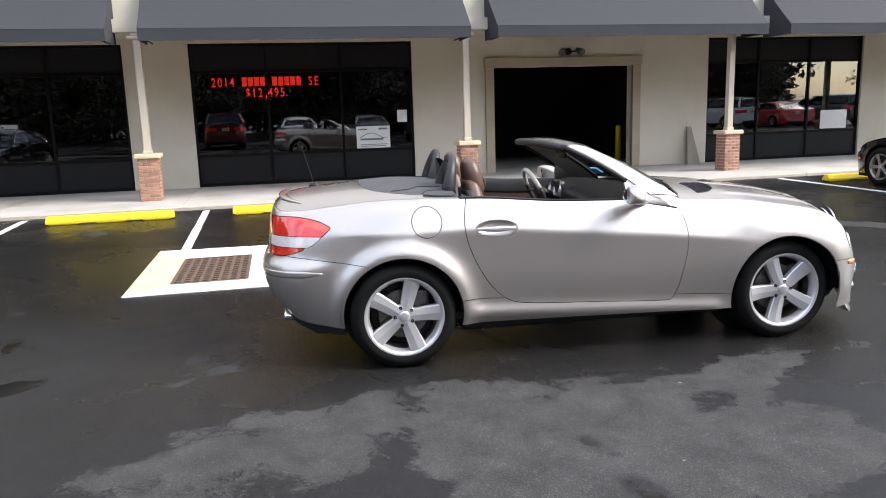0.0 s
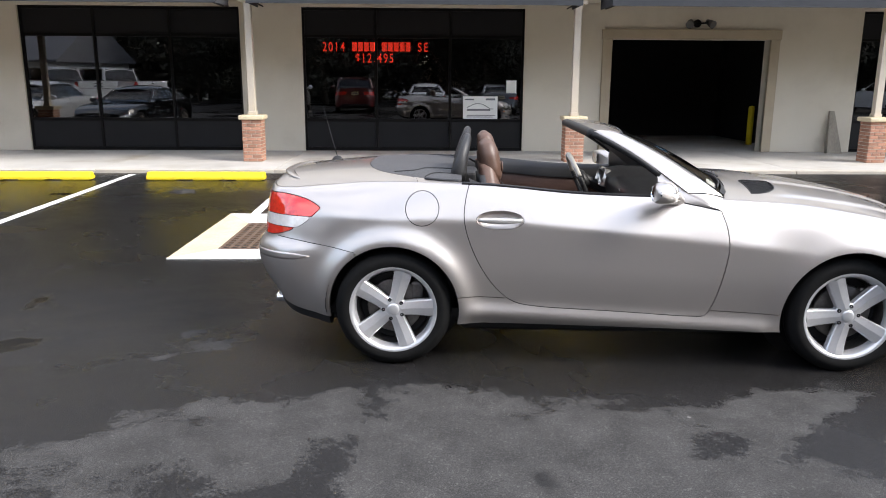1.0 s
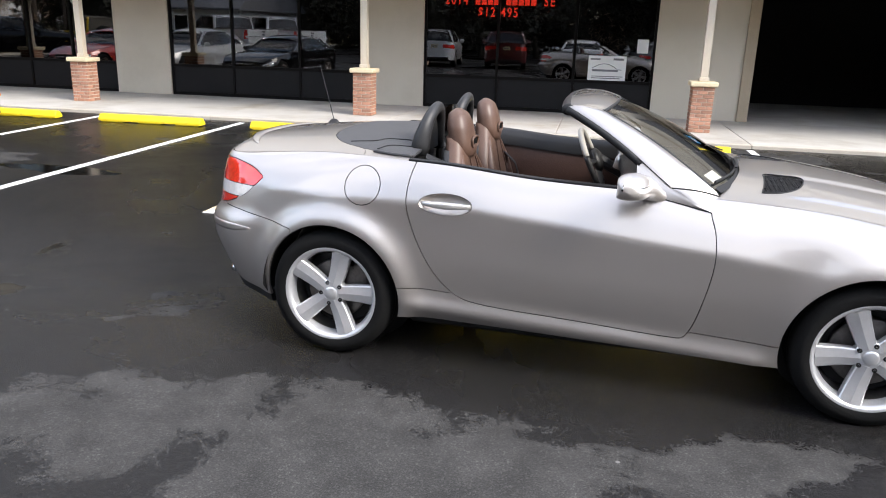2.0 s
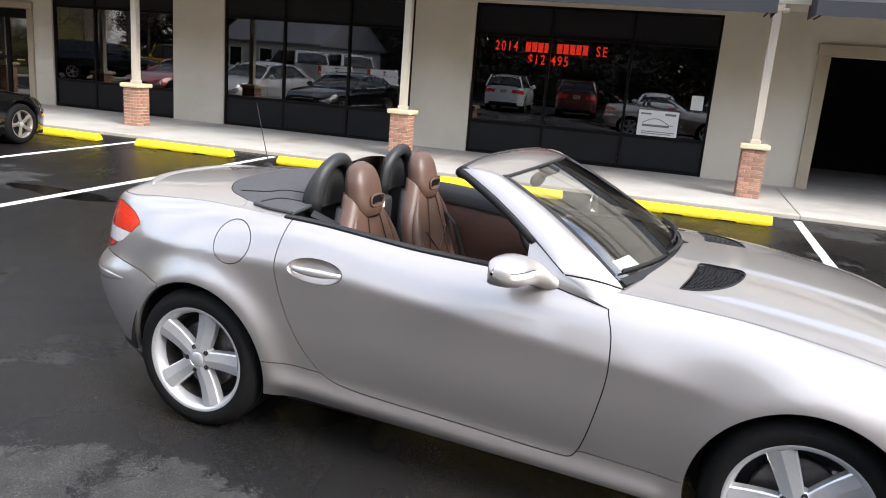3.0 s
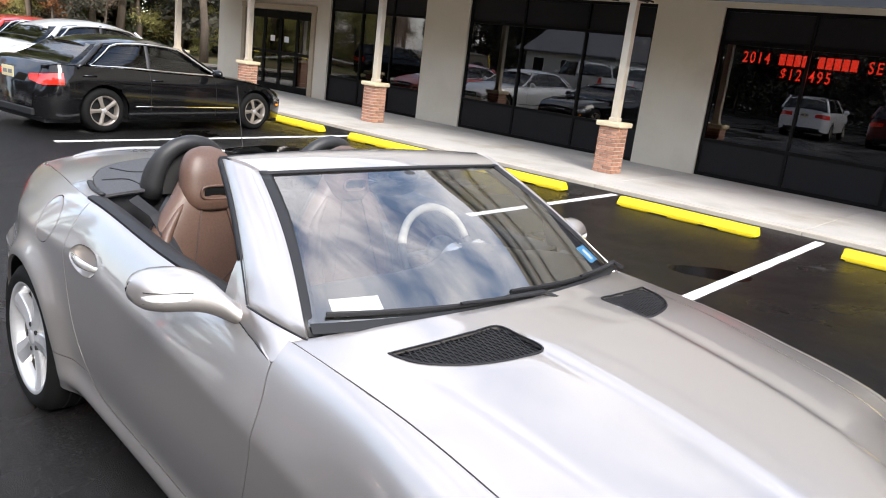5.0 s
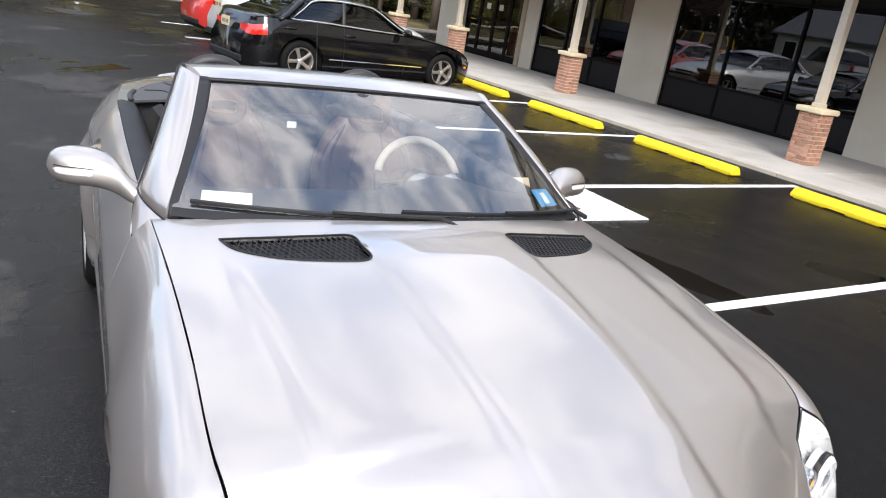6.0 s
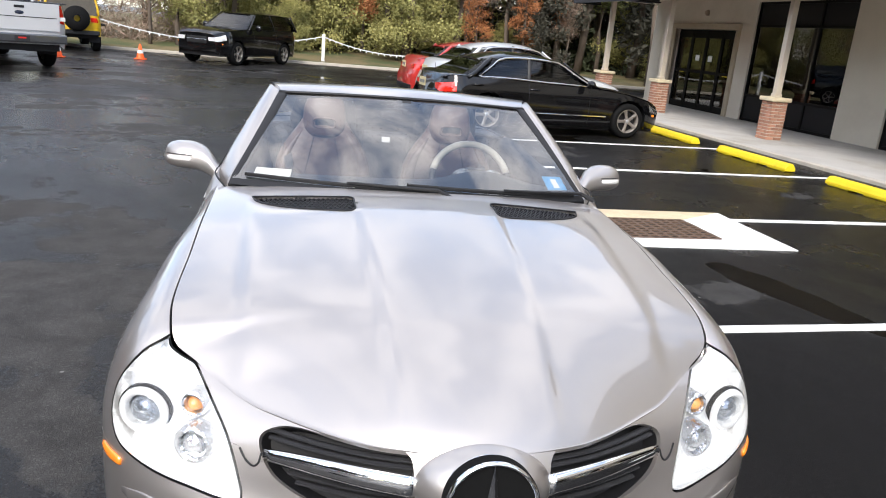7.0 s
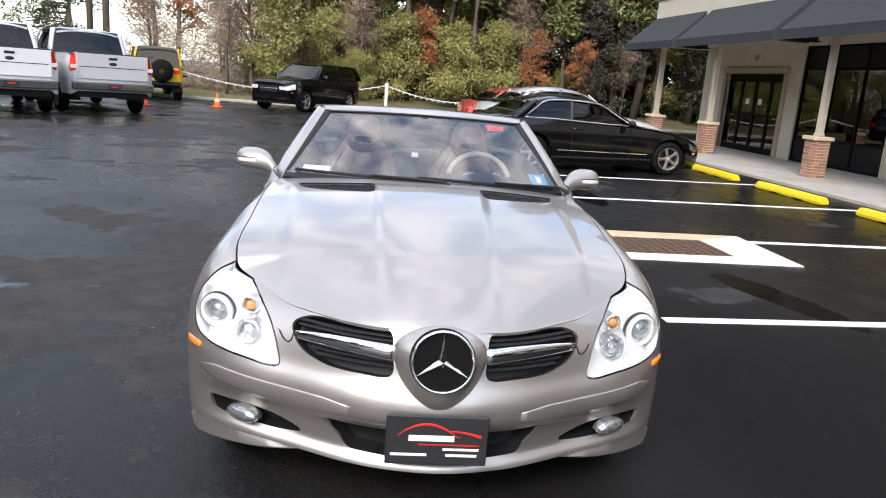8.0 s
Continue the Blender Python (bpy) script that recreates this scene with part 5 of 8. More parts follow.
def hood_z(x, y):
    ye = max(edge_y(x), 1e-4)
    w = min(abs(y) / ye, 1)
    z = edge_z(x) + (hood_c(x) - edge_z(x)) * (1 - w**2.3)
    fade = max(0, min(1, (x - 1.95) / 0.2)) * max(0, min(1, (NOSE_X - 0.005 - x) / 0.16))
    r1 = 0.250 - 0.065 * (x - 1.95) / 1.25  # ridges that run in towards the star
    r2 = 0.605 - 0.070 * (x - 1.95) / 1.15
    out = max(0, min(1, (ye - r2) / 0.10))
    z += fade * (0.0085 / (1 + math.exp(max(-40, min(40, (abs(y) - r1) / 0.008)))))
    z += fade * out * out * (3 - 2 * out) * (0.0085 / (1 + math.exp(max(-40, min(40, (abs(y) - r2) / 0.008)))))
    return z


VENT = [(1.932, 0.592), (1.958, 0.45), (1.972, 0.33), (1.982, 0.252), (2.06, 0.246), (2.142, 0.252), (2.140, 0.34), (2.094, 0.474), (2.010, 0.566)]
VENT = rounded(VENT, 60)


def sheet(name, rows, cols, place, cut=None, mats=None, gap=0.0022, lip=0.010):
    """A body sheet from a grid of places; cut gives signed distances whose inside is left out."""
    G = np.array([[place(u, v) for v in np.linspace(-1, 1, cols)] for u in np.linspace(0, 1, rows)])
    if cut is not None:
        for _ in range(3):
            f0 = cut(G[..., 0], G[..., 1])
            e = 1e-3
            fx, fy = (cut(G[..., 0] + e, G[..., 1]) - f0) / e, (cut(G[..., 0], G[..., 1] + e) - f0) / e
            g2 = fx**2 + fy**2 + 1e-9
            near = (abs(f0) < 0.010)
            near[0, :] = near[-1, :] = near[:, 0] = near[:, -1] = False
            G[..., 0] -= np.where(near, f0 * fx / g2, 0)
            G[..., 1] -= np.where(near, f0 * fy / g2, 0)
    C = (G[:-1, :-1] + G[1:, :-1] + G[1:, 1:] + G[:-1, 1:]) / 4
    keep = np.ones(C.shape[:2], bool) if cut is None else cut(C[..., 0], C[..., 1]) > 0
    return G, keep


def grid_panel(name, G, keep, mat, label="", gap=0.0022, lip=0.010, offset=0.0, shut=True, parent=None):
    bm = bmesh.new()
    vs = {}

    def vert(i, j):
        if (i, j) not in vs:
            vs[i, j] = bm.verts.new(G[i, j])
        return vs[i, j]

    for i, j in zip(*np.nonzero(keep)):
        bm.faces.new((vert(i, j), vert(i + 1, j), vert(i + 1, j + 1), vert(i, j + 1)))
    bmesh.ops.remove_doubles(bm, verts=bm.verts, dist=1e-5)
    bmesh.ops.dissolve_degenerate(bm, edges=bm.edges, dist=1e-5)
    finish_panel(bm, gap, lip, offset, shut, keep_centre=False)
    ob = part(name, bm, mat, parent or car, label, smooth=True)
    me = ob.data
    if len(me.polygons) and sum(p.normal.z * p.area for p in me.polygons) < 0:
        me.flip_normals()
    return ob


def hood_place(u, v):
    l0 = float(np.interp(1.765, _fwd, _elen))
    le = l0 + (_elen[-1] - l0) * u
    x_edge = float(np.interp(le, _elen, _E[:, 0]))
    q = (x_edge - 1.765) / (NOSE_X - 1.765)
    y = v * float(np.interp(le, _elen, _E[:, 1]))
    x = x_edge + (cowl_x(y) - 1.765) * (1 - q)
    x = min(x, NOSE_X)
    return (x, y, 0.0)


def vent_cut(x, y):
    return poly_sd(x, np.abs(y), VENT)


G, keep = sheet("bonnet", 120, 141, hood_place, vent_cut)
for i in range(G.shape[0]):
    for j in range(G.shape[1]):
        G[i, j, 2] = hood_z(G[i, j, 0], G[i, j, 1])
bonnet = grid_panel("bonnet", G, keep, M["silver"], "silver ribbed bonnet")
for sgn in (-1, 1):
    vent = thing("bonnet_vent", "", "")
    vent.parent = bonnet
    m2 = ~keep & ((G[:-1, :-1, 1] + G[1:, 1:, 1]) * sgn > 0)
    grid_panel("vent_floor", G, m2, M["rubber"], "black vent floor", offset=0.016, shut=False, parent=vent)
    bm = bmesh.new()
    ring = [(x, y * sgn, hood_z(x, y) + 0.001) for x, y in VENT]
    tube(bm, ring, 0.0032, 6, closed=True)
    part("vent_frame", bm, M["rubber"], vent, "black vent frame")
    for k in range(22):
        y0 = 0.248 + 0.0155 * k
        for sl in (-0.35, 0.35):
            seg = [(x, y0 + sl * (x - 2.04)) for x in np.linspace(1.91, 2.16, 24)]
            ins = [p for p in seg if poly_sd(np.array([p[0]]), np.array([p[1]]), VENT)[0] < -0.001]
            if len(ins) > 2:
                bm = bmesh.new()
                tube(bm, [(x, y * sgn, hood_z(x, y) - 0.005) for x, y in (ins[0], ins[len(ins) // 2], ins[-1])], 0.0022, 4)
                part("vent_bar", bm, M["rubber"], vent)

# short seam between the bonnet and the bumper, from the lamp to the grille
for sgn in (-1, 1):
    run = []
    for y, z in smooth_curve(np.array([(0.530, 0.590), (0.514, 0.571), (0.498, 0.563), (0.487, 0.570), (0.480, 0.592)]), 14):
        v = face_v((z - 0.462) / 0.205)
        line = skin(_len[HALF:], np.full(len(_len) - HALF, v))
        q = line[np.argmin(abs(line[:, 1] - y) + 9 * (line[:, 0] < 2.9))]
        run.append((q[0] + 0.0012, y * sgn, q[2]))
    bm = bmesh.new()
    tube(bm, run, 0.0026, 6)
    part("seam", bm, M["rubber"], bonnet, "dark panel seam")

# cowl
bm = bmesh.new()
rings = []
for y in np.linspace(-0.72, 0.72, 41):
    xc = cowl_x(y)
    rings.append([(1.50, y, 0.90), (1.66 - 0.12 * (y / 0.72) ** 2, y, 0.925), (xc - 0.10, y, 0.925), (xc + 0.012, y, min(hood_z(xc, y), hood_z(xc, 0)) - 0.018), (xc + 0.012, y, 0.86), (1.50, y, 0.86)])
loft(bm, rings)
auto(part("cowl", bm, M["plastic"], car, "black cowl below the windscreen"), 50)

# nose with the emblem
bm = bmesh.new()
bmesh.ops.create_uvsphere(bm, u_segments=48, v_segments=32, radius=1.0)
for v in bm.verts:
    x, y, z = v.co
    k = 0.60 if z > 0 else 1.34
    v.co = (3.181 + 0.100 * x * (1 + 0.62 * max(0, -z)), 0.156 * y * (1 - 0.18 * max(0, -z)), 0.590 + 0.150 * z * k)
part("nose", bm, M["silver"], car, "silver nose round the emblem", smooth=True)
em = thing("emblem", "", "")
em.parent = car
EM = Matrix.Translation((3.288, 0, 0.600)) @ Euler((0, radians(-10), 0)).to_matrix().to_4x4()
bm = bmesh.new()
lathe(bm, [(0.0, 0.0), (0.103, 0.0), (0.103, -0.03), (0.0, -0.03)], 48, "x", EM)
part("emblem_back", bm, M["emblem_black"], em, "black emblem background")
bm = bmesh.new()
lathe(bm, [(0.091, -0.02), (0.091, 0.006), (0.094, 0.010), (0.098, 0.010), (0.101, 0.006), (0.101, -0.04)], 56, "x", EM)
part("emblem_ring", bm, M["chrome"], em, "chrome ring", smooth=True)
bm = bmesh.new()
for k in range(3):
    a = radians(90 + 120 * k)
    c, s = math.cos(a), math.sin(a)
    tip, l, r = (0.006, 0.094), (0.0, 0.0), (0.0, 0.0)
    q = [EM @ Vector(p) for p in ((0.004, c * 0.094, s * 0.094), (0.002, c * 0.010 - s * 0.013, s * 0.010 + c * 0.013), (0.002, c * 0.010 + s * 0.013, s * 0.010 - c * 0.013), (0.018, 0, 0), (0.0, c * -0.014, s * -0.014))]
    v0, v1, v2, v3, v4 = (bm.verts.new(p) for p in q)
    bm.faces.new((v0, v3, v1)), bm.faces.new((v0, v2, v3)), bm.faces.new((v0, v1, v4, v2))
part("emblem_star", bm, M["chrome"], em, "three-pointed chrome badge")

# dealer plate
plate = thing("dealer_plate", "", "")
plate.parent = car
PX = 3.275
part("plate_board", boxed(PX, PX + 0.012, -0.162, 0.162, 0.246, 0.416, 0.004), M["plastic"], plate, "black dealer plate")
bm = bmesh.new()
tube(bm, [(PX + 0.013, -0.125 + 0.20 * t, 0.346 + 0.042 * math.sin(math.pi * min(1, t * 1.08)) ** 0.8) for t in np.linspace(0, 1, 20)], [0.001 + 0.004 * math.sin(math.pi * t) for t in np.linspace(0, 1, 20)], 6, (1.0, 0.5), up=(1, 0, 0))
part("red_swoosh", bm, M["red_print"], plate, "red swoosh")
bm = bmesh.new()
tube(bm, [(PX + 0.013, 0.04 + 0.10 * t, 0.366 - 0.018 * t * t) for t in np.linspace(0, 1, 8)], [0.002 + 0.004 * t for t in np.linspace(0, 1, 8)], 6, (1.0, 0.5), up=(1, 0, 0))
part("red_swoosh", bm, M["red_print"], plate, "red swoosh")
for a, b, z, h, mt in ((-0.09, 0.055, 0.330, 0.020, "paper"), (-0.06, 0.135, 0.316, 0.004, "red_print"), (0.02, 0.135, 0.299, 0.008, "paper"), (-0.145, -0.03, 0.278, 0.009, "paper"), (0.03, 0.13, 0.278, 0.009, "paper")):
    part("print_bar", boxed(PX + 0.0115, PX + 0.0135, a, b, z, z + h), M[mt], plate)

# deck: boot lid and the dark cover behind the seats
deck_c = curve1([TAIL_X, -0.7, -0.5, -0.2, 0.05, 0.3, 0.5], [0.948, 0.985, 1.012, 1.036, 1.043, 1.03, 1.01])


def deck_z(x, y):
    ye = max(edge_y(x), 1e-4)
    w = min(abs(y) / ye, 1)
    return edge_z(x) + (deck_c(x) - edge_z(x)) * (1 - w**2.6)


TON = rounded([(-0.20, -0.02), (-0.195, 0.20), (-0.15, 0.38), (-0.05, 0.52), (0.10, 0.61), (0.26, 0.655), (0.60, 0.66), (0.60, -0.02)], 60)
BOOT = rounded([(-1.0, -0.3), (-1.0, 1.3), (-0.3, 1.3), (0.05, 1.3), (0.09, 0.90), (0.115, 0.64), (-0.05, 0.52), (-0.15, 0.38), (-0.195, 0.2), (-0.20, -0.3)], 80)
def deck_place(u, v):
    le = float(np.interp(0.36, _fwd, _elen)) * u
    return (float(np.interp(le, _elen, _E[:, 0])), v * float(np.interp(le, _elen, _E[:, 1])), 0.0)


ton_cut = lambda x, y: poly_sd(x, np.abs(y), TON)
boot_cut = lambda x, y: poly_sd(x, np.abs(y), BOOT)
Gd, _k = sheet("deck", 90, 101, deck_place, lambda x, y: np.where(abs(ton_cut(x, y)) < abs(boot_cut(x, y)), ton_cut(x, y), boot_cut(x, y)))
for i in range(Gd.shape[0]):
    for j in range(Gd.shape[1]):
        Gd[i, j, 2] = deck_z(Gd[i, j, 0], Gd[i, j, 1])
Cd = (Gd[:-1, :-1] + Gd[1:, :-1] + Gd[1:, 1:] + Gd[:-1, 1:]) / 4
is_ton, is_boot = ton_cut(Cd[..., 0], Cd[..., 1]) < 0, boot_cut(Cd[..., 0], Cd[..., 1]) < 0
boot = grid_panel("boot_lid", Gd, is_boot & ~is_ton, M["silver"])
grid_panel("deck_side", Gd, ~is_boot & ~is_ton & (Cd[..., 1] > 0), M["silver"], gap=0.0)
grid_panel("deck_side", Gd, ~is_boot & ~is_ton & (Cd[..., 1] < 0), M["silver"], gap=0.0)
grid_panel("deck_cover", Gd, is_ton, M["tonneau"], "dark grey cover behind the seats")
# black copy of the deck, added below to darken its gaps
grid_panel("deck_underlay", Gd, np.ones(is_ton.shape, bool), M["rubber"], "black backing added below the deck's seams", offset=0.014, shut=False)
bm = bmesh.new()
lathe(bm, [(0.0, 0.028), (0.012, 0.026), (0.022, 0.012), (0.028, 0.0), (0.0, 0.0)], 20, "z", Matrix.Translation((-0.50, 0.40, deck_z(-0.50, 0.40))) @ Matrix.Diagonal((1.5, 0.8, 1, 1)))
aer = part("aerial", bm, M["rubber"], car, "black aerial on the boot lid", smooth=True)
bm = bmesh.new()
z0 = deck_z(-0.5, 0.40)
tube(bm, [(-0.50, 0.40, z0 + 0.02), (-0.59, 0.40, z0 + 0.36)], [0.003, 0.0016], 6)
part("aerial_rod", bm, M["rubber"], aer)

# seams of the folding cover
for sgn in (-1, 1):
    for a in ([(-0.02, 0.50), (0.10, 0.46), (0.14, 0.40), (0.30, 0.36)], [(0.16, 0.60), (0.20, 0.52), (0.32, 0.50)]):
        bm = bmesh.new()
        tube(bm, [(x, y * sgn, deck_z(x, y) + 0.0015) for x, y in smooth_curve(a, 14)], 0.003, 5)
        part("cover_seam", bm, M["rubber"], car)
    bm = bmesh.new()
    tube(bm, [(x, y * sgn, deck_z(x, y) + 0.004) for x, y in smooth_curve([(0.16, 0.645), (0.26, 0.668), (0.36, 0.672)], 10)], 0.012, 8, (1.0, 0.6))
    part("cover_hinge", bm, M["plastic"], car, "black hinge cover", smooth=True)
# raised lip along the tail of the boot lid
bm = bmesh.new()
tube(bm, [(TAIL_X + 0.045 + 0.13 * abs(w) ** 2.6, 0.46 * w, deck_z(TAIL_X + 0.045 + 0.13 * abs(w) ** 2.6, 0.46 * w) + 0.003) for w in np.linspace(-1, 1, 31)], [0.002 + 0.016 * (1 - abs(w) ** 6) for w in np.linspace(-1, 1, 31)], 10, (1.6, 0.45))
part("boot_lip", bm, M["silver"], boot, smooth=True)

def rrect(hw, ht, r=0.45, n=20):
    """A rounded-rectangle outline as (u, w) pairs."""
    out = []
    for k in range(n):
        a = 2 * math.pi * k / n + math.pi / n
        c, s = math.cos(a), math.sin(a)
        p = 2 * r
        out.append((hw * math.copysign(abs(c) ** p, c), ht * math.copysign(abs(s) ** p, s)))
    return out


# windscreen, pillars and header
def pil(t, k):
    """k = 0: the edge at the glass; 1: the edge at the door. t runs from the base to the header."""
    dn = max(0.0, -t)  # the foot dips below the wing
    f = Vector((1.735 - 0.515 * t, 0.700 - 0.158 * t - 0.012 * math.sin(math.pi * t), 0.938 + 0.307 * t + 0.020 * math.sin(math.pi * t)))
    r = Vector((1.545 - 0.475 * t, 0.750 - 0.168 * t - 0.008 * math.sin(math.pi * t), 0.950 + 0.308 * t + 0.022 * math.sin(math.pi * t)))
    return f.lerp(r, k) - Vector((0, 0.25 * dn, 0.30 * dn))


def head(w, k):
    """The header: w from -1 (right) to 1 (left), k from the glass's edge (0) to the rear edge (1)."""
    c = 1 - w * w
    return Vector((1.220 + 0.045 * c - (0.155 + 0.075 * c) * k, 0.540 * w + 0.042 * w * k, 1.245 + 0.014 * c + 0.018 * k + (0.008 + 0.010 * c) * math.sin(math.pi * k)))


frame_root = thing("windscreen_frame", "", "")
frame_root.parent = car
for sgn in (-1, 1):
    bm = bmesh.new()
    rings = []
    for t in np.linspace(-0.20, 1.0, 25):
        f, r = pil(t, 0), pil(t, 1)
        n = (r - f).normalized()
        out = Vector((0.35, 0.80, 0.45)).normalized()
        th = 0.028
        g = min(1, max(0, (t + 0.12) / 0.3))
        ring = [f, f.lerp(r, 0.25) + out * 0.014 * g, f.lerp(r, 0.55) + out * 0.020 * g, f.lerp(r, 0.85) + out * 0.012 * g, r, r - out * th, f - out * th]
        rings.append([(p.x, p.y * sgn, p.z) for p in ring])
    loft(bm, rings)
    auto(part("pillar", bm, M["silver"], frame_root, "silver windscreen pillar"), 60)
    bm = bmesh.new()
    tube(bm, [Vector((p.x - 0.008, (p.y - 0.004) * sgn, p.z - 0.014)) for p in (pil(t, 1) for t in np.linspace(0.27, 1.0, 14))], 0.013, 8, (1.0, 1.3))
    part("pillar_seal", bm, M["rubber"], frame_root, "black pillar seal", smooth=True)
    bm = bmesh.new()
    tube(bm, [Vector((p.x - 0.002, (p.y - 0.018) * sgn, p.z - 0.003)) for p in (pil(t, 0) for t in np.linspace(-0.02, 1.0, 14))], 0.016, 8, (1.5, 0.45))
    part("glass_seal", bm, M["rubber"], frame_root, "black glass seal", smooth=True)
    # the triangle before the side window, with the seams round it
    low, top = [], []
    for q in np.linspace(0, 1, 13):
        x, z = 1.40 + 0.318 * q, 0.926 - 0.060 * q
        line = skin(np.full(80, np.interp(x, _o[:, 0], _len)), np.linspace(0, 0.5, 80))
        p = line[np.argmin(abs(line[:, 2] - z))]
        low.append(Vector((x, p[1] + 0.003, z)))
    knee, tip = pil(0.0, 1) + Vector((-0.004, -0.005, 0.005)), pil(0.31, 1) + Vector((-0.006, -0.004, 0.0))
    for q in np.linspace(0, 1, 13):
        top.append(tip.lerp(knee, q / 0.5) if q < 0.5 else knee.lerp(low[-1], (q - 0.5) / 0.5) + Vector((0, 0.006 * math.sin(math.pi * (q - 0.5) / 0.5), 0)))
    bm = bmesh.new()
    rings = []
    for u, w in zip(low, top):
        ring = [u, u.lerp(w, 0.5) + Vector((0, 0.004, 0)), w, w - Vector((0, 0.022, 0)), u - Vector((0, 0.022, 0))]
        rings.append([(p.x, p.y * sgn, p.z) for p in ring])
    loft(bm, rings)
    auto(part("mirror_sail", bm, M["silver"], frame_root), 40)
    for run, r in ((low, 0.0020), (top[:7], 0.0026)):
        bm = bmesh.new()
        tube(bm, [(p.x, (p.y + (0.0005 if run is low else 0.007)) * sgn, p.z) for p in run], r, 6)
        part("seam", bm, M["rubber"], frame_root, "dark panel seam")
    # the wing's shoulder between that triangle and the foot of the pillar
    lift = Vector((0.35, 0.80, 0.45)).normalized()
    ankle = pil(0.0, 1) + lift * 0.005
    foot = [ankle.lerp(pil(-0.03, 0) + lift * 0.004, q) + lift * (0.024 * math.sin(math.pi * q)) for q in np.linspace(0, 1, 9)]
    side = [ankle.lerp(low[-1], q) + Vector((0, 0.006 * math.sin(math.pi * q), 0)) for q in np.linspace(0, 1, 9)]
    bm = bmesh.new()
    rings = []
    for u, w in zip(side, foot):
        run = [u.lerp(w, k) + lift * (0.010 * math.sin(math.pi * k) * (u - w).length / 0.12) for k in np.linspace(0, 1, 7)]
        rings.append([(p.x, p.y * sgn, p.z) for p in run])
    loft(bm, rings, False, False)
    bmesh.ops.remove_doubles(bm, verts=bm.verts, dist=1e-5)
    part("wing_shoulder", bm, M["silver"], car, smooth=True)
    bm = bmesh.new()
    tube(bm, [((p + lift * 0.001).x, (p + lift * 0.001).y * sgn, (p + lift * 0.001).z) for p in foot], 0.003, 6)
    part("seam", bm, M["rubber"], frame_root, "dark panel seam")
bm = bmesh.new()
rings = []
for w in np.linspace(-0.985, 0.985, 33):
    ring = [head(w, k) for k in (0, 0.15, 0.4, 0.7, 0.92, 1.0)] + [head(w, 1.0) - Vector((-0.01, 0, 0.03)), head(w, 0.1) - Vector((0.01, 0, 0.035))]
    rings.append(ring)
loft(bm, rings)
auto(part("header", bm, M["silver"], frame_root, "silver windscreen header"), 50)
bm = bmesh.new()
tube(bm, [head(w, 1.0) - Vector((-0.004, 0, 0.022)) for w in np.linspace(-0.99, 0.99, 25)], 0.026, 10, (1.25, 0.95))
part("header_seal", bm, M["rubber"], frame_root, "black header seal", smooth=True)
bm = bmesh.new()
tube(bm, [head(w, 0.0) + Vector((0.004, 0, -0.006)) for w in np.linspace(-1.0, 1.0, 25)], 0.010, 6, (1.0, 0.6))
part("glass_seal", bm, M["rubber"], frame_root, "black glass seal", smooth=True)


def glass_pt(w, t):
    b = Vector((1.875 - 0.140 * abs(w) ** 2.2, 0.686 * w, 0.940 + 0.010 * (1 - w * w)))
    h = head(w, 0.0) - Vector((0, 0, 0.006))
    p = b.lerp(h, t)
    n = Vector((0.5, 0, 0.87))
    return p + n * (0.026 * math.sin(math.pi * t) * (1 - 0.45 * w * w))


bm = bmesh.new()
NW, NT = 33, 15
for lay in (0.0, -0.005):
    vs = [[bm.verts.new(glass_pt(w, t) + Vector((0.5, 0, 0.87)) * lay) for t in np.linspace(0, 1, NT)] for w in np.linspace(-1, 1, NW)]
    for i in range(NW - 1):
        for j in range(NT - 1):
            bm.faces.new((vs[i][j], vs[i + 1][j], vs[i + 1][j + 1], vs[i][j + 1]))
    break
wsg = part("windscreen", bm, M["wind_glass"], frame_root, "clear curved windscreen", smooth=True)
wsg.visible_shadow = False
bm = bmesh.new()
rings = [[glass_pt(w, t) + Vector((0.004, 0, 0.006)) for t in (-0.03, 0.0, 0.022)] for w in np.linspace(-1, 1, 33)]
loft(bm, rings, False, False)
part("glass_border", bm, M["rubber"], frame_root, "black ceramic border")


def sticker(name, w0, w1, t0, t1, mat, label):
    bm = bmesh.new()
    vs = [[bm.verts.new(glass_pt(w0 + (w1 - w0) * a / 4, t0 + (t1 - t0) * b) + Vector((-0.003, 0, -0.004))) for b in (0, 1)] for a in range(5)]
    for a in range(4):
        bm.faces.new((vs[a][0], vs[a + 1][0], vs[a + 1][1], vs[a][1]))
    return part(name, bm, M[mat], frame_root, label)


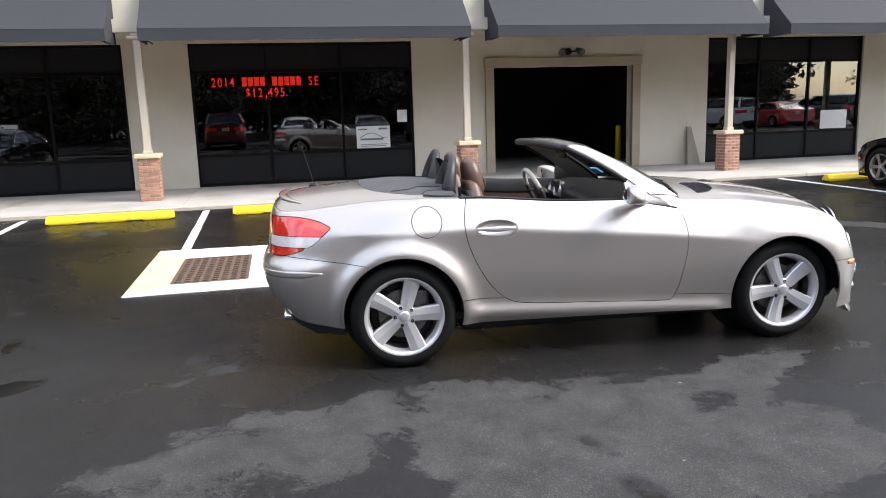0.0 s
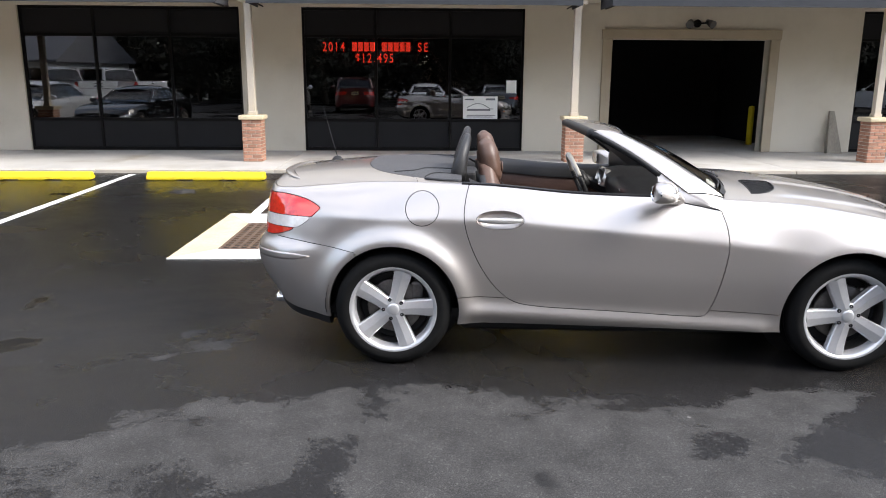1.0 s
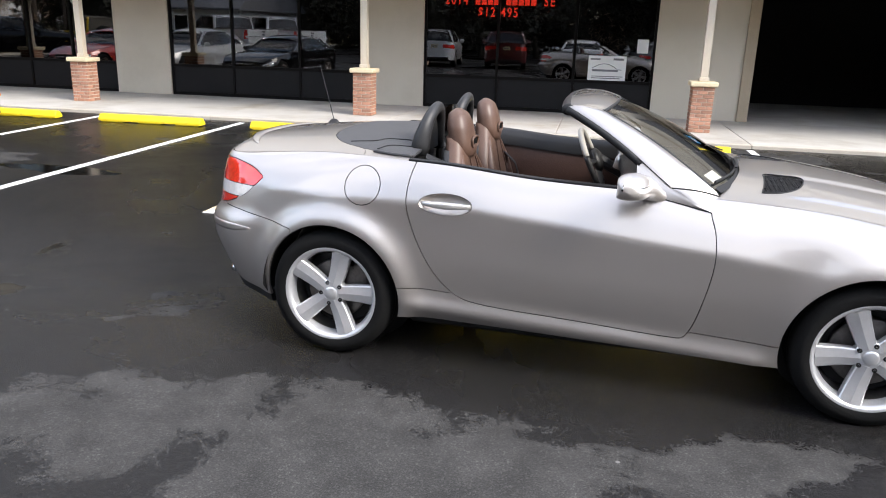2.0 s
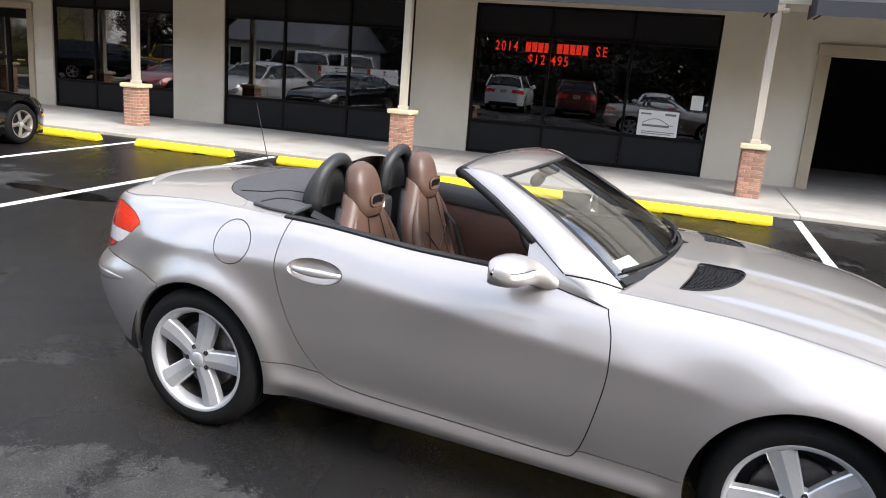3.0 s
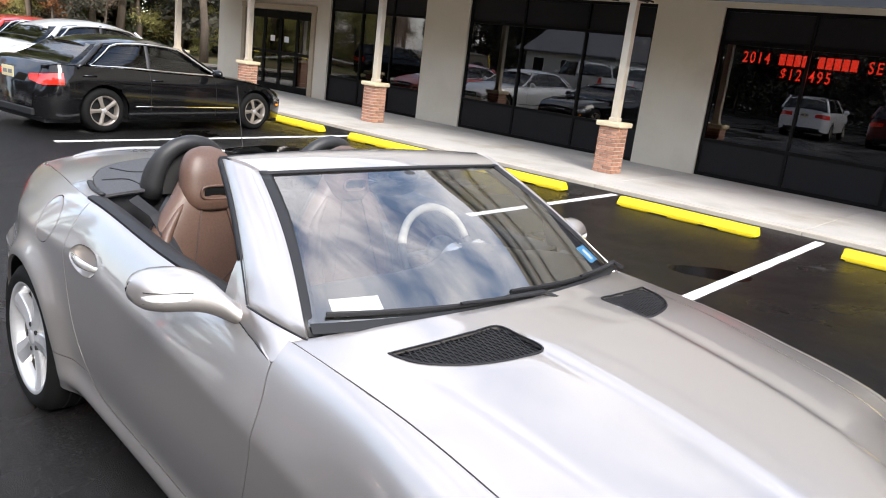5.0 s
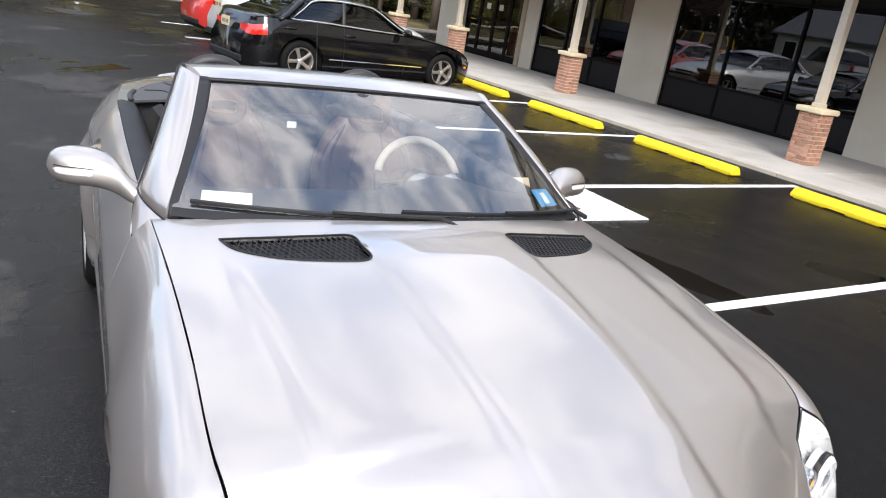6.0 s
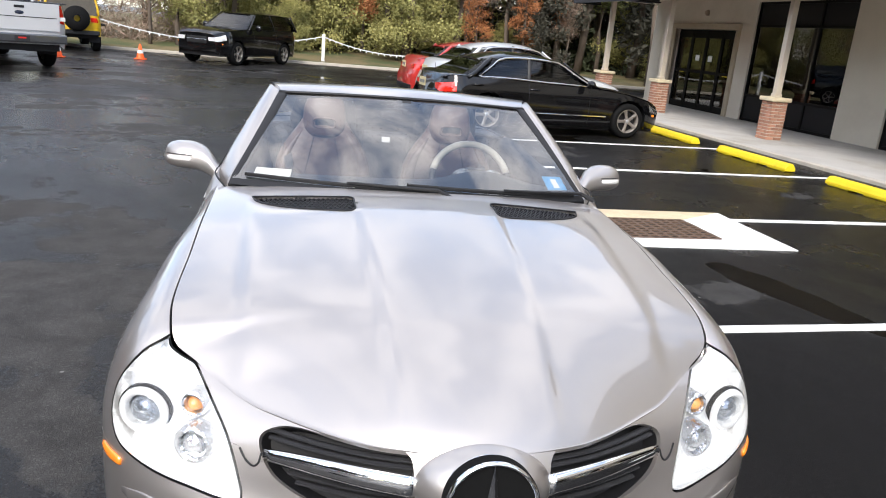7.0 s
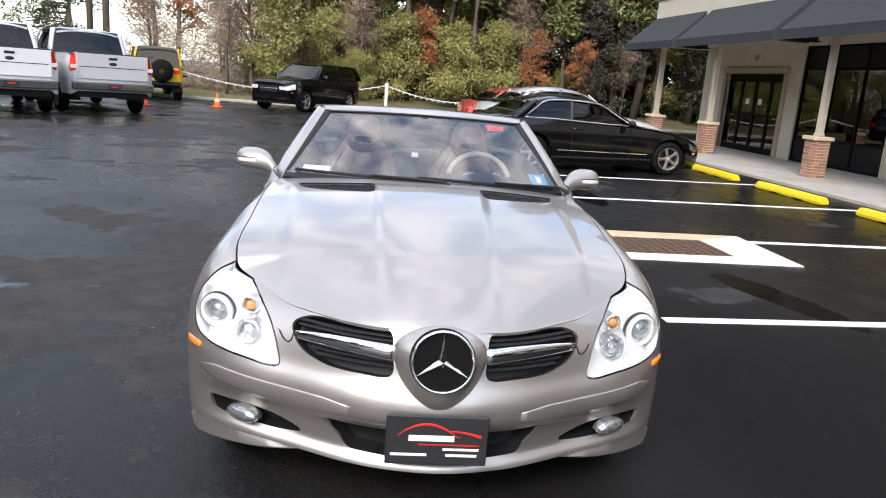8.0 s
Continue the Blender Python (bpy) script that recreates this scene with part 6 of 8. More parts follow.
sticker("window_card", -0.90, -0.70, 0.06, 0.155, "paper", "white card inside the screen")
sticker("inspection_sticker", 0.80, 0.935, 0.09, 0.215, "blue_sticker", "pale blue inspection sticker")
sticker("sticker_print", 0.85, 0.89, 0.11, 0.19, "paper", "white print on the sticker")
for y0, x0 in ((-0.30, 0.0), (0.30, 0.0)):
    wp = thing("wiper", "", "")
    wp.parent = car
    bm = bmesh.new()
    a = glass_pt(y0 / 0.686 + 0.62, 0.005)
    pts = [a + Vector((0.045, 0, 0.0))] + [glass_pt(y0 / 0.686 + 0.62 - 0.95 * t, 0.01 + 0.045 * t) + Vector((0.014, 0, 0.020)) for t in np.linspace(0.08, 0.6, 6)]
    tube(bm, pts, [0.013, 0.011, 0.010, 0.009, 0.008, 0.007, 0.006], 6, (1.0, 0.7))
    part("wiper_arm", bm, M["rubber"], wp)
    bm = bmesh.new()
    tube(bm, [glass_pt(max(-0.97, y0 / 0.686 + 0.50 - 1.00 * t), 0.015 + 0.045 * t) + Vector((0.005, 0, 0.009)) for t in np.linspace(0, 1, 12)], 0.006, 6, (0.8, 1.3))
    part("wiper_blade", bm, M["rubber"], wp)

# door mirrors
for sgn in (-1, 1):
    mr = thing("door_mirror", "", "")
    mr.parent = car
    bm = bmesh.new()
    ry = [0.715, 0.765, 0.800, 0.835, 0.880, 0.925, 0.960, 0.980, 0.988]
    fa, fb = curve1(ry, [0.046, 0.050, 0.060, 0.068, 0.072, 0.070, 0.058, 0.034, 0.006]), curve1(ry, [0.024, 0.036, 0.051, 0.057, 0.060, 0.058, 0.048, 0.029, 0.005])
    fx, fz = curve1(ry, [1.490, 1.462, 1.425, 1.402, 1.388, 1.380, 1.372, 1.366, 1.362]), curve1(ry, [0.904, 0.921, 0.949, 0.963, 0.969, 0.969, 0.968, 0.967, 0.967])
    rings = []
    for y in [0.715, 0.735, 0.75, 0.765, 0.782, 0.80, 0.817, 0.835, 0.857, 0.88, 0.905, 0.928, 0.948, 0.962, 0.973, 0.980, 0.985, 0.988]:
        ring = []
        for u, w in rrect(fa(y), fb(y), 0.40, 28):
            k = 1.0 if w > 0 else 0.85  # flatter below
            ring.append((fx(y) + max(u, -0.7 * fa(y)) - 0.10 * (y - 0.88) + (0.012 * (w / fb(y)) if u > 0 else 0) * -1, y * sgn, fz(y) + w * k))
        rings.append(ring)
    loft(bm, rings)
    part("mirror_shell", bm, M["silver"], mr, "silver mirror shell and arm", smooth=True)
    bm = bmesh.new()
    lathe(bm, [(0.0, 0.0), (0.95, 0.0), (1.0, 0.004)], 28, "x", Matrix.Translation((1.336, 0.888 * sgn, 0.969)) @ Matrix.Diagonal((-1, 0.058, 0.040, 1)))
    part("mirror_glass", bm, material("mirror_glass", (0.7, 0.72, 0.74), 0.02, metal=1.0, vary=0.0), mr, "mirror glass")
    bm = bmesh.new()
    tube(bm, [(fx(y) + fa(y) * 0.99 - 0.10 * (y - 0.88), y * sgn, fz(y) - 0.004) for y in np.linspace(0.868, 0.972, 12)], [0.006] + [0.011] * 9 + [0.009, 0.005], 8, (0.30, 1.0))
    part("mirror_indicator", bm, M["white_lens"], mr, "clear indicator strip", smooth=True)
    for dz in (-0.019, 0.012):
        bm = bmesh.new()
        tube(bm, [(fx(y) + fa(y) * 0.975 - 0.10 * (y - 0.88), y * sgn, fz(y) + dz) for y in np.linspace(0.862, 0.97, 12)], 0.0016, 5)
        part("seam", bm, M["plastic"], mr, "dark line round the indicator")

# cabin
part("cabin_floor", boxed(0.30, 1.62, -0.70, 0.70, 0.24, 0.29), M["plastic"], car, "black cabin floor")
part("rear_bulkhead", boxed(0.24, 0.32, -0.69, 0.69, 0.26, 0.985, 0.02, 2), M["plastic"], car, "black rear bulkhead")
bm = bmesh.new()
rings = []
for y in np.linspace(-0.69, 0.69, 47):
    hump = 0.055 * math.exp(-(((y - 0.345) / 0.17) ** 2))
    dx = 0.06 * math.exp(-(((y - 0.345) / 0.2) ** 2))
    rings.append([(1.72, y, 0.925), (1.55, y, 0.935 + hump * 0.5), (1.40, y, 0.918 + hump), (1.335 - dx, y, 0.895 + hump), (1.315 - dx * 0.6, y, 0.86 + hump * 0.3), (1.35, y, 0.74), (1.42, y, 0.60), (1.60, y, 0.45), (1.72, y, 0.45)])
loft(bm, rings)
auto(part("dashboard", bm, M["black_leather"], car, "black dashboard"), 60)
for y in (0.28, 0.41):
    bm = bmesh.new()
    lathe(bm, [(0.052, -0.05), (0.056, 0.0), (0.060, 0.0), (0.062, -0.06)], 28, "x", Matrix.Translation((1.275, y, 0.905)) @ Euler((0, radians(-18), radians(180))).to_matrix().to_4x4())
    part("dial_pod", bm, M["silver_trim"], car, "round instrument pod", smooth=True)
for y in (-0.60, 0.60, -0.09, 0.09):
    bm = bmesh.new()
    lathe(bm, [(0.0, 0.004), (0.036, 0.004), (0.042, 0.012), (0.048, 0.006), (0.05, -0.02)], 24, "x", Matrix.Translation((1.33, y, 0.83)) @ Euler((0, 0, radians(180))).to_matrix().to_4x4())
    part("air_vent", bm, M["silver_trim"], car, "round silver air vent", smooth=True)
part("centre_console", boxed(0.36, 1.45, -0.105, 0.105, 0.28, 0.56, 0.03, 3), M["plastic"], car, "black centre console")
part("console_face", boxed(1.30, 1.36, -0.10, 0.10, 0.52, 0.80, 0.02, 2), M["silver_trim"], car, "silver console face")
bm = bmesh.new()
lathe(bm, [(0.0, 0.14), (0.022, 0.13), (0.026, 0.10), (0.014, 0.06), (0.02, 0.0)], 16, "z", Matrix.Translation((1.0, 0, 0.55)))
part("gear_lever", bm, M["black_leather"], car, smooth=True)
# steering wheel
sw = thing("steering_wheel", "", "")
sw.parent = car
SW = Matrix.Translation((1.135, 0.345, 0.875)) @ Euler((0, radians(-24), 0)).to_matrix().to_4x4()
ring_pt = lambda a, r=0.182: SW @ Vector((0, r * math.cos(a), r * math.sin(a)))
# the dark rim's highlight is painted as a pale upper arc
bm = bmesh.new()
tube(bm, [ring_pt(a) for a in np.linspace(radians(15), radians(165), 24)], 0.0165, 10, up=(1, 0, 0))
part("rim_top", bm, M["rim_highlight"], sw, "upper rim with its highlight painted pale", smooth=True)
bm = bmesh.new()
tube(bm, [ring_pt(a) for a in np.linspace(radians(165), radians(375), 30)], 0.0165, 10, up=(1, 0, 0))
part("rim_lower", bm, M["black_leather"], sw, smooth=True)
bm = bmesh.new()
bmesh.ops.create_uvsphere(bm, u_segments=24, v_segments=14, radius=1.0)
bm.transform(SW @ Matrix.Translation((0.03, 0, -0.01)) @ Matrix.Diagonal((0.035, 0.085, 0.07, 1)))
part("hub", bm, M["black_leather"], sw, smooth=True)
for a in (0, 180, 270):
    bm = bmesh.new()
    tube(bm, [SW @ Vector((0.02, 0.06 * math.cos(radians(a)), 0.06 * math.sin(radians(a)))), ring_pt(radians(a), 0.178)], [0.022, 0.014], 8, (0.5, 1.0), up=(1, 0, 0))
    part("spoke", bm, M["silver_trim" if a == 270 else "black_leather"], sw)
bm = bmesh.new()
tube(bm, [SW @ Vector((0.03, 0, 0)), (1.42, 0.345, 0.76)], 0.035, 10)
part("column", bm, M["plastic"], sw)
# rear-view mirror on the screen
bm = bmesh.new()
bmesh.ops.create_uvsphere(bm, u_segments=24, v_segments=12, radius=1.0)
bm.transform(Matrix.Translation((1.225, 0.0, 1.175)) @ Matrix.Diagonal((0.022, 0.115, 0.032, 1)))
rv = part("inner_mirror", bm, M["plastic"], car, "black inner mirror", smooth=True)
bm = bmesh.new()
tube(bm, [(1.235, 0, 1.19), (1.285, 0, 1.225)], [0.014, 0.022], 8)
part("mirror_stalk", bm, M["plastic"], rv)
bm = bmesh.new()
bmesh.ops.create_uvsphere(bm, u_segments=20, v_segments=10, radius=1.0)
bm.transform(Matrix.Translation((1.27, 0.0, 1.225)) @ Matrix.Diagonal((0.05, 0.06, 0.022, 1)))
part("sensor_pod", bm, M["plastic"], car, "black sensor pod", smooth=True)


def seat(y0):
    root = thing("seat", "", "")
    root.parent = car

    def lean(z):
        return 0.60 - 0.30 * (z - 0.50) * 0.62

    # backrest: wide shoulders narrowing into the integral head restraint
    bm = bmesh.new()
    rings = []
    wid = curve1([0.36, 0.50, 0.66, 0.78, 0.87, 0.94, 1.00, 1.06], [0.215, 0.240, 0.254, 0.250, 0.226, 0.185, 0.142, 0.105])
    thick = curve1([0.36, 0.6, 0.9, 1.06], [0.085, 0.075, 0.062, 0.05])
    for z in np.linspace(0.36, 1.06, 26):
        rings.append([(lean(z) + w, y0 + u, z) for u, w in rrect(wid(z), thick(z), 0.36, 28)])
    loft(bm, rings)
    part("backrest", bm, M["leather"], root, "brown leather backrest", smooth=True)
    # head restraint
    bm = bmesh.new()
    rings = []
    hw = curve1([0.965, 0.99, 1.04, 1.10, 1.15, 1.183, 1.198], [0.078, 0.100, 0.112, 0.108, 0.092, 0.064, 0.026])
    ht = curve1([0.965, 1.01, 1.10, 1.17, 1.198], [0.050, 0.064, 0.062, 0.048, 0.012])
    for z in np.linspace(0.965, 1.198, 24):
        rings.append([(lean(z) + 0.022 + w, y0 + u, z) for u, w in rrect(hw(z), ht(z), 0.40, 28)])
    loft(bm, rings)
    hr = part("head_restraint", bm, M["leather"], root, "brown leather head restraint", smooth=True)
    bm = bmesh.new()
    xf = lean(1.035) + 0.022 + 0.063
    # no hole is cut: a flat black bar stands for the slot's shade
    tube(bm, [(xf, y0 - 0.047 + 0.094 * t, 1.036) for t in np.linspace(0, 1, 10)], [0.012, 0.017, 0.019, 0.019, 0.019, 0.019, 0.019, 0.019, 0.017, 0.012], 10, (0.16, 1.0), up=(0, 0, 1))
    part("restraint_slot", bm, M["emblem_black"], hr, "black bar for the slot's shade")
    bm = bmesh.new()
    tube(bm, [(xf + 0.002, y0 + 0.060 * math.copysign(abs(math.cos(a)) ** 0.6, math.cos(a)), 1.036 + 0.026 * math.copysign(abs(math.sin(a)) ** 0.6, math.sin(a))) for a in np.linspace(0, 2 * math.pi, 28, endpoint=False)], 0.0055, 8, up=(1, 0, 0), closed=True)
    part("slot_rim", bm, M["leather"], hr, smooth=True)
    # side bolsters and seams
    for s in (-1, 1):
        bm = bmesh.new()
        pts, rr = [], []
        for z in np.linspace(0.40, 0.985, 18):
            pts.append((lean(z) + thick(z) * 0.62, y0 + s * (wid(z) - 0.040), z))
            rr.append(0.050 * (1 - 0.80 * max(0, (z - 0.62) / 0.365) ** 1.1))
        tube(bm, pts, rr, 12, (0.9, 1.0), up=(1, 0, 0))
        part("bolster", bm, M["leather"], root, "brown leather side bolster", smooth=True)
        bm = bmesh.new()
        tube(bm, [(lean(z) + thick(z) + 0.004, y0 + s * (0.045 + 0.11 * ((1.0 - z) / 0.5)), z) for z in np.linspace(0.62, 0.985, 14)], 0.003, 5)
        part("seam", bm, M["leather_dark"], root)
        bm = bmesh.new()
        tube(bm, [(lean(z) + thick(z) + 0.004, y0 + s * 0.135 * (1 - (0.80 - z) / 0.12), z) for z in np.linspace(0.68, 0.80, 8)], 0.003, 5)
        part("seam", bm, M["leather_dark"], root)
    # cushion
    bm = bmesh.new()
    rings = []
    for x in np.linspace(0.62, 1.13, 14):
        t = (x - 0.62) / 0.51
        rings.append([(x, y0 + u, 0.46 + 0.03 * t + w - (0.04 if t > 0.96 else 0)) for u, w in rrect(0.235 - 0.02 * t, 0.075 * (0.5 if t > 0.96 else 1), 0.38, 24)])
    loft(bm, rings)
    part("cushion", bm, M["leather"], root, "brown leather cushion", smooth=True)
    part("seat_base", boxed(0.62, 1.08, y0 - 0.2, y0 + 0.2, 0.28, 0.40, 0.02), M["plastic"], root)
    # black shell behind
    bm = bmesh.new()
    rings = []
    for z in np.linspace(0.38, 1.0, 16):
        rings.append([(lean(z) - 0.03 + w, y0 + u, z) for u, w in rrect(wid(z) * 0.97 + 0.004, thick(z) * 0.75, 0.36, 24)])
    loft(bm, rings)
    part("seat_shell", bm, M["black_leather"], root, "black seat back", smooth=True)
    return root


for y0 in (-0.335, 0.335):
    seat(y0)
    sg = 1 if y0 > 0 else -1
    # roll hoop
    bm = bmesh.new()
    pts = []
    for a in np.linspace(0, math.pi, 22):
        pts.append((0.385 - 0.05 * (1 - math.sin(a)), y0 + 0.145 * math.cos(a), 0.975 + 0.222 * math.sin(a) ** 0.75))
    tube(bm, pts, [0.025 + 0.015 * (1 - math.sin(a)) for a in np.linspace(0, math.pi, 22)], 12, (1.0, 1.2), up=(0, 0, 1))
    hoop = part("roll_hoop", bm, M["black_leather"], car, "black padded roll hoop", smooth=True)
    bm = bmesh.new()
    inner = [(0.355, y0 + 0.12 * math.cos(a), 0.985 + 0.19 * math.sin(a) ** 0.75) for a in np.linspace(0, math.pi, 16)]
    loft(bm, [[(x - 0.006, y, z) for x, y, z in inner], [(x + 0.006, y, z) for x, y, z in inner]])
    part("hoop_infill", bm, M["mesh_net"], hoop, "black infill")
    # seat belt
    bm = bmesh.new()
    tube(bm, [(0.40, y0 + sg * 0.24, 0.985), (0.50, y0 + sg * 0.20, 0.94), (0.66, y0 + sg * 0.17, 0.80), (0.72, y0 + sg * 0.205, 0.60), (0.74, y0 + sg * 0.24, 0.46)], 0.024, 6, (1.0, 0.12), up=(1, 0, 0.3))
    belt = part("seat_belt", bm, M["rubber"], car, "black seat belt")
    part("buckle", boxed(0.735, 0.75, y0 + sg * 0.24 - 0.016, y0 + sg * 0.24 + 0.016, 0.50, 0.56, 0.004), M["silver_trim"], belt, "metal buckle tongue")
# wind screen between the hoops
bm = bmesh.new()
out = [(0.36, y, 0.985 + 0.195 * math.cos(y / 0.20 * 0.42)) for y in np.linspace(-0.18, 0.18, 12)]
loft(bm, [[(x - 0.003, y, 0.975) for x, y, z in out] + [(x - 0.003, y, z) for x, y, z in out[::-1]], [(x + 0.003, y, 0.975) for x, y, z in out] + [(x + 0.003, y, z) for x, y, z in out[::-1]]])
part("wind_deflector", bm, M["car_glass"], car, "smoked wind deflector between the hoops").visible_shadow = False
part("rear_box", boxed(0.33, 0.45, -0.13, 0.13, 0.55, 0.985, 0.025, 3), M["plastic"], car, "black box between the seats")
part("box_label", boxed(0.451, 0.4535, -0.022, 0.022, 0.935, 0.965, 0.001), M["paper"], car, "white label")

# underside and exhaust
part("underbody", boxed(0.36, 2.04, -0.70, 0.70, 0.165, 0.26, 0.02), M["rubber"], car, "black underbody")
part("underbody", boxed(-0.55, 3.0, -0.50, 0.50, 0.150, 0.27, 0.02), M["rubber"], car, "black underbody")
for sgn in (-1, 1):
    bm = bmesh.new()
    d = Matrix.Translation((-0.665, 0.50 * sgn, 0.288)) @ Matrix.Diagonal((1, 1.5, 0.9, 1))
    lathe(bm, [(0.026, -0.04), (0.033, -0.045), (0.035, -0.03), (0.034, 0.14), (0.028, 0.14), (0.026, -0.03)], 24, "x", d)
    part("exhaust_tip", bm, M["chrome"], car, "chrome exhaust tip", smooth=True)


# wheels
def road_wheel(cx, y_face, sgn, spin, w):
    root = thing("wheel", "", "")
    root.parent = car
    root.matrix_basis = pose(cx, y_face * sgn, WR, 0, 0, 0 if sgn > 0 else 180) @ pose(0, 0, 0, 0, spin, 0)
    R, r = WR, 0.232
    bm = bmesh.new()
    lathe(bm, [(r - 0.012, -w), (r + 0.002, -w - 0.004), (R - 0.045, -w - 0.006), (R - 0.012, -w + 0.012), (R, -w + 0.035), (R, -0.04), (R - 0.010, -0.014), (R - 0.035, 0.006), (r + 0.035, 0.010), (r + 0.006, 0.004), (r - 0.010, -0.006)], 72, "y")
    tyre = part("tyre", bm, M["tyre"], root, "black tyre", smooth=True)
    for yy in (-w * 0.30, -w * 0.5, -w * 0.70):
        bm = bmesh.new()
        lathe(bm, [(R + 0.0008, yy - 0.004), (R + 0.0012, yy - 0.002), (R + 0.0012, yy + 0.002), (R + 0.0008, yy + 0.004)], 72, "y")
        part("tread_groove", bm, M["rubber"], tyre, smooth=True)
    bm = bmesh.new()
    lathe(bm, [(r - 0.030, -0.05), (r - 0.020, -0.018), (r - 0.012, -0.003), (r + 0.002, 0.004), (r + 0.010, 0.002), (r + 0.012, -0.008), (r - 0.004, -0.02)], 72, "y")
    part("rim", bm, M["alloy"], root, "silver alloy rim", smooth=True)
    # the alloy barrel's shade is put into its colour, as darker steel
    bm = bmesh.new()
    lathe(bm, [(r - 0.014, -w), (r - 0.035, -w * 0.7), (r - 0.033, -0.045)], 64, "y")
    part("rim_barrel", bm, M["disc"], root, "inner barrel with its shade painted in", smooth=True)
    for k in range(5):
        a = radians(90 + 72 * k)
        bm = bmesh.new()
        rings = []
        for t in np.linspace(0, 1, 9):
            rad = 0.040 + (r - 0.056) * t
            hw = 0.036 + 0.014 * t
            y1 = -0.014 - 0.006 * math.sin(math.pi * t) + 0.008 * t**2
            rings.append([(-hw, y1 - 0.036, rad), (-hw * 0.97, y1 - 0.008, rad), (-hw * 0.86, y1 - 0.003, rad), (0.0, y1 + 0.004, rad), (hw * 0.86, y1 - 0.003, rad), (hw * 0.97, y1 - 0.008, rad), (hw, y1 - 0.036, rad)])
        loft(bm, rings)
        bm.transform(Euler((0, a - math.pi / 2, 0)).to_matrix().to_4x4())
        auto(part("spoke", bm, M["alloy"], root, "broad silver spoke"), 9)
    bm = bmesh.new()
    lathe(bm, [(0.0, -0.012), (0.036, -0.012), (0.042, -0.014), (0.062, -0.017), (0.070, -0.024), (0.072, -0.055)], 40, "y")
    hub = part("hub", bm, M["alloy"], root)
    auto(hub, 40)
    bm = bmesh.new()
    lathe(bm, [(0.0, -0.005), (0.022, -0.006), (0.030, -0.010), (0.034, -0.013)], 28, "y")
    part("hub_cap", bm, M["alloy"], hub, "round centre cap", smooth=True)
    for k in range(5):
        a = radians(54 + 72 * k)
        bm = bmesh.new()
        lathe(bm, [(0.0, -0.016), (0.004, -0.016), (0.006, -0.011), (0.010, -0.012), (0.011, -0.016), (0.011, -0.03)], 8, "y", Matrix.Translation((0.055 * math.cos(a), 0, 0.055 * math.sin(a))))
        part("wheel_bolt", bm, M["rubber"], hub, "dark wheel bolt")
    bm = bmesh.new()
    lathe(bm, [(0.0, -0.085), (0.145, -0.085), (0.15, -0.09), (0.15, -0.115), (0.0, -0.115)], 48, "y")
    part("brake_disc", bm, M["disc"], root, "steel brake disc")
    bm = bmesh.new()
    lathe(bm, [(0.0, -0.12), (0.19, -0.12), (0.19, -w), (0.0, -w)], 32, "y")
    part("wheel_back", bm, M["rubber"], root)
    return root


for cx in (0.0, WB):
    for sgn in (-1, 1):
        road_wheel(cx, 0.833 if cx == 0 else 0.835, sgn, -15 if cx == 0 else 23, 0.235 if cx == 0 else 0.215)
        bm = bmesh.new()
        box(bm, cx + 0.08, cx + 0.16, 0.67 * sgn, 0.75 * sgn, WR - 0.02, WR + 0.14, 0.02, 2)
        part("brake_caliper", bm, M["disc"], car, "grey brake caliper")

# ---------------------------------------------------------------- other vehicles
def paint(name, c, metal=0.3, rough=0.3):
    return material(name, c, rough, metal=metal, vary=0.03, scale=2, fine=400, coat=1.0, rough_vary=0.05)


M.update({
    "p_black": material("black_car_paint", (0.004, 0.004, 0.0045), 0.12, vary=0.03, scale=2, fine=400, coat=0.25, spec=0.4, rough_vary=0.05),
    "p_white": paint("white_car_paint", (0.72, 0.73, 0.74), 0.0),
    "p_silver": paint("light_silver_car_paint", (0.62, 0.63, 0.64), 0.25),
    "p_red": paint("red_car_paint", (0.42, 0.025, 0.02), 0.1),
    "p_maroon": paint("dark_red_car_paint", (0.09, 0.010, 0.010), 0.2),
    "p_grey": paint("dark_grey_car_paint", (0.09, 0.095, 0.10), 0.5),
    "p_blue": paint("dark_blue_car_paint", (0.02, 0.03, 0.06), 0.3),
    "alloy_dark": material("bronze_grey_alloy", (0.33, 0.295, 0.26), 0.35, metal=0.6, vary=0.08),
    "p_yellow": paint("yellow_car_paint", (0.75, 0.47, 0.02), 0.0),
    "soft_top": material("khaki_soft_top", (0.09, 0.08, 0.065), 0.9, vary=0.15),
    "plate_tan": material("pale_plate", (0.55, 0.48, 0.28), 0.5, vary=0.1),
})

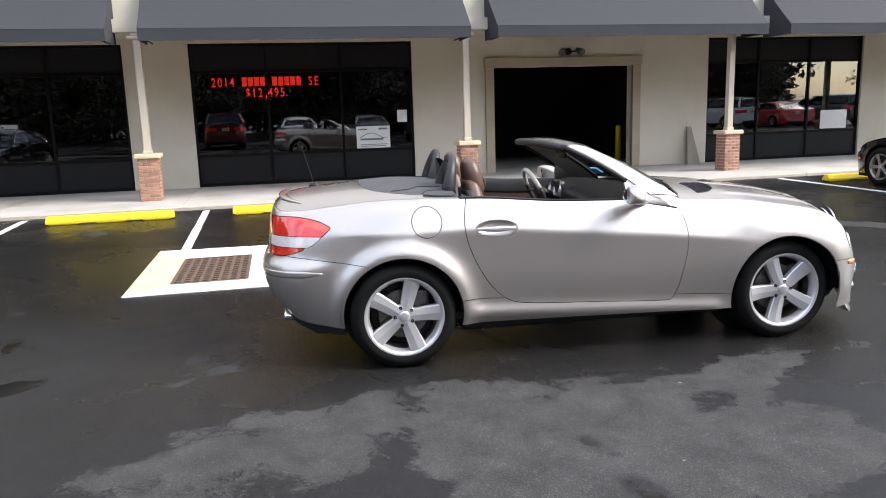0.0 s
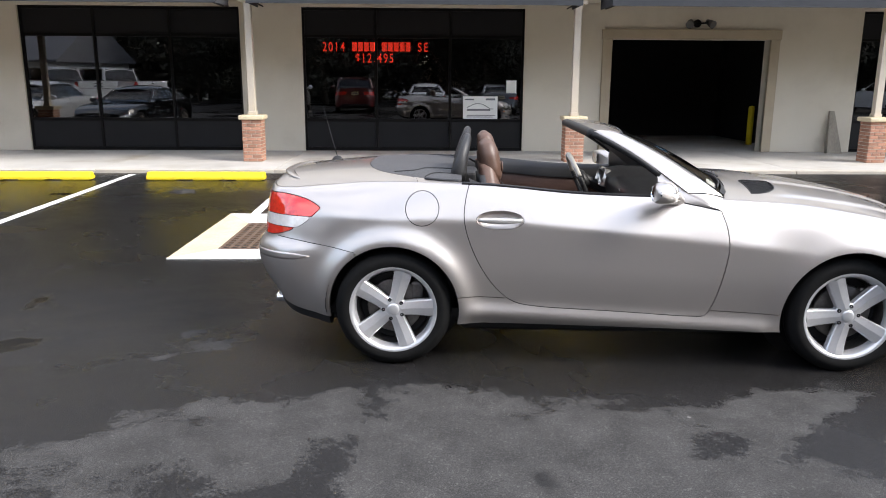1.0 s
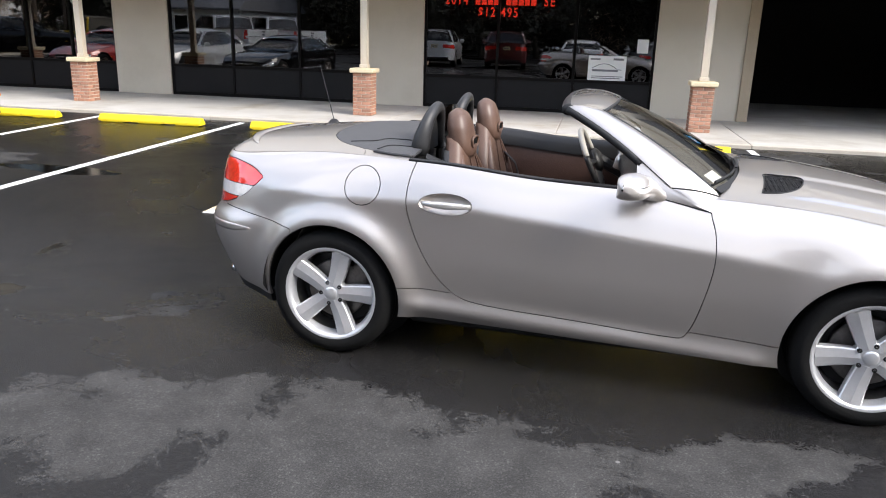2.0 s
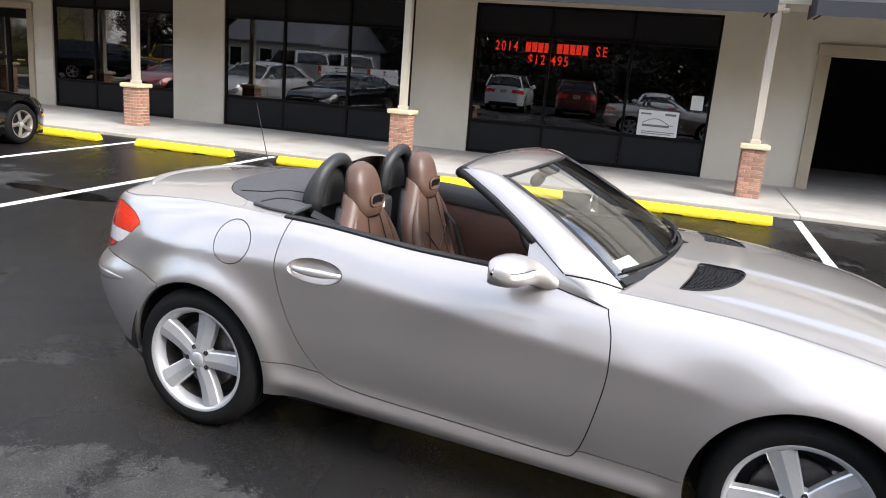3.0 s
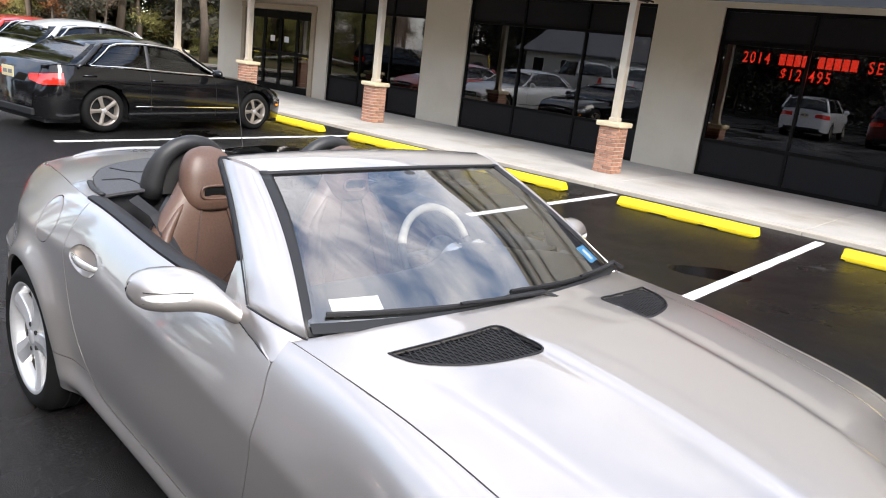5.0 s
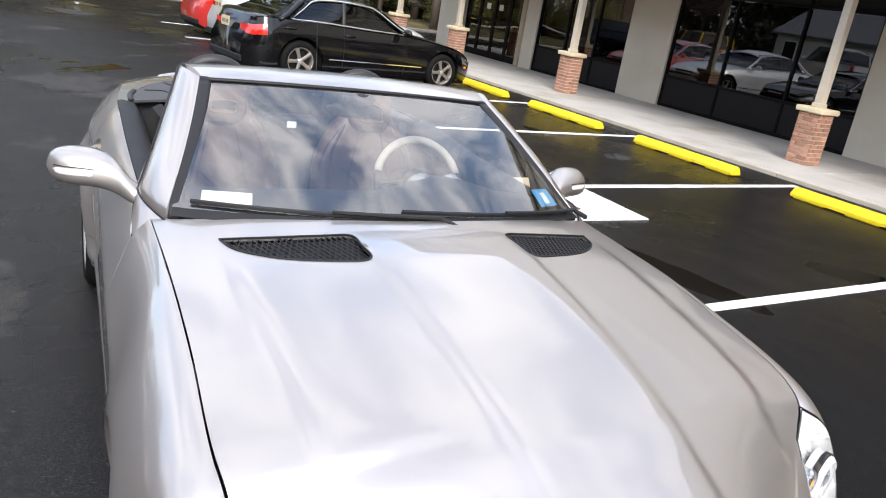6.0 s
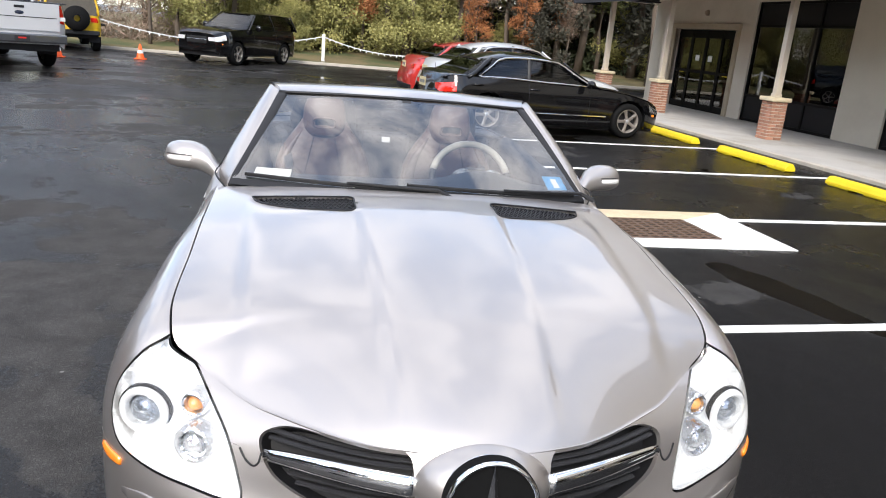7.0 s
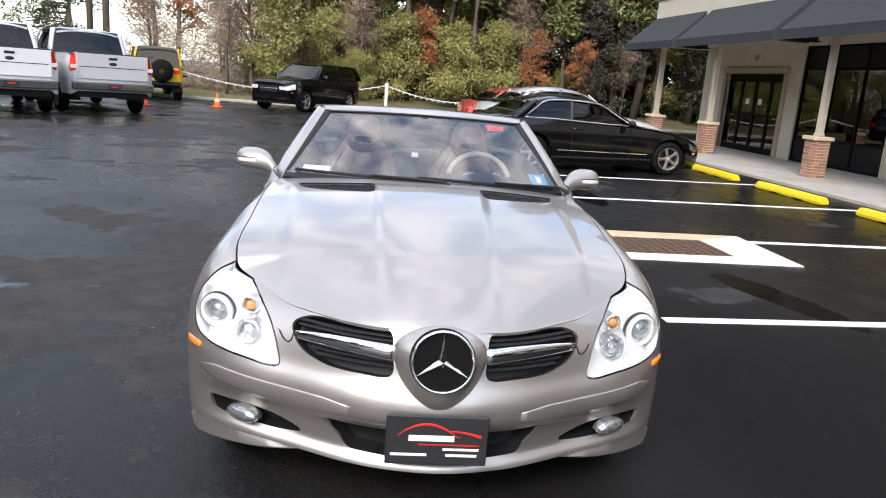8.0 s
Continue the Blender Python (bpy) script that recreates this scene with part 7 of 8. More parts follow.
KIND = {
    # length of the nose before the front axle, wheelbase, tail, half width, wheel radius, belt keys (x from the rear axle, z), roof keys, cabin base (rear, front), roof (rear, front), roof height
    "sedan": dict(nose=0.76, wb=2.76, tail=0.88, hw=0.88, wr=0.325, belt=[(-0.9, 0.89), (-0.6, 0.95), (0.0, 0.95), (1.0, 0.91), (2.0, 0.88), (2.6, 0.82), (3.2, 0.70), (3.52, 0.57)], base=(-0.60, 2.17), roof=(-0.02, 1.44), h=1.40, low=0.19),
    "suv": dict(nose=0.90, wb=2.87, tail=1.02, hw=0.92, wr=0.36, belt=[(-1.02, 1.12), (0.0, 1.12), (1.0, 1.11), (2.0, 1.10), (2.7, 1.07), (3.4, 1.00), (3.76, 0.88)], base=(-0.98, 2.20), roof=(-0.80, 1.45), h=1.68, low=0.32),
    "pickup": dict(nose=0.95, wb=3.68, tail=1.22, hw=1.00, wr=0.40, belt=[(-1.22, 1.36), (0.0, 1.36), (0.75, 1.36), (0.8, 1.27), (2.0, 1.27), (3.0, 1.24), (3.9, 1.18), (4.62, 1.05)], base=(0.80, 3.05), roof=(0.95, 2.25), h=1.95, low=0.45),
    "jeep": dict(nose=0.55, wb=2.40, tail=0.65, hw=0.86, wr=0.40, belt=[(-0.65, 1.12), (1.2, 1.12), (1.6, 1.12), (2.2, 1.10), (2.94, 1.05)], base=(-0.62, 1.45), roof=(-0.55, 1.15), h=1.83, low=0.48),
}


def vehicle(name, kind, body, label, at, group="", trim="chrome", detail=True):
    k = KIND[kind]
    root = thing(name, label, "car" if kind in ("sedan", "jeep") else kind, at, group)
    x0, x1, hw, wr = -k["tail"], k["wb"] + k["nose"], k["hw"], k["wr"]
    bx, bz = zip(*k["belt"])
    belt = curve1(bx, bz)
    low = k["low"]
    boxy = kind in ("pickup", "jeep")
    NU, NVv = 110, 22

    def half(x):
        e0, e1 = (x - x0) / (0.35 if boxy else 0.55), (x1 - x) / (0.45 if boxy else 0.75)
        t0, t1 = min(1, max(0, e0)), min(1, max(0, e1))
        return hw * ((0.80 if boxy else 0.68) + (0.20 if boxy else 0.32) * (1 - (1 - t0) ** 3)) * (0.72 + 0.28 * (1 - (1 - t1) ** 2.4))

    def pt(u, v):
        x = x0 + (x1 - x0) * u
        w, zb = half(x), belt(x)
        tip = min(1, (x - x0) / 0.12, (x1 - x) / 0.12)
        lo = low + 0.08 * (1 - max(0, tip)) ** 2
        if kind == "sedan":  # the tail leans forward above the bumper
            e = max(0.0, 1 - (x - x0) / 0.40)
            rise = max(0.0, (lo + (zb - lo) * min(1, v / 0.62)) - 0.52)
            x += e * e * 0.42 * rise
        if v < 0.62:  # flank, from the bottom up
            t = v / 0.62
            z = lo + (zb - lo) * t
            return (x, w * (0.93 + 0.07 * math.sin(math.pi * min(1, 0.15 + t * 0.75)) ** 0.7 - 0.05 * max(0, t - 0.75) * 4 * (0.4 if boxy else 1)), z)
        t = (v - 0.62) / 0.38
        w2 = w * (1 - 0.05 * (0.4 if boxy else 1))
        return (x, w2 * math.cos(t * math.pi / 2), zb + 0.055 * math.sin(t * math.pi / 2) ** 0.9 * (0.25 if boxy else 1))

    us = np.linspace(0, 1, NU)
    vs_ = np.linspace(0, 1, NVv)
    G = np.array([[pt(u, v) for v in vs_] for u in us])
    R = wr + 0.055
    for cx in (0.0, k["wb"]):  # wheel arches
        dx, dz = G[..., 0] - cx, G[..., 2] - wr
        r = np.hypot(dx, dz)
        near = (abs(r - R) < 0.032) & (G[..., 1] > 0.5 * hw)
        sc = np.where(near, R / np.maximum(r, 1e-6), 1)
        G[..., 0], G[..., 2] = cx + dx * sc, np.where(near, wr + dz * sc, G[..., 2])
    C = (G[:-1, :-1] + G[1:, :-1] + G[1:, 1:] + G[:-1, 1:]) / 4
    keep = np.ones(C.shape[:2], bool)
    for cx in (0.0, k["wb"]):
        keep &= ~((np.hypot(C[..., 0] - cx, C[..., 2] - wr) < R) & (C[..., 1] > 0.5 * hw))
    if kind == "pickup":
        keep &= ~((C[..., 0] > x0 + 0.1) & (C[..., 0] < 0.72) & (C[..., 1] < hw - 0.13) & (C[..., 2] > 1.3))
    bm = bmesh.new()
    for s in (1, -1):
        vm = {}
        for i, j in zip(*np.nonzero(keep)):
            q = []
            for a, b in ((i, j), (i + 1, j), (i + 1, j + 1), (i, j + 1)):
                if (a, b) not in vm:
                    p = G[a, b]
                    vm[a, b] = bm.verts.new((p[0], p[1] * s, p[2]))
                q.append(vm[a, b])
            bm.faces.new(q if s > 0 else q[::-1])
    for i in (0, NU - 1):  # close the ends
        ring = [(G[i, j, 0], G[i, j, 1], G[i, j, 2]) for j in range(NVv)] + [(G[i, j, 0], -G[i, j, 1], G[i, j, 2]) for j in range(NVv - 2, -1, -1)]
        bm.faces.new([bm.verts.new(p) for p in ring])
    bmesh.ops.remove_doubles(bm, verts=bm.verts, dist=2e-4)
    auto(part("body", bm, M[body], root), 50)
    part("underbody", boxed(x0 + 0.12, x1 - 0.12, -hw + 0.18, hw - 0.18, low - 0.06, low + 0.25), M["rubber"], root, "black underbody")
    # cabin
    cr, cf = k["base"]
    rr, rf = k["roof"]
    H = k["h"]
    wi = lambda x: half(x) * (0.955 if not boxy else 0.97)
    NG = 9

    def arch(x, z):
        """Bends the sedans' roofline down towards both ends."""
        return z - (0.13 * max(0, (z - 0.9) / (H - 0.9)) * ((x - 0.80) / 0.95) ** 2 if kind == "sedan" else 0.0)

    bm = bmesh.new()
    rings = []
    for t in np.linspace(0, 1, NG):
        a, b = cr + (rr - cr) * t ** 0.9, cf + (rf - cf) * t
        zt = H - 0.06
        za, zb2 = belt(max(cr, x0 + 0.02)) + 0.01, belt(cf) + 0.03
        ins = 0.03 + (0.20 if not boxy else 0.12) * t**1.2
        ring = []
        for x, z0 in ((a, za), (a + 0.25 * (b - a), None), (a + 0.5 * (b - a), None), (a + 0.75 * (b - a), None), (b, zb2)):
            zz0 = z0 if z0 is not None else belt(x)
            ring.append((x, hw * 0.93 - ins - 0.05 * abs((x - (a + b) / 2) / ((b - a) / 2)) ** 3, zz0 + (zt - zz0) * t))
        full = ring + [(b + 0.06 * (1 - t), 0.0, ring[-1][2])] + [(x, -y, z) for x, y, z in ring[::-1]] + [(a - 0.04 * (1 - t), 0.0, ring[0][2])]
        rings.append([(x, y, arch(x, z)) for x, y, z in full])
    loft(bm, rings, True, True)
    auto(part("glasshouse", bm, M["soft_top" if kind == "jeep" else "car_glass"], root, "khaki soft top" if kind == "jeep" else "dark tinted glass"), 35)
    part("cabin_core", boxed(cr + 0.25, cf - 0.35, -hw * 0.72, hw * 0.72, belt(0) - 0.15, belt(0) + 0.12, 0.05), M["rubber"], root, "dark cabin")
    # roof skin
    bm = bmesh.new()
    rg = []
    n = 14
    for i in range(n + 1):
        x = rr - 0.05 + (rf - rr + 0.14) * i / n
        tt = i / n
        zc = arch(x, H) - (0.03 if kind == "sedan" else 0.075) * abs(2 * tt - 1) ** 3.0
        wv = hw * (0.70 if not boxy else 0.79) - 0.05 * abs(2 * tt - 1) ** 3
        rg.append([(x, wv * c, zc - 0.07 * abs(c) ** 3) for c in np.linspace(-1, 1, 13)] + [(x, wv * 0.97 * c, zc - 0.07 * abs(c) ** 3 - 0.03) for c in np.linspace(1, -1, 13)])
    loft(bm, rg)
    auto(part("roof", bm, M["soft_top" if kind == "jeep" else body], root), 50)
    for s in (1, -1):
        # pillars and window surround
        def wp(x, t):
            zz = belt(x)
            ins = 0.03 + (0.20 if not boxy else 0.12) * t**1.2
            return (x, (hw * 0.93 - ins + 0.012) * s, arch(x, zz + (H - 0.06 - zz) * t))
        for nm, xa, xb, rad in (("front_pillar", cf - 0.02, rf + 0.02, 0.028), ("rear_pillar", cr + (0.22 if kind == "sedan" else 0.06), rr + (0.10 if kind == "sedan" else 0.03), 0.055 if kind != "pickup" else 0.07)):
            bm = bmesh.new()
            tube(bm, [wp(xa + (xb - xa) * t, t) for t in np.linspace(0, 1, 7)], rad, 8, (1.0, 0.6))
            part(nm, bm, M[body], root, smooth=True)
        mid = (cr + cf) / 2 - (0.05 if kind != "pickup" else 0)
        bm = bmesh.new()
        tube(bm, [wp(mid + 0.06 * t, t) for t in np.linspace(0, 1, 4)], 0.03, 6, (1.0, 0.4))
        part("door_pillar", bm, M["rubber"], root, "black door pillar")
        if kind == "sedan":
            bm = bmesh.new()
            loop = [wp(cr + 0.42, 0.10)] + [wp(cr + 0.42 + (rr + 0.25 - cr - 0.42) * t, 0.10 + 0.80 * t) for t in np.linspace(0.3, 0.95, 5)] + [wp(rr + 0.35 + (rf - rr - 0.45) * t, 0.93) for t in np.linspace(0, 1, 6)] + [wp(rf - 0.02 + (cf - 0.12 - rf) * t, 0.90 - 0.84 * t) for t in np.linspace(0.1, 1, 7)] + [wp(cf - 0.2 + (cr + 0.5 - cf + 0.2) * t, 0.05) for t in np.linspace(0, 1, 8)]
            tube(bm, [(x, y + 0.006 * s, z) for x, y, z in loop], 0.019, 6, (0.6, 1.0), closed=True)
            part("window_surround", bm, M[trim], root, "bright window surround", smooth=True)
            bm = bmesh.new()
            tube(bm, [(x, (half(x) * 1.0 + 0.003) * s, low + 0.20) for x in np.linspace(0.48, k["wb"] - 0.48, 9)], 0.010, 6, (0.5, 1.0))
            part("side_strip", bm, M[trim], root, "thin bright side strip")
        # seams, handles, mirrors
        for xs in ((mid, cf - 0.25) if kind != "pickup" else (mid, cf - 0.2, cr + 0.1)):
            bm = bmesh.new()
            pts = []
            for t in np.linspace(0.08, 0.98, 8):
                p = pt((xs - x0) / (x1 - x0), 0.62 * t)
                pts.append((p[0], (p[1] + 0.001) * s, p[2]))
            tube(bm, pts, 0.0045, 4)
            part("door_seam", bm, M["rubber"], root, "dark door seam")
        for xs in (mid + 0.10, mid - 0.95):
            if xs > cr:
                bm = bmesh.new()
                p = pt((xs - x0) / (x1 - x0), 0.62 * 0.83)
                tube(bm, [(xs - 0.10, (p[1] + 0.006) * s, p[2]), (xs, (p[1] + 0.022) * s, p[2] + 0.004), (xs + 0.10, (p[1] + 0.006) * s, p[2])], 0.014, 6)
                part("door_handle", bm, M[body], root, smooth=True)
        bm = bmesh.new()
        bmesh.ops.create_uvsphere(bm, u_segments=16, v_segments=10, radius=1.0)
        bm.transform(Matrix.Translation((cf - 0.32, (hw + 0.09) * s, belt(cf - 0.3) + 0.07)) @ Matrix.Diagonal((0.06, 0.11, 0.07 if kind == "sedan" else 0.10, 1)))
        part("door_mirror", bm, M[body], root, smooth=True)
        # lamps wrapped round the corners
        def wrapped(nm, u_a, u_b, v_a, v_b, mt, lb):
            bm = bmesh.new()
            rows = []
            for u in np.linspace(u_a, u_b, 9):
                col = []
                for v in np.linspace(v_a, v_b, 6):
                    p = Vector(pt(u, v))
                    out = Vector((1 if u > 0.5 else -1, 0.6, 0.1)).normalized() * 0.006
                    col.append((p.x + out.x, (p.y + 0.004) * s, p.z + out.z))
                rows.append(col)
            ends = u_b if u_b > 0.5 else u_a
            loft(bm, rows, False, False)
            # the part of the lamp that faces straight ahead or back
            e = pt(ends, (v_a + v_b) / 2)
            xx = e[0] + (0.008 if ends > 0.5 else -0.008)
            za, zb3 = pt(ends, v_a)[2], pt(ends, v_b)[2]
            ww = 0.24 if kind in ("sedan", "suv") else 0.17
            tp = (za - zb3) * (0.28 if kind == "sedan" else 0.05)
            q = [(xx, (e[1] + 0.004) * s, za), (xx, (e[1] + 0.004) * s, zb3), (xx, (e[1] - ww * 0.8) * s, zb3 + tp * 0.4), (xx, (e[1] - ww) * s, zb3 + tp), (xx, (e[1] - ww * 0.9) * s, za - tp * 0.6)]
            loft(bm, [q, [(x - (0.008 if ends > 0.5 else -0.008), y, z) for x, y, z in q]])
            part(nm, bm, M[mt], root, lb)
        if kind == "pickup":
            wrapped("tail_lamp", 0.0, 0.018, 0.34, 0.60, "red_lens", "tall red tail lamp")
            wrapped("head_lamp", 0.97, 1.0, 0.40, 0.58, "reflector", "clear head lamp")
        elif kind == "jeep":
            wrapped("tail_lamp", 0.0, 0.01, 0.40, 0.55, "red_lens", "square red tail lamp")
        else:
            wrapped("tail_lamp", 0.0, 0.07, 0.40, 0.53, "red_lens", "red tail lamp")
            wrapped("head_lamp", 0.93, 1.0, 0.40, 0.55, "reflector" if kind == "suv" else "fog_glass", "clear head lamp")
            bm = bmesh.new()
            p = pt(0.955, 0.25)
            tube(bm, [(p[0] - 0.05, (p[1] + 0.002) * s, p[2] + 0.06), (p[0] + 0.05, (p[1] - 0.008) * s, p[2] + 0.06)], 0.022, 6, (0.4, 1))
            part("side_marker", bm, M["amber"], root, "amber side marker")
        # wheels
        for cx in (0.0, k["wb"]):
            wh = thing("wheel", "", "")
            wh.parent = root
            wh.matrix_basis = pose(cx, (hw - 0.015) * s, wr, 0, 0, 0 if s > 0 else 180)
            r = wr * 0.68
            bm = bmesh.new()
            lathe(bm, [(r - 0.01, -0.22), (wr - 0.03, -0.22), (wr, -0.18), (wr, -0.04), (wr - 0.03, 0.004), (r + 0.004, 0.004), (r - 0.01, -0.01)], 40, "y")
            part("tyre", bm, M["tyre"], wh, smooth=True)
            bm = bmesh.new()
            lathe(bm, [(r - 0.01, -0.2), (r - 0.03, -0.05), (r - 0.015, -0.004), (r + 0.006, 0.002), (r + 0.006, -0.012)], 40, "y")
            part("rim", bm, M["alloy_dark"], wh, smooth=True)
            for q in range(5):
                bm = bmesh.new()
                tube(bm, [(0, -0.025, 0.02), (0, -0.020, r * 0.5), (0, -0.012, r - 0.012)], [0.034, 0.030, 0.040], 6, (1.0, 0.45), up=(0, 1, 0))
                bm.transform(Euler((0, radians(72 * q + 20), 0)).to_matrix().to_4x4())
                part("spoke", bm, M["alloy_dark"], wh)
            bm = bmesh.new()
            lathe(bm, [(0.0, -0.006), (0.03, -0.008), (0.05, -0.02), (0.055, -0.05)], 20, "y")
            part("hub", bm, M["alloy"], wh, smooth=True)
            bm = bmesh.new()
            lathe(bm, [(0.0, -0.08), (r - 0.03, -0.08), (r - 0.03, -0.2), (0.0, -0.2)], 24, "y")
            part("wheel_back", bm, M["rubber"], wh)
            bm = bmesh.new()
            rg = [[(cx + (R + 0.01) * math.cos(a), 0.93 * hw * s, wr + (R + 0.01) * math.sin(a)), (cx + (R + 0.01) * math.cos(a), 0.55 * hw * s, wr + (R + 0.01) * math.sin(a))] for a in np.linspace(-0.25, math.pi + 0.25, 18)]
            loft(bm, rg, False, False)
            part("wheel_house", bm, M["rubber"], root, "black wheel housing")
    # ends
    zt = belt(x0)
    if kind == "pickup":
        part("tailgate", boxed(x0 - 0.03, x0 + 0.03, -hw + 0.19, hw - 0.19, 0.80, 1.36, 0.012, 2), M[body], root)
        part("tailgate_groove", boxed(x0 - 0.034, x0 - 0.028, -hw + 0.25, hw - 0.25, 1.06, 1.075), M["rubber"], root)
        part("tailgate_handle", boxed(x0 - 0.045, x0 - 0.028, -0.10, 0.10, 1.24, 1.29, 0.008), M["rubber"], root, "black tailgate handle")
        bm = bmesh.new()
        lathe(bm, [(0.0, 0.0), (0.09, 0.0), (0.085, 0.008), (0.0, 0.012)], 24, "x", Matrix.Translation((x0 - 0.03, 0, 1.15)) @ Matrix.Diagonal((-1, 1, 0.42, 1)))
        part("badge", bm, M["p_blue"], root, "dark oval badge")
        part("rear_bumper", boxed(x0 - 0.13, x0 + 0.03, -hw + 0.08, hw - 0.08, 0.56, 0.74, 0.03, 2), M["p_grey"], root, "dark grey step bumper")
        for sd in (-1, 1):
            part("bed_rail", boxed(x0 + 0.02, 0.74, sd * (hw - 0.075) - 0.055, sd * (hw - 0.075) + 0.055, 1.355, 1.385, 0.008), M["plastic"], root, "black bed rail cap")
        part("tailgate_cap", boxed(x0 - 0.035, x0 + 0.035, -hw + 0.2, hw - 0.2, 1.355, 1.38, 0.008), M["plastic"], root, "black tailgate cap")
        part("reversing_lens", boxed(x0 - 0.012, x0 - 0.002, hw - 0.19, hw - 0.07, 1.02, 1.10, 0.004), M["white_lens"], root, "white reversing lens")
        part("reversing_lens", boxed(x0 - 0.012, x0 - 0.002, -hw + 0.07, -hw + 0.19, 1.02, 1.10, 0.004), M["white_lens"], root, "white reversing lens")
        part("bed_floor", boxed(x0 + 0.08, 0.72, -hw + 0.14, hw - 0.14, 0.86, 0.90), M["rubber"], root, "black load bed")
        part("number_plate", boxed(x0 - 0.137, x0 - 0.128, -0.15, 0.15, 0.58, 0.70), M["plastic"], root, "black dealer plate")
        part("plate_mark", boxed(x0 - 0.139, x0 - 0.136, -0.08, 0.08, 0.64, 0.67), M["red_print"], root, "red mark")
        part("grille", boxed(x1 - 0.03, x1 + 0.03, -0.5, 0.5, 0.72, 1.0, 0.02), M["chrome"], root)
    elif kind == "jeep":
        part("rear_bumper", boxed(x0 - 0.12, x0, -hw + 0.1, hw - 0.1, 0.52, 0.66, 0.02), M["rubber"], root)
        bm = bmesh.new()
        lathe(bm, [(0.10, -0.1), (0.36, -0.1), (0.38, -0.05), (0.38, 0.06), (0.36, 0.1), (0.2, 0.1), (0.10, 0.02)], 32, "x", Matrix.Translation((x0 - 0.14, -0.1, 1.02)))
        part("spare_wheel", bm, M["tyre"], root, "black spare wheel", smooth=True)
        for s in (1, -1):
            part("wing_flare", boxed(-0.5, 0.5, s * (hw - 0.02), s * (hw + 0.12), 0.84, 0.90, 0.02), M["rubber"], root)
    else:
        part("number_plate", boxed(x0 - 0.014, x0 - 0.004, -0.155, 0.155, 0.70 if kind == "sedan" else 0.86, 0.85 if kind == "sedan" else 1.01, 0.003), M["plate_tan"], root, "pale number plate")
        for i in range(2):
            part("plate_bar", boxed(x0 - 0.017, x0 - 0.0135, -0.12 + 0.13 * i, -0.02 + 0.13 * i, 0.745 if kind == "sedan" else 0.905, 0.80 if kind == "sedan" else 0.96), M["ink"], root)
        part("rear_valance", boxed(x0 - 0.012, x0 + 0.12, -hw * 0.70, hw * 0.70, low + 0.02, low + 0.14, 0.02), M["rubber"], root, "black rear valance")
        part("grille", boxed(x1 - 0.10, x1 + 0.012, -0.36, 0.36, 0.47 if kind == "sedan" else 0.62, 0.62 if kind == "sedan" else 0.84, 0.02), M["rubber"], root, "black grille")
        part("grille_bar", boxed(x1 - 0.02, x1 + 0.018, -0.36, 0.36, 0.535 if kind == "sedan" else 0.72, 0.555 if kind == "sedan" else 0.75, 0.006), M["chrome"], root, "chrome grille bar")
    return root


vehicle("sedan", "sedan", "p_black", "glossy black four-door sedan parked nose-in at a wheel stop", pose(-8.35, 3.66, 0, 0, 0, 97) @ Matrix.Diagonal((1, 1, 0.955, 1)))
vehicle("sedan", "sedan", "p_silver", "light silver sedan parked nose-in before the entrance", pose(-11.1, 4.25, 0, 0, 0, 96) @ Matrix.Diagonal((1, 1, 1.05, 1)))
vehicle("sedan", "sedan", "p_red", "red sedan parked nose-in in the row", pose(-13.8, 4.30, 0, 0, 0, 95))
vehicle("sport_utility", "suv", "p_black", "black sport utility vehicle parked at the woods' kerb", pose(-23.6, 0.02, 0, 0, 0, -31))
vehicle("pickup_truck", "pickup", "p_silver", "silver crew-cab pickup truck seen from its tailgate", pose(-14.76, -5.62, 0, 0, 0, 211) @ Matrix.Diagonal((1, 1, 1.05, 1)))
vehicle("pickup_truck", "pickup", "p_white", "white pickup truck with red tail lamps", pose(-13.13, -7.25, 0, 0, 0, 210) @ Matrix.Diagonal((1, 1, 1.05, 1)))
vehicle("jeep", "jeep", "p_yellow", "yellow off-roader with a khaki soft top", pose(-22.6, -6.0, 0, 0, 0, 200))
vehicle("sedan", "sedan", "p_black", "black sedan parked beyond the bay's driveway", pose(10.1, 3.82, 0, 0, 0, 90))
# the row across the aisle, which the shop windows mirror
ROW = (("sport_utility", "suv", "p_white", -6.1), ("sport_utility", "suv", "p_maroon", -2.9), ("sedan", "sedan", "p_silver", 0.4), ("sedan", "sedan", "p_grey", 3.6), ("sport_utility", "suv", "p_grey", 6.8), ("pickup_truck", "pickup", "p_white", 10.2), ("sedan", "sedan", "p_white", 13.6), ("sport_utility", "suv", "p_white", 23.6), ("sedan", "sedan", "p_red", 26.8), ("sport_utility", "suv", "p_grey", 30.0))
LBL = {"p_maroon": "dark red", "p_grey": "dark grey", "p_white": "white", "p_red": "red", "p_silver": "silver"}
for nm, kd, cl, x in ROW:
    vehicle(nm, kd, cl, LBL[cl] + " " + ("pickup truck" if kd == "pickup" else "estate car" if kd == "suv" else "sedan") + " parked in the row across the aisle", pose(x, -7.8, 0, 0, 0, 265 + 4 * math.sin(x)))
vehicle("sedan", "sedan", "p_white", "white sedan parked far across the lot", pose(-17.5, -11.0, 0, 0, 0, 250))
vehicle("sedan", "sedan", "p_blue", "dark blue sedan parked far across the lot", pose(-20.5, -12.5, 0, 0, 0, 245))

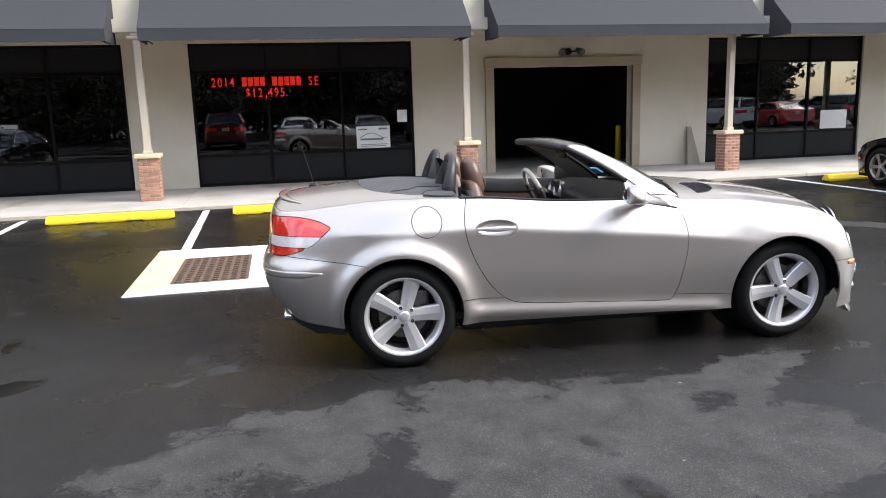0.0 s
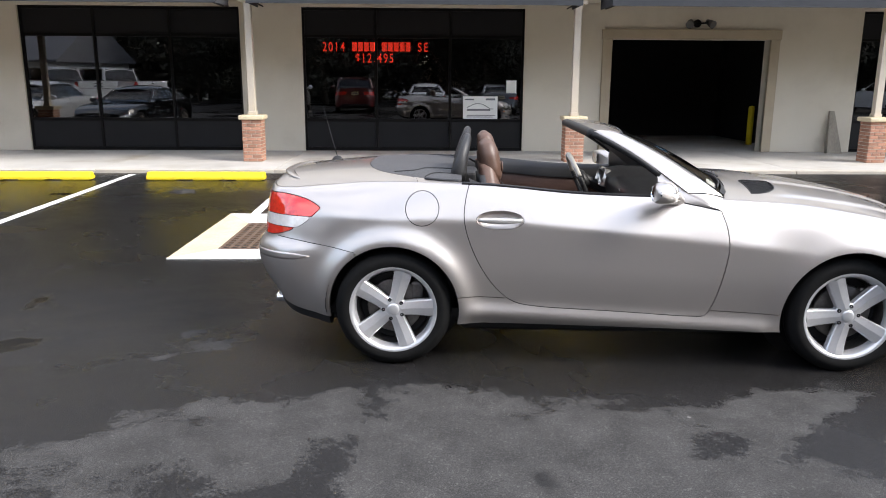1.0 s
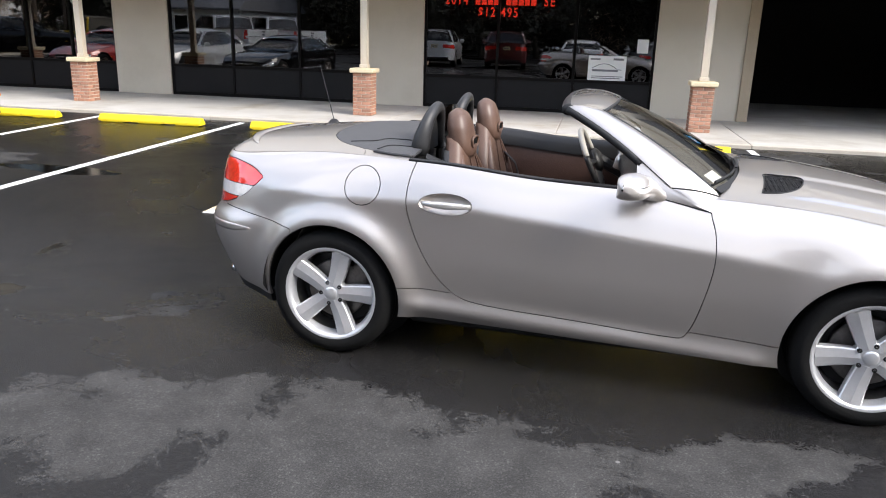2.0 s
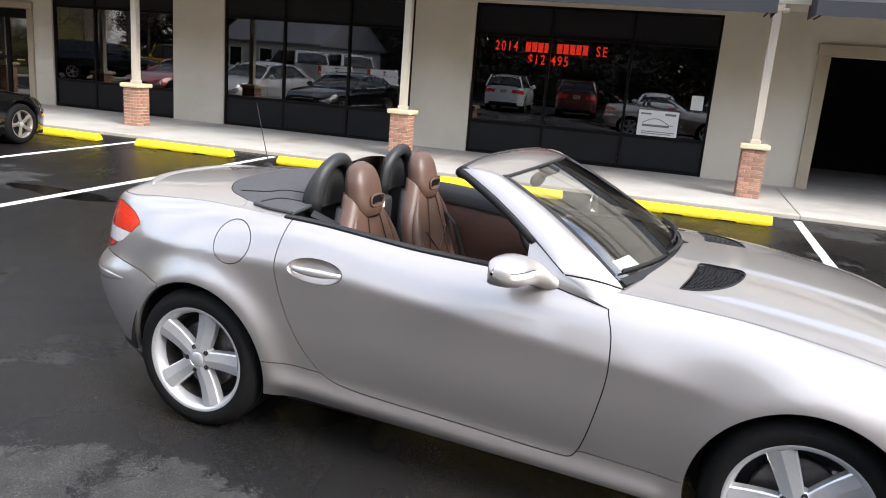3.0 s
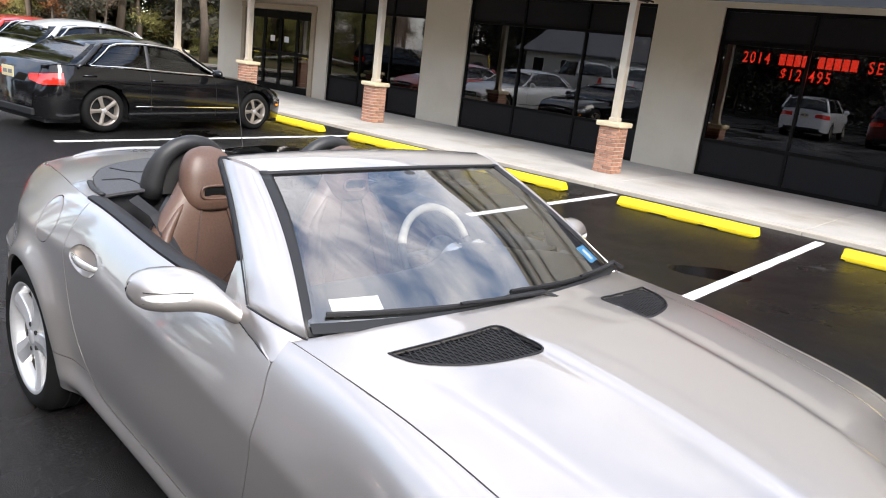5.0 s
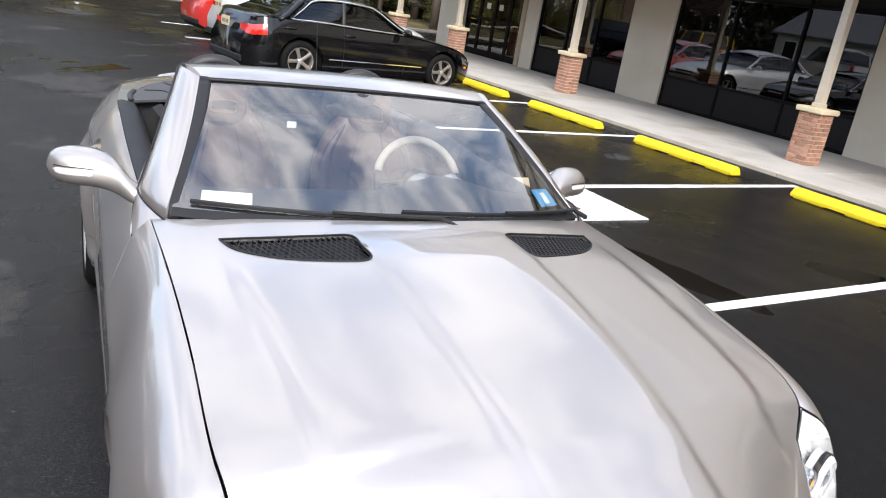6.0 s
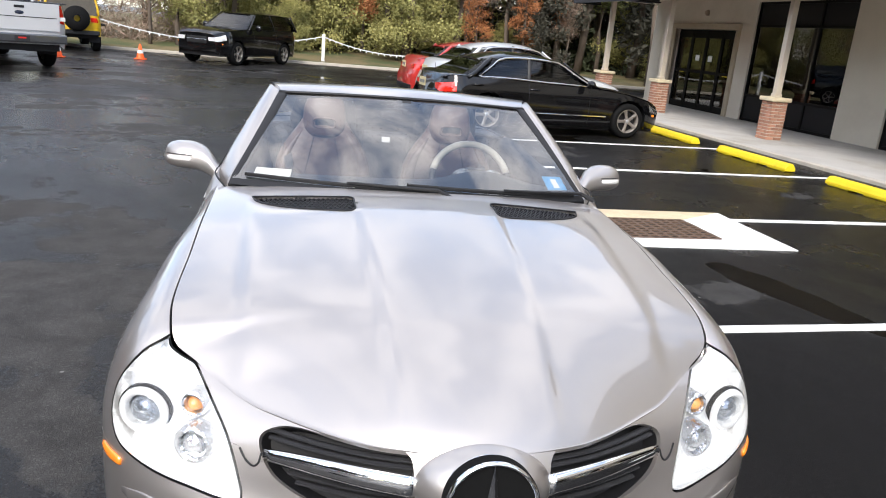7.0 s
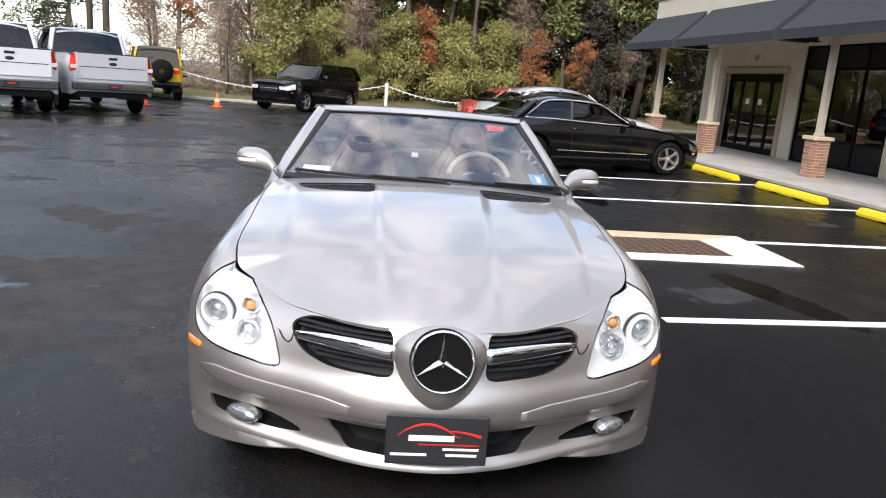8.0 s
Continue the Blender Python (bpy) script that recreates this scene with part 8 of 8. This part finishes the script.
# ---------------------------------------------------------------- edge of the lot
def post(x, y, h, label="white timber post at the edge of the lot"):
    root = thing("rope_post", label, "post", pose(x, y, 0), "rope posts")
    part("shaft", boxed(-0.06, 0.06, -0.06, 0.06, 0.0, h, 0.01), M["white_post"], root)
    return root


POSTS = [(-24.6, -5.55), (-26.0, 2.35), (-26.0, 8.2), (-24.6, -12.0)]
for px, py in POSTS:
    post(px, py, 1.12)
for (ax, ay), (bx, by) in ((POSTS[0], POSTS[1]), (POSTS[1], POSTS[2]), (POSTS[3], POSTS[0])):
    rope = thing("rope", "pale pennant rope slung between white posts", "rope", group="ropes")
    pts = []
    for t in np.linspace(0, 1, 25):
        pts.append((ax + (bx - ax) * t, ay + (by - ay) * t, 1.02 - 0.62 * 4 * t * (1 - t) * 0.8))
    bm = bmesh.new()
    tube(bm, pts, 0.022, 6)
    part("line", bm, M["chain"], rope)
    for i in range(1, 24):
        x, y, z = pts[i]
        bm = bmesh.new()
        w = 0.05 * (0.7 + 0.6 * abs(noise.noise((x * 9, y * 9, 2))))
        d = Vector((bx - ax, by - ay, 0)).normalized() * w
        loft(bm, [[(x - d.x, y - d.y, z), (x + d.x, y + d.y, z), (x + 0.02, y, z - 0.09)], [(x - d.x + .006, y - d.y, z), (x + d.x + .006, y + d.y, z), (x + 0.026, y, z - 0.09)]])
        part("pennant", bm, M["chain"], rope)


def cone(x, y):
    root = thing("traffic_cone", "orange traffic cone with a pale band on the asphalt", "traffic cone", pose(x, y, 0), "traffic cones")
    part("base", boxed(-0.17, 0.17, -0.17, 0.17, 0.0, 0.03, 0.01), M["orange"], root)
    bm = bmesh.new()
    lathe(bm, [(0.125, 0.03), (0.025, 0.45), (0.0, 0.455)], 24, "z")
    part("body", bm, M["orange"], root, smooth=True)
    bm = bmesh.new()
    lathe(bm, [(0.092, 0.18), (0.069, 0.275)], 24, "z")
    part("band", bm, M["white_post"], root, "pale band", smooth=True)


cone(-20.3, -3.55)
cone(-18.6, -5.45)

# ---------------------------------------------------------------- woods
LEAF = {}
for nm, c, t in (("pine", (0.105, 0.125, 0.040), (0.175, 0.185, 0.065)), ("olive", (0.205, 0.210, 0.062), (0.33, 0.300, 0.105)), ("rust", (0.32, 0.11, 0.04), (0.42, 0.18, 0.07)), ("bare", (0.25, 0.18, 0.13), (0.34, 0.25, 0.19)), ("spruce", (0.045, 0.06, 0.030), (0.075, 0.09, 0.045)), ("cedar", (0.034, 0.034, 0.023), (0.058, 0.054, 0.038))):
    m = material("foliage_" + nm, c, 0.8, vary=0.35, scale=1.2, fine=9, tint=t)
    b = m.node_tree.nodes["Principled BSDF"]
    LEAF[nm] = m


def clump_mesh(seed, n, size, spread, needle=False, thin=0.22):
    """A tuft of many small leaves."""
    rnd = random.Random(seed)
    vs, fs = [], []
    for _ in range(n):
        p = Vector((rnd.gauss(0, 1), rnd.gauss(0, 1), rnd.gauss(0, 0.8)))
        p = p.normalized() * (rnd.random() ** 0.6) * spread
        d = Vector((rnd.gauss(0, 1), rnd.gauss(0, 1), rnd.gauss(0.1, 0.7))).normalized()
        s = d.cross(Vector((rnd.gauss(0, 1), rnd.gauss(0, 1), rnd.gauss(0, 1)))).normalized()
        l, w = size * rnd.uniform(0.7, 1.4), size * (thin if needle else 0.45) * rnd.uniform(0.7, 1.3)
        k = len(vs)
        vs += [p, p + d * l * 0.5 + s * w, p + d * l, p + d * l * 0.5 - s * w]
        fs.append((k, k + 1, k + 2, k + 3))
    return vs, fs


TUFT = {"spruce": [clump_mesh(40 + i, 50, 0.26, 0.55, True, 0.14) for i in range(3)], "pine": [clump_mesh(i, 46, 0.30, 0.62, True) for i in range(3)], "cedar": [clump_mesh(50 + i, 60, 0.30, 0.60, True) for i in range(3)], "olive": [clump_mesh(10 + i, 150, 0.098, 0.62) for i in range(3)], "rust": [clump_mesh(20 + i, 70, 0.12, 0.60) for i in range(3)], "bare": [clump_mesh(30 + i, 44, 0.42, 0.7, True, 0.028) for i in range(3)]}


def tree_mesh(rnd, kind, h):
    """Trunk with limbs, and a crown of leaf tufts at the limbs' ends, as two bmesh-free meshes."""
    bm = bmesh.new()
    r0 = 0.022 * h**0.9 if kind != "olive" else 0.012 * h
    bend = [Vector((0, 0, 0))]
    for i in range(1, 8):
        bend.append(bend[-1] + Vector((rnd.gauss(0, 0.012) * h, rnd.gauss(0, 0.012) * h, h / 7 * (0.97 if kind != "olive" else 0.8))))
    tube(bm, bend, [r0 * (1 - 0.85 * i / 7) for i in range(8)], 7)
    ends = []
    nl = {"spruce": 70, "cedar": 44, "pine": 26, "olive": 24, "rust": 22, "bare": 26}[kind]
    lo = {"spruce": 0.08, "cedar": 0.06, "pine": 0.45, "olive": 0.05, "rust": 0.30, "bare": 0.30}[kind]
    for i in range(nl):
        t = lo + (0.99 - lo) * (i + rnd.random()) / nl
        p = bend[min(6, int(t * 7))].lerp(bend[min(7, int(t * 7) + 1)], t * 7 - int(t * 7))
        a = rnd.uniform(0, 2 * math.pi)
        reach = h * {"spruce": 0.26, "cedar": 0.24, "pine": 0.17, "olive": 0.30, "rust": 0.22, "bare": 0.20}[kind] * (1.15 - t * (0.75 if kind != "spruce" else 1.08)) * rnd.uniform(0.6, 1.25)
        rise = {"spruce": -0.12, "cedar": 0.15, "pine": 0.10, "olive": 0.55, "rust": 0.6, "bare": 0.9}[kind]
        q = p + Vector((math.cos(a) * reach, math.sin(a) * reach, reach * rise * rnd.uniform(0.3, 1.2)))
        m = p.lerp(q, 0.5) + Vector((0, 0, reach * 0.06))
        rr = r0 * 0.30 * (1.1 - t)
        tube(bm, [p, m, q], [rr + 0.008, rr * 0.7 + 0.005, 0.005], 4, caps=False)
        ends += [q, m] if kind != "bare" else [q]
        for _ in range(2 if kind != "bare" else 3):
            q2 = p.lerp(q, rnd.uniform(0.4, 0.9)) + Vector((rnd.gauss(0, 1), rnd.gauss(0, 1), rnd.uniform(0.1, 1.0))) * reach * 0.32
            tube(bm, [p.lerp(q, 0.5), q2], [rr * 0.5 + 0.003, 0.003], 3, caps=False)
            ends.append(q2)
    ends.append(bend[-1])
    vs, fs = [], []
    for e in ends:
        tv, tf = TUFT[kind][rnd.randrange(3)]
        sc = {"spruce": 0.75, "cedar": 1.15, "pine": 1.0, "olive": 0.95, "rust": 0.85, "bare": 0.9}[kind] * rnd.uniform(0.65, 1.25) * (h / 9) ** 0.35
        rot = Euler((rnd.uniform(-0.5, 0.5), rnd.uniform(-0.5, 0.5), rnd.uniform(0, 6.28))).to_matrix() * sc
        k = len(vs)
        vs += [tuple(rot @ v + e) for v in tv]
        fs += [tuple(i + k for i in f) for f in tf]
    me = bpy.data.meshes.new("crown")
    me.from_pydata(vs, [], fs)
    me.materials.append(LEAF[kind])
    return mesh_of("trunk", bm, M["bark"], True), me


rnd = random.Random(7)
PROTO = {k: [tree_mesh(rnd, k, h) for h in hs] for k, hs in (("spruce", (11.0,)), ("cedar", (10.0, 12.5)), ("pine", (13.0, 11.0, 15.0)), ("olive", (4.6, 5.6, 3.6)), ("rust", (6.0, 7.5)), ("bare", (6.5, 10.0)))}
TREE_LABEL = {"cedar": "dark brown-green evergreen across the road", "spruce": "dark green spruce with branches down to the ground", "pine": "tall pine with a bare lower trunk at the woods' edge", "olive": "bushy olive-green young tree at the woods' edge", "rust": "young tree with rust-brown autumn leaves", "bare": "leafless grey-brown tree with fine twigs"}


def tree(kind, x, y, s=1.0):
    tm, cm = PROTO[kind][rnd.randrange(len(PROTO[kind]))]
    root = thing("tree", TREE_LABEL[kind], "tree", pose(x, y, ground_height(x, y), 0, 0, rnd.uniform(0, 360)) @ Matrix.Diagonal((s, s, s * rnd.uniform(0.9, 1.12), 1)), "trees of the wood")
    a, b = new("trunk", tm), new("crown", cm)
    a.parent = b.parent = root
    return root


for i in range(22):  # front rank of bushes
    y = -3.0 + 40 * (i + rnd.uniform(0.0, 1.0)) / 22
    tree("olive" if y < 9 else ("cedar", "bare", "pine", "olive")[i % 4], -27.8 - rnd.random() * 3.0, y, rnd.uniform(0.55, 1.25) * (1 if y < 9 else 0.6))
for i in range(20):  # pines that stand forward among them
    y = -2.0 + 40 * (i + rnd.uniform(0.0, 1.0)) / 20
    tree("pine", -28.6 - rnd.random() * 3.0, y, rnd.uniform(0.7, 1.05))
for i in range(26):
    y = -3 + 40 * (i + rnd.random()) / 26
    tree("olive" if y < 9 else ("pine", "olive", "cedar")[i % 3], -31.5 - rnd.random() * 4, y, rnd.uniform(1.1, 1.6) * (1 if y < 9 else 0.75))
for i in range(46):
    y = -4.5 + 48 * (i + rnd.random()) / 46
    tree("pine", -32 - rnd.random() * 12, y, rnd.uniform(0.85, 1.2))
for i in range(16):
    tree("bare", -28.5 - rnd.random() * 6, -8 + 42 * (i + rnd.random()) / 16, rnd.uniform(0.7, 1.1))
for x, y, s in ((-30.0, -6.8, 1.0), (-33, -8.2, 1.15), (-29.2, 9.4, 0.62), (-28.2, 11.2, 0.5), (-30.5, 13.0, 0.7), (-35, -5.5, 1.0), (-31, 4.5, 0.8)):
    tree("rust", x, y, s)
for x, y, s in ((-27.2, -4.2, 0.75), (-27.6, -3.2, 0.7)):
    tree("bare", x, y, s)
tree("spruce", -38.4, -14.0, 1.0)
for x, y, s in ((-30, 20, 1.0), (-26, 22, 1.0), (-22, 27, 1.1), (-26, 16.5, 0.9), (-23, 19, 0.8)):
    tree("pine", x, y, s)
# the thick of the wood behind its edge
def thicket(label, spots, kind):
    """One mass of leaf tufts too many to count; spots gives places and sizes."""
    vs, fs = [], []
    for (x, y, z), sc in spots:
        tv, tf = TUFT[kind][rnd.randrange(3)]
        rot = Euler((rnd.uniform(-0.5, 0.5), rnd.uniform(-0.5, 0.5), rnd.uniform(0, 6.28))).to_matrix() * sc
        k = len(vs)
        vs += [tuple(rot @ v + Vector((x, y, z))) for v in tv]
        fs += [tuple(i + k for i in f) for f in tf]
    me = bpy.data.meshes.new("thicket")
    me.from_pydata(vs, [], fs)
    me.materials.append(LEAF[kind])
    return tagged(new("thicket", me), label, "foliage", kind="stuff")


def bank(n, along, across, high, size):
    return [((rnd.uniform(*across), rnd.uniform(*along), high * rnd.random() ** 1.5 + 0.3), rnd.uniform(*size)) for _ in range(n)]


thicket("dense olive undergrowth between the trunks of the wood", bank(170, (-4, 11), (-37, -31), 2.6, (1.0, 1.7)), "olive")
thicket("dark brown-green undergrowth deeper in the wood", bank(260, (10, 40), (-37, -31), 2.8, (1.0, 1.7)), "spruce")
thicket("dark green depth of the pine wood", bank(620, (-3, 48), (-52, -42), 15.0, (2.4, 4.2)), "pine")
thicket("brown twiggy brush at the wood's edge", bank(160, (-8.5, -2.5), (-33, -28), 2.6, (0.9, 1.5)), "bare")
for lab, kd, cnt, hi in (("dark woods across the road", "cedar", 900, 13.0), ("brown brush across the road", "bare", 160, 3.0)):
    thicket(lab, [((rnd.uniform(-48, 46), rnd.uniform(-46, -30), hi * rnd.random() ** 1.3 + 0.3), rnd.uniform(1.8, 3.2)) for _ in range(cnt)], kd)
# added, never in view; kept distant to leave sky before the car
thicket("green woods added out of view beyond the lot", [((rnd.uniform(74, 84), rnd.uniform(-60, 60), 9 * rnd.random() ** 1.3 + 0.3), rnd.uniform(1.8, 3.2)) for _ in range(400)], "pine")
# woods and gardens behind the far row, seen mirrored in the shop windows
for i in range(38):
    x = -46 + 90 * (i + rnd.random()) / 38
    tree(("cedar", "cedar", "bare", "cedar")[i % 4], x, -34 - rnd.random() * 9, rnd.uniform(0.9, 1.4))
for i in range(26):
    x = -40 + 80 * (i + rnd.random()) / 26
    if abs(x + 24) > 6:
        tree(("cedar", "bare", "cedar")[i % 3], x, -21 - rnd.random() * 6, rnd.uniform(0.9, 1.3))
# unseen trees, set far off so the car's front mirrors sky
for i in range(22):
    tree(("pine", "olive")[i % 2], 64 + rnd.random() * 12, -50 + 100 * (i + rnd.random()) / 22, rnd.uniform(0.9, 1.3))


def utility_pole(x, y, h):
    root = thing("utility_pole", "brown timber utility pole", "pole", pose(x, y, 0), "utility poles")
    bm = bmesh.new()
    tube(bm, [(0, 0, 0), (0.02, 0.03, h * 0.5), (0.05, 0.06, h)], [0.16, 0.14, 0.11], 10)
    part("shaft", bm, M["bark"], root, smooth=True)
    part("cross_arm", boxed(-0.06, 0.06, -1.1, 1.1, h - 0.8, h - 0.66, 0.01), M["bark"], root)
    return root


utility_pole(-32.8, -11.2, 10.5)
utility_pole(-29.3, -9.5, 9.5)
for dz in (0.0, 0.35):
    w = thing("power_line", "thin dark overhead power line", "cable", group="power lines")
    bm = bmesh.new()
    tube(bm, [(-29.3, -9.5, 9.0 - dz), (-32.8, -11.2, 9.9 - dz), (-36, -22, 7.6 - dz), (-40, -34, 9.5 - dz)], 0.02, 4)
    part("wire", bm, M["rubber"], w)


def far_house(x, y, w, d, h, mat, rz):
    root = thing("house", "pale clapboard house with a grey pitched roof far across the road", "house", pose(x, y, 0, 0, 0, rz))
    part("wall", boxed(-w / 2, w / 2, -d / 2, d / 2, 0, h), mat, root)
    bm = bmesh.new()
    loft(bm, [[(xx, -d / 2 - 0.3, h), (xx, 0, h + d * 0.36), (xx, d / 2 + 0.3, h), (xx, d / 2 + 0.3, h - 0.12), (xx, -d / 2 - 0.3, h - 0.12)] for xx in (-w / 2 - 0.3, w / 2 + 0.3)])
    part("roof", bm, material("grey_shingle", (0.16, 0.16, 0.17), 0.9, vary=0.2, scale=3), root)
    for i in range(3):
        xw = -w / 2 + w * (i + 0.5) / 3
        part("window", boxed(xw - 0.5, xw + 0.5, d / 2, d / 2 + 0.03, 0.9, 2.1), M["bronze"], root, "dark window")
        part("window_trim", boxed(xw - 0.58, xw + 0.58, d / 2 + 0.001, d / 2 + 0.02, 0.82, 2.18), M["white_post"], root)
    return root


clap = material("pale_clapboard", (0.52, 0.51, 0.48), 0.8, vary=0.08, scale=1.5)
far_house(-24, -21, 8, 6.5, 2.6, clap, 12)
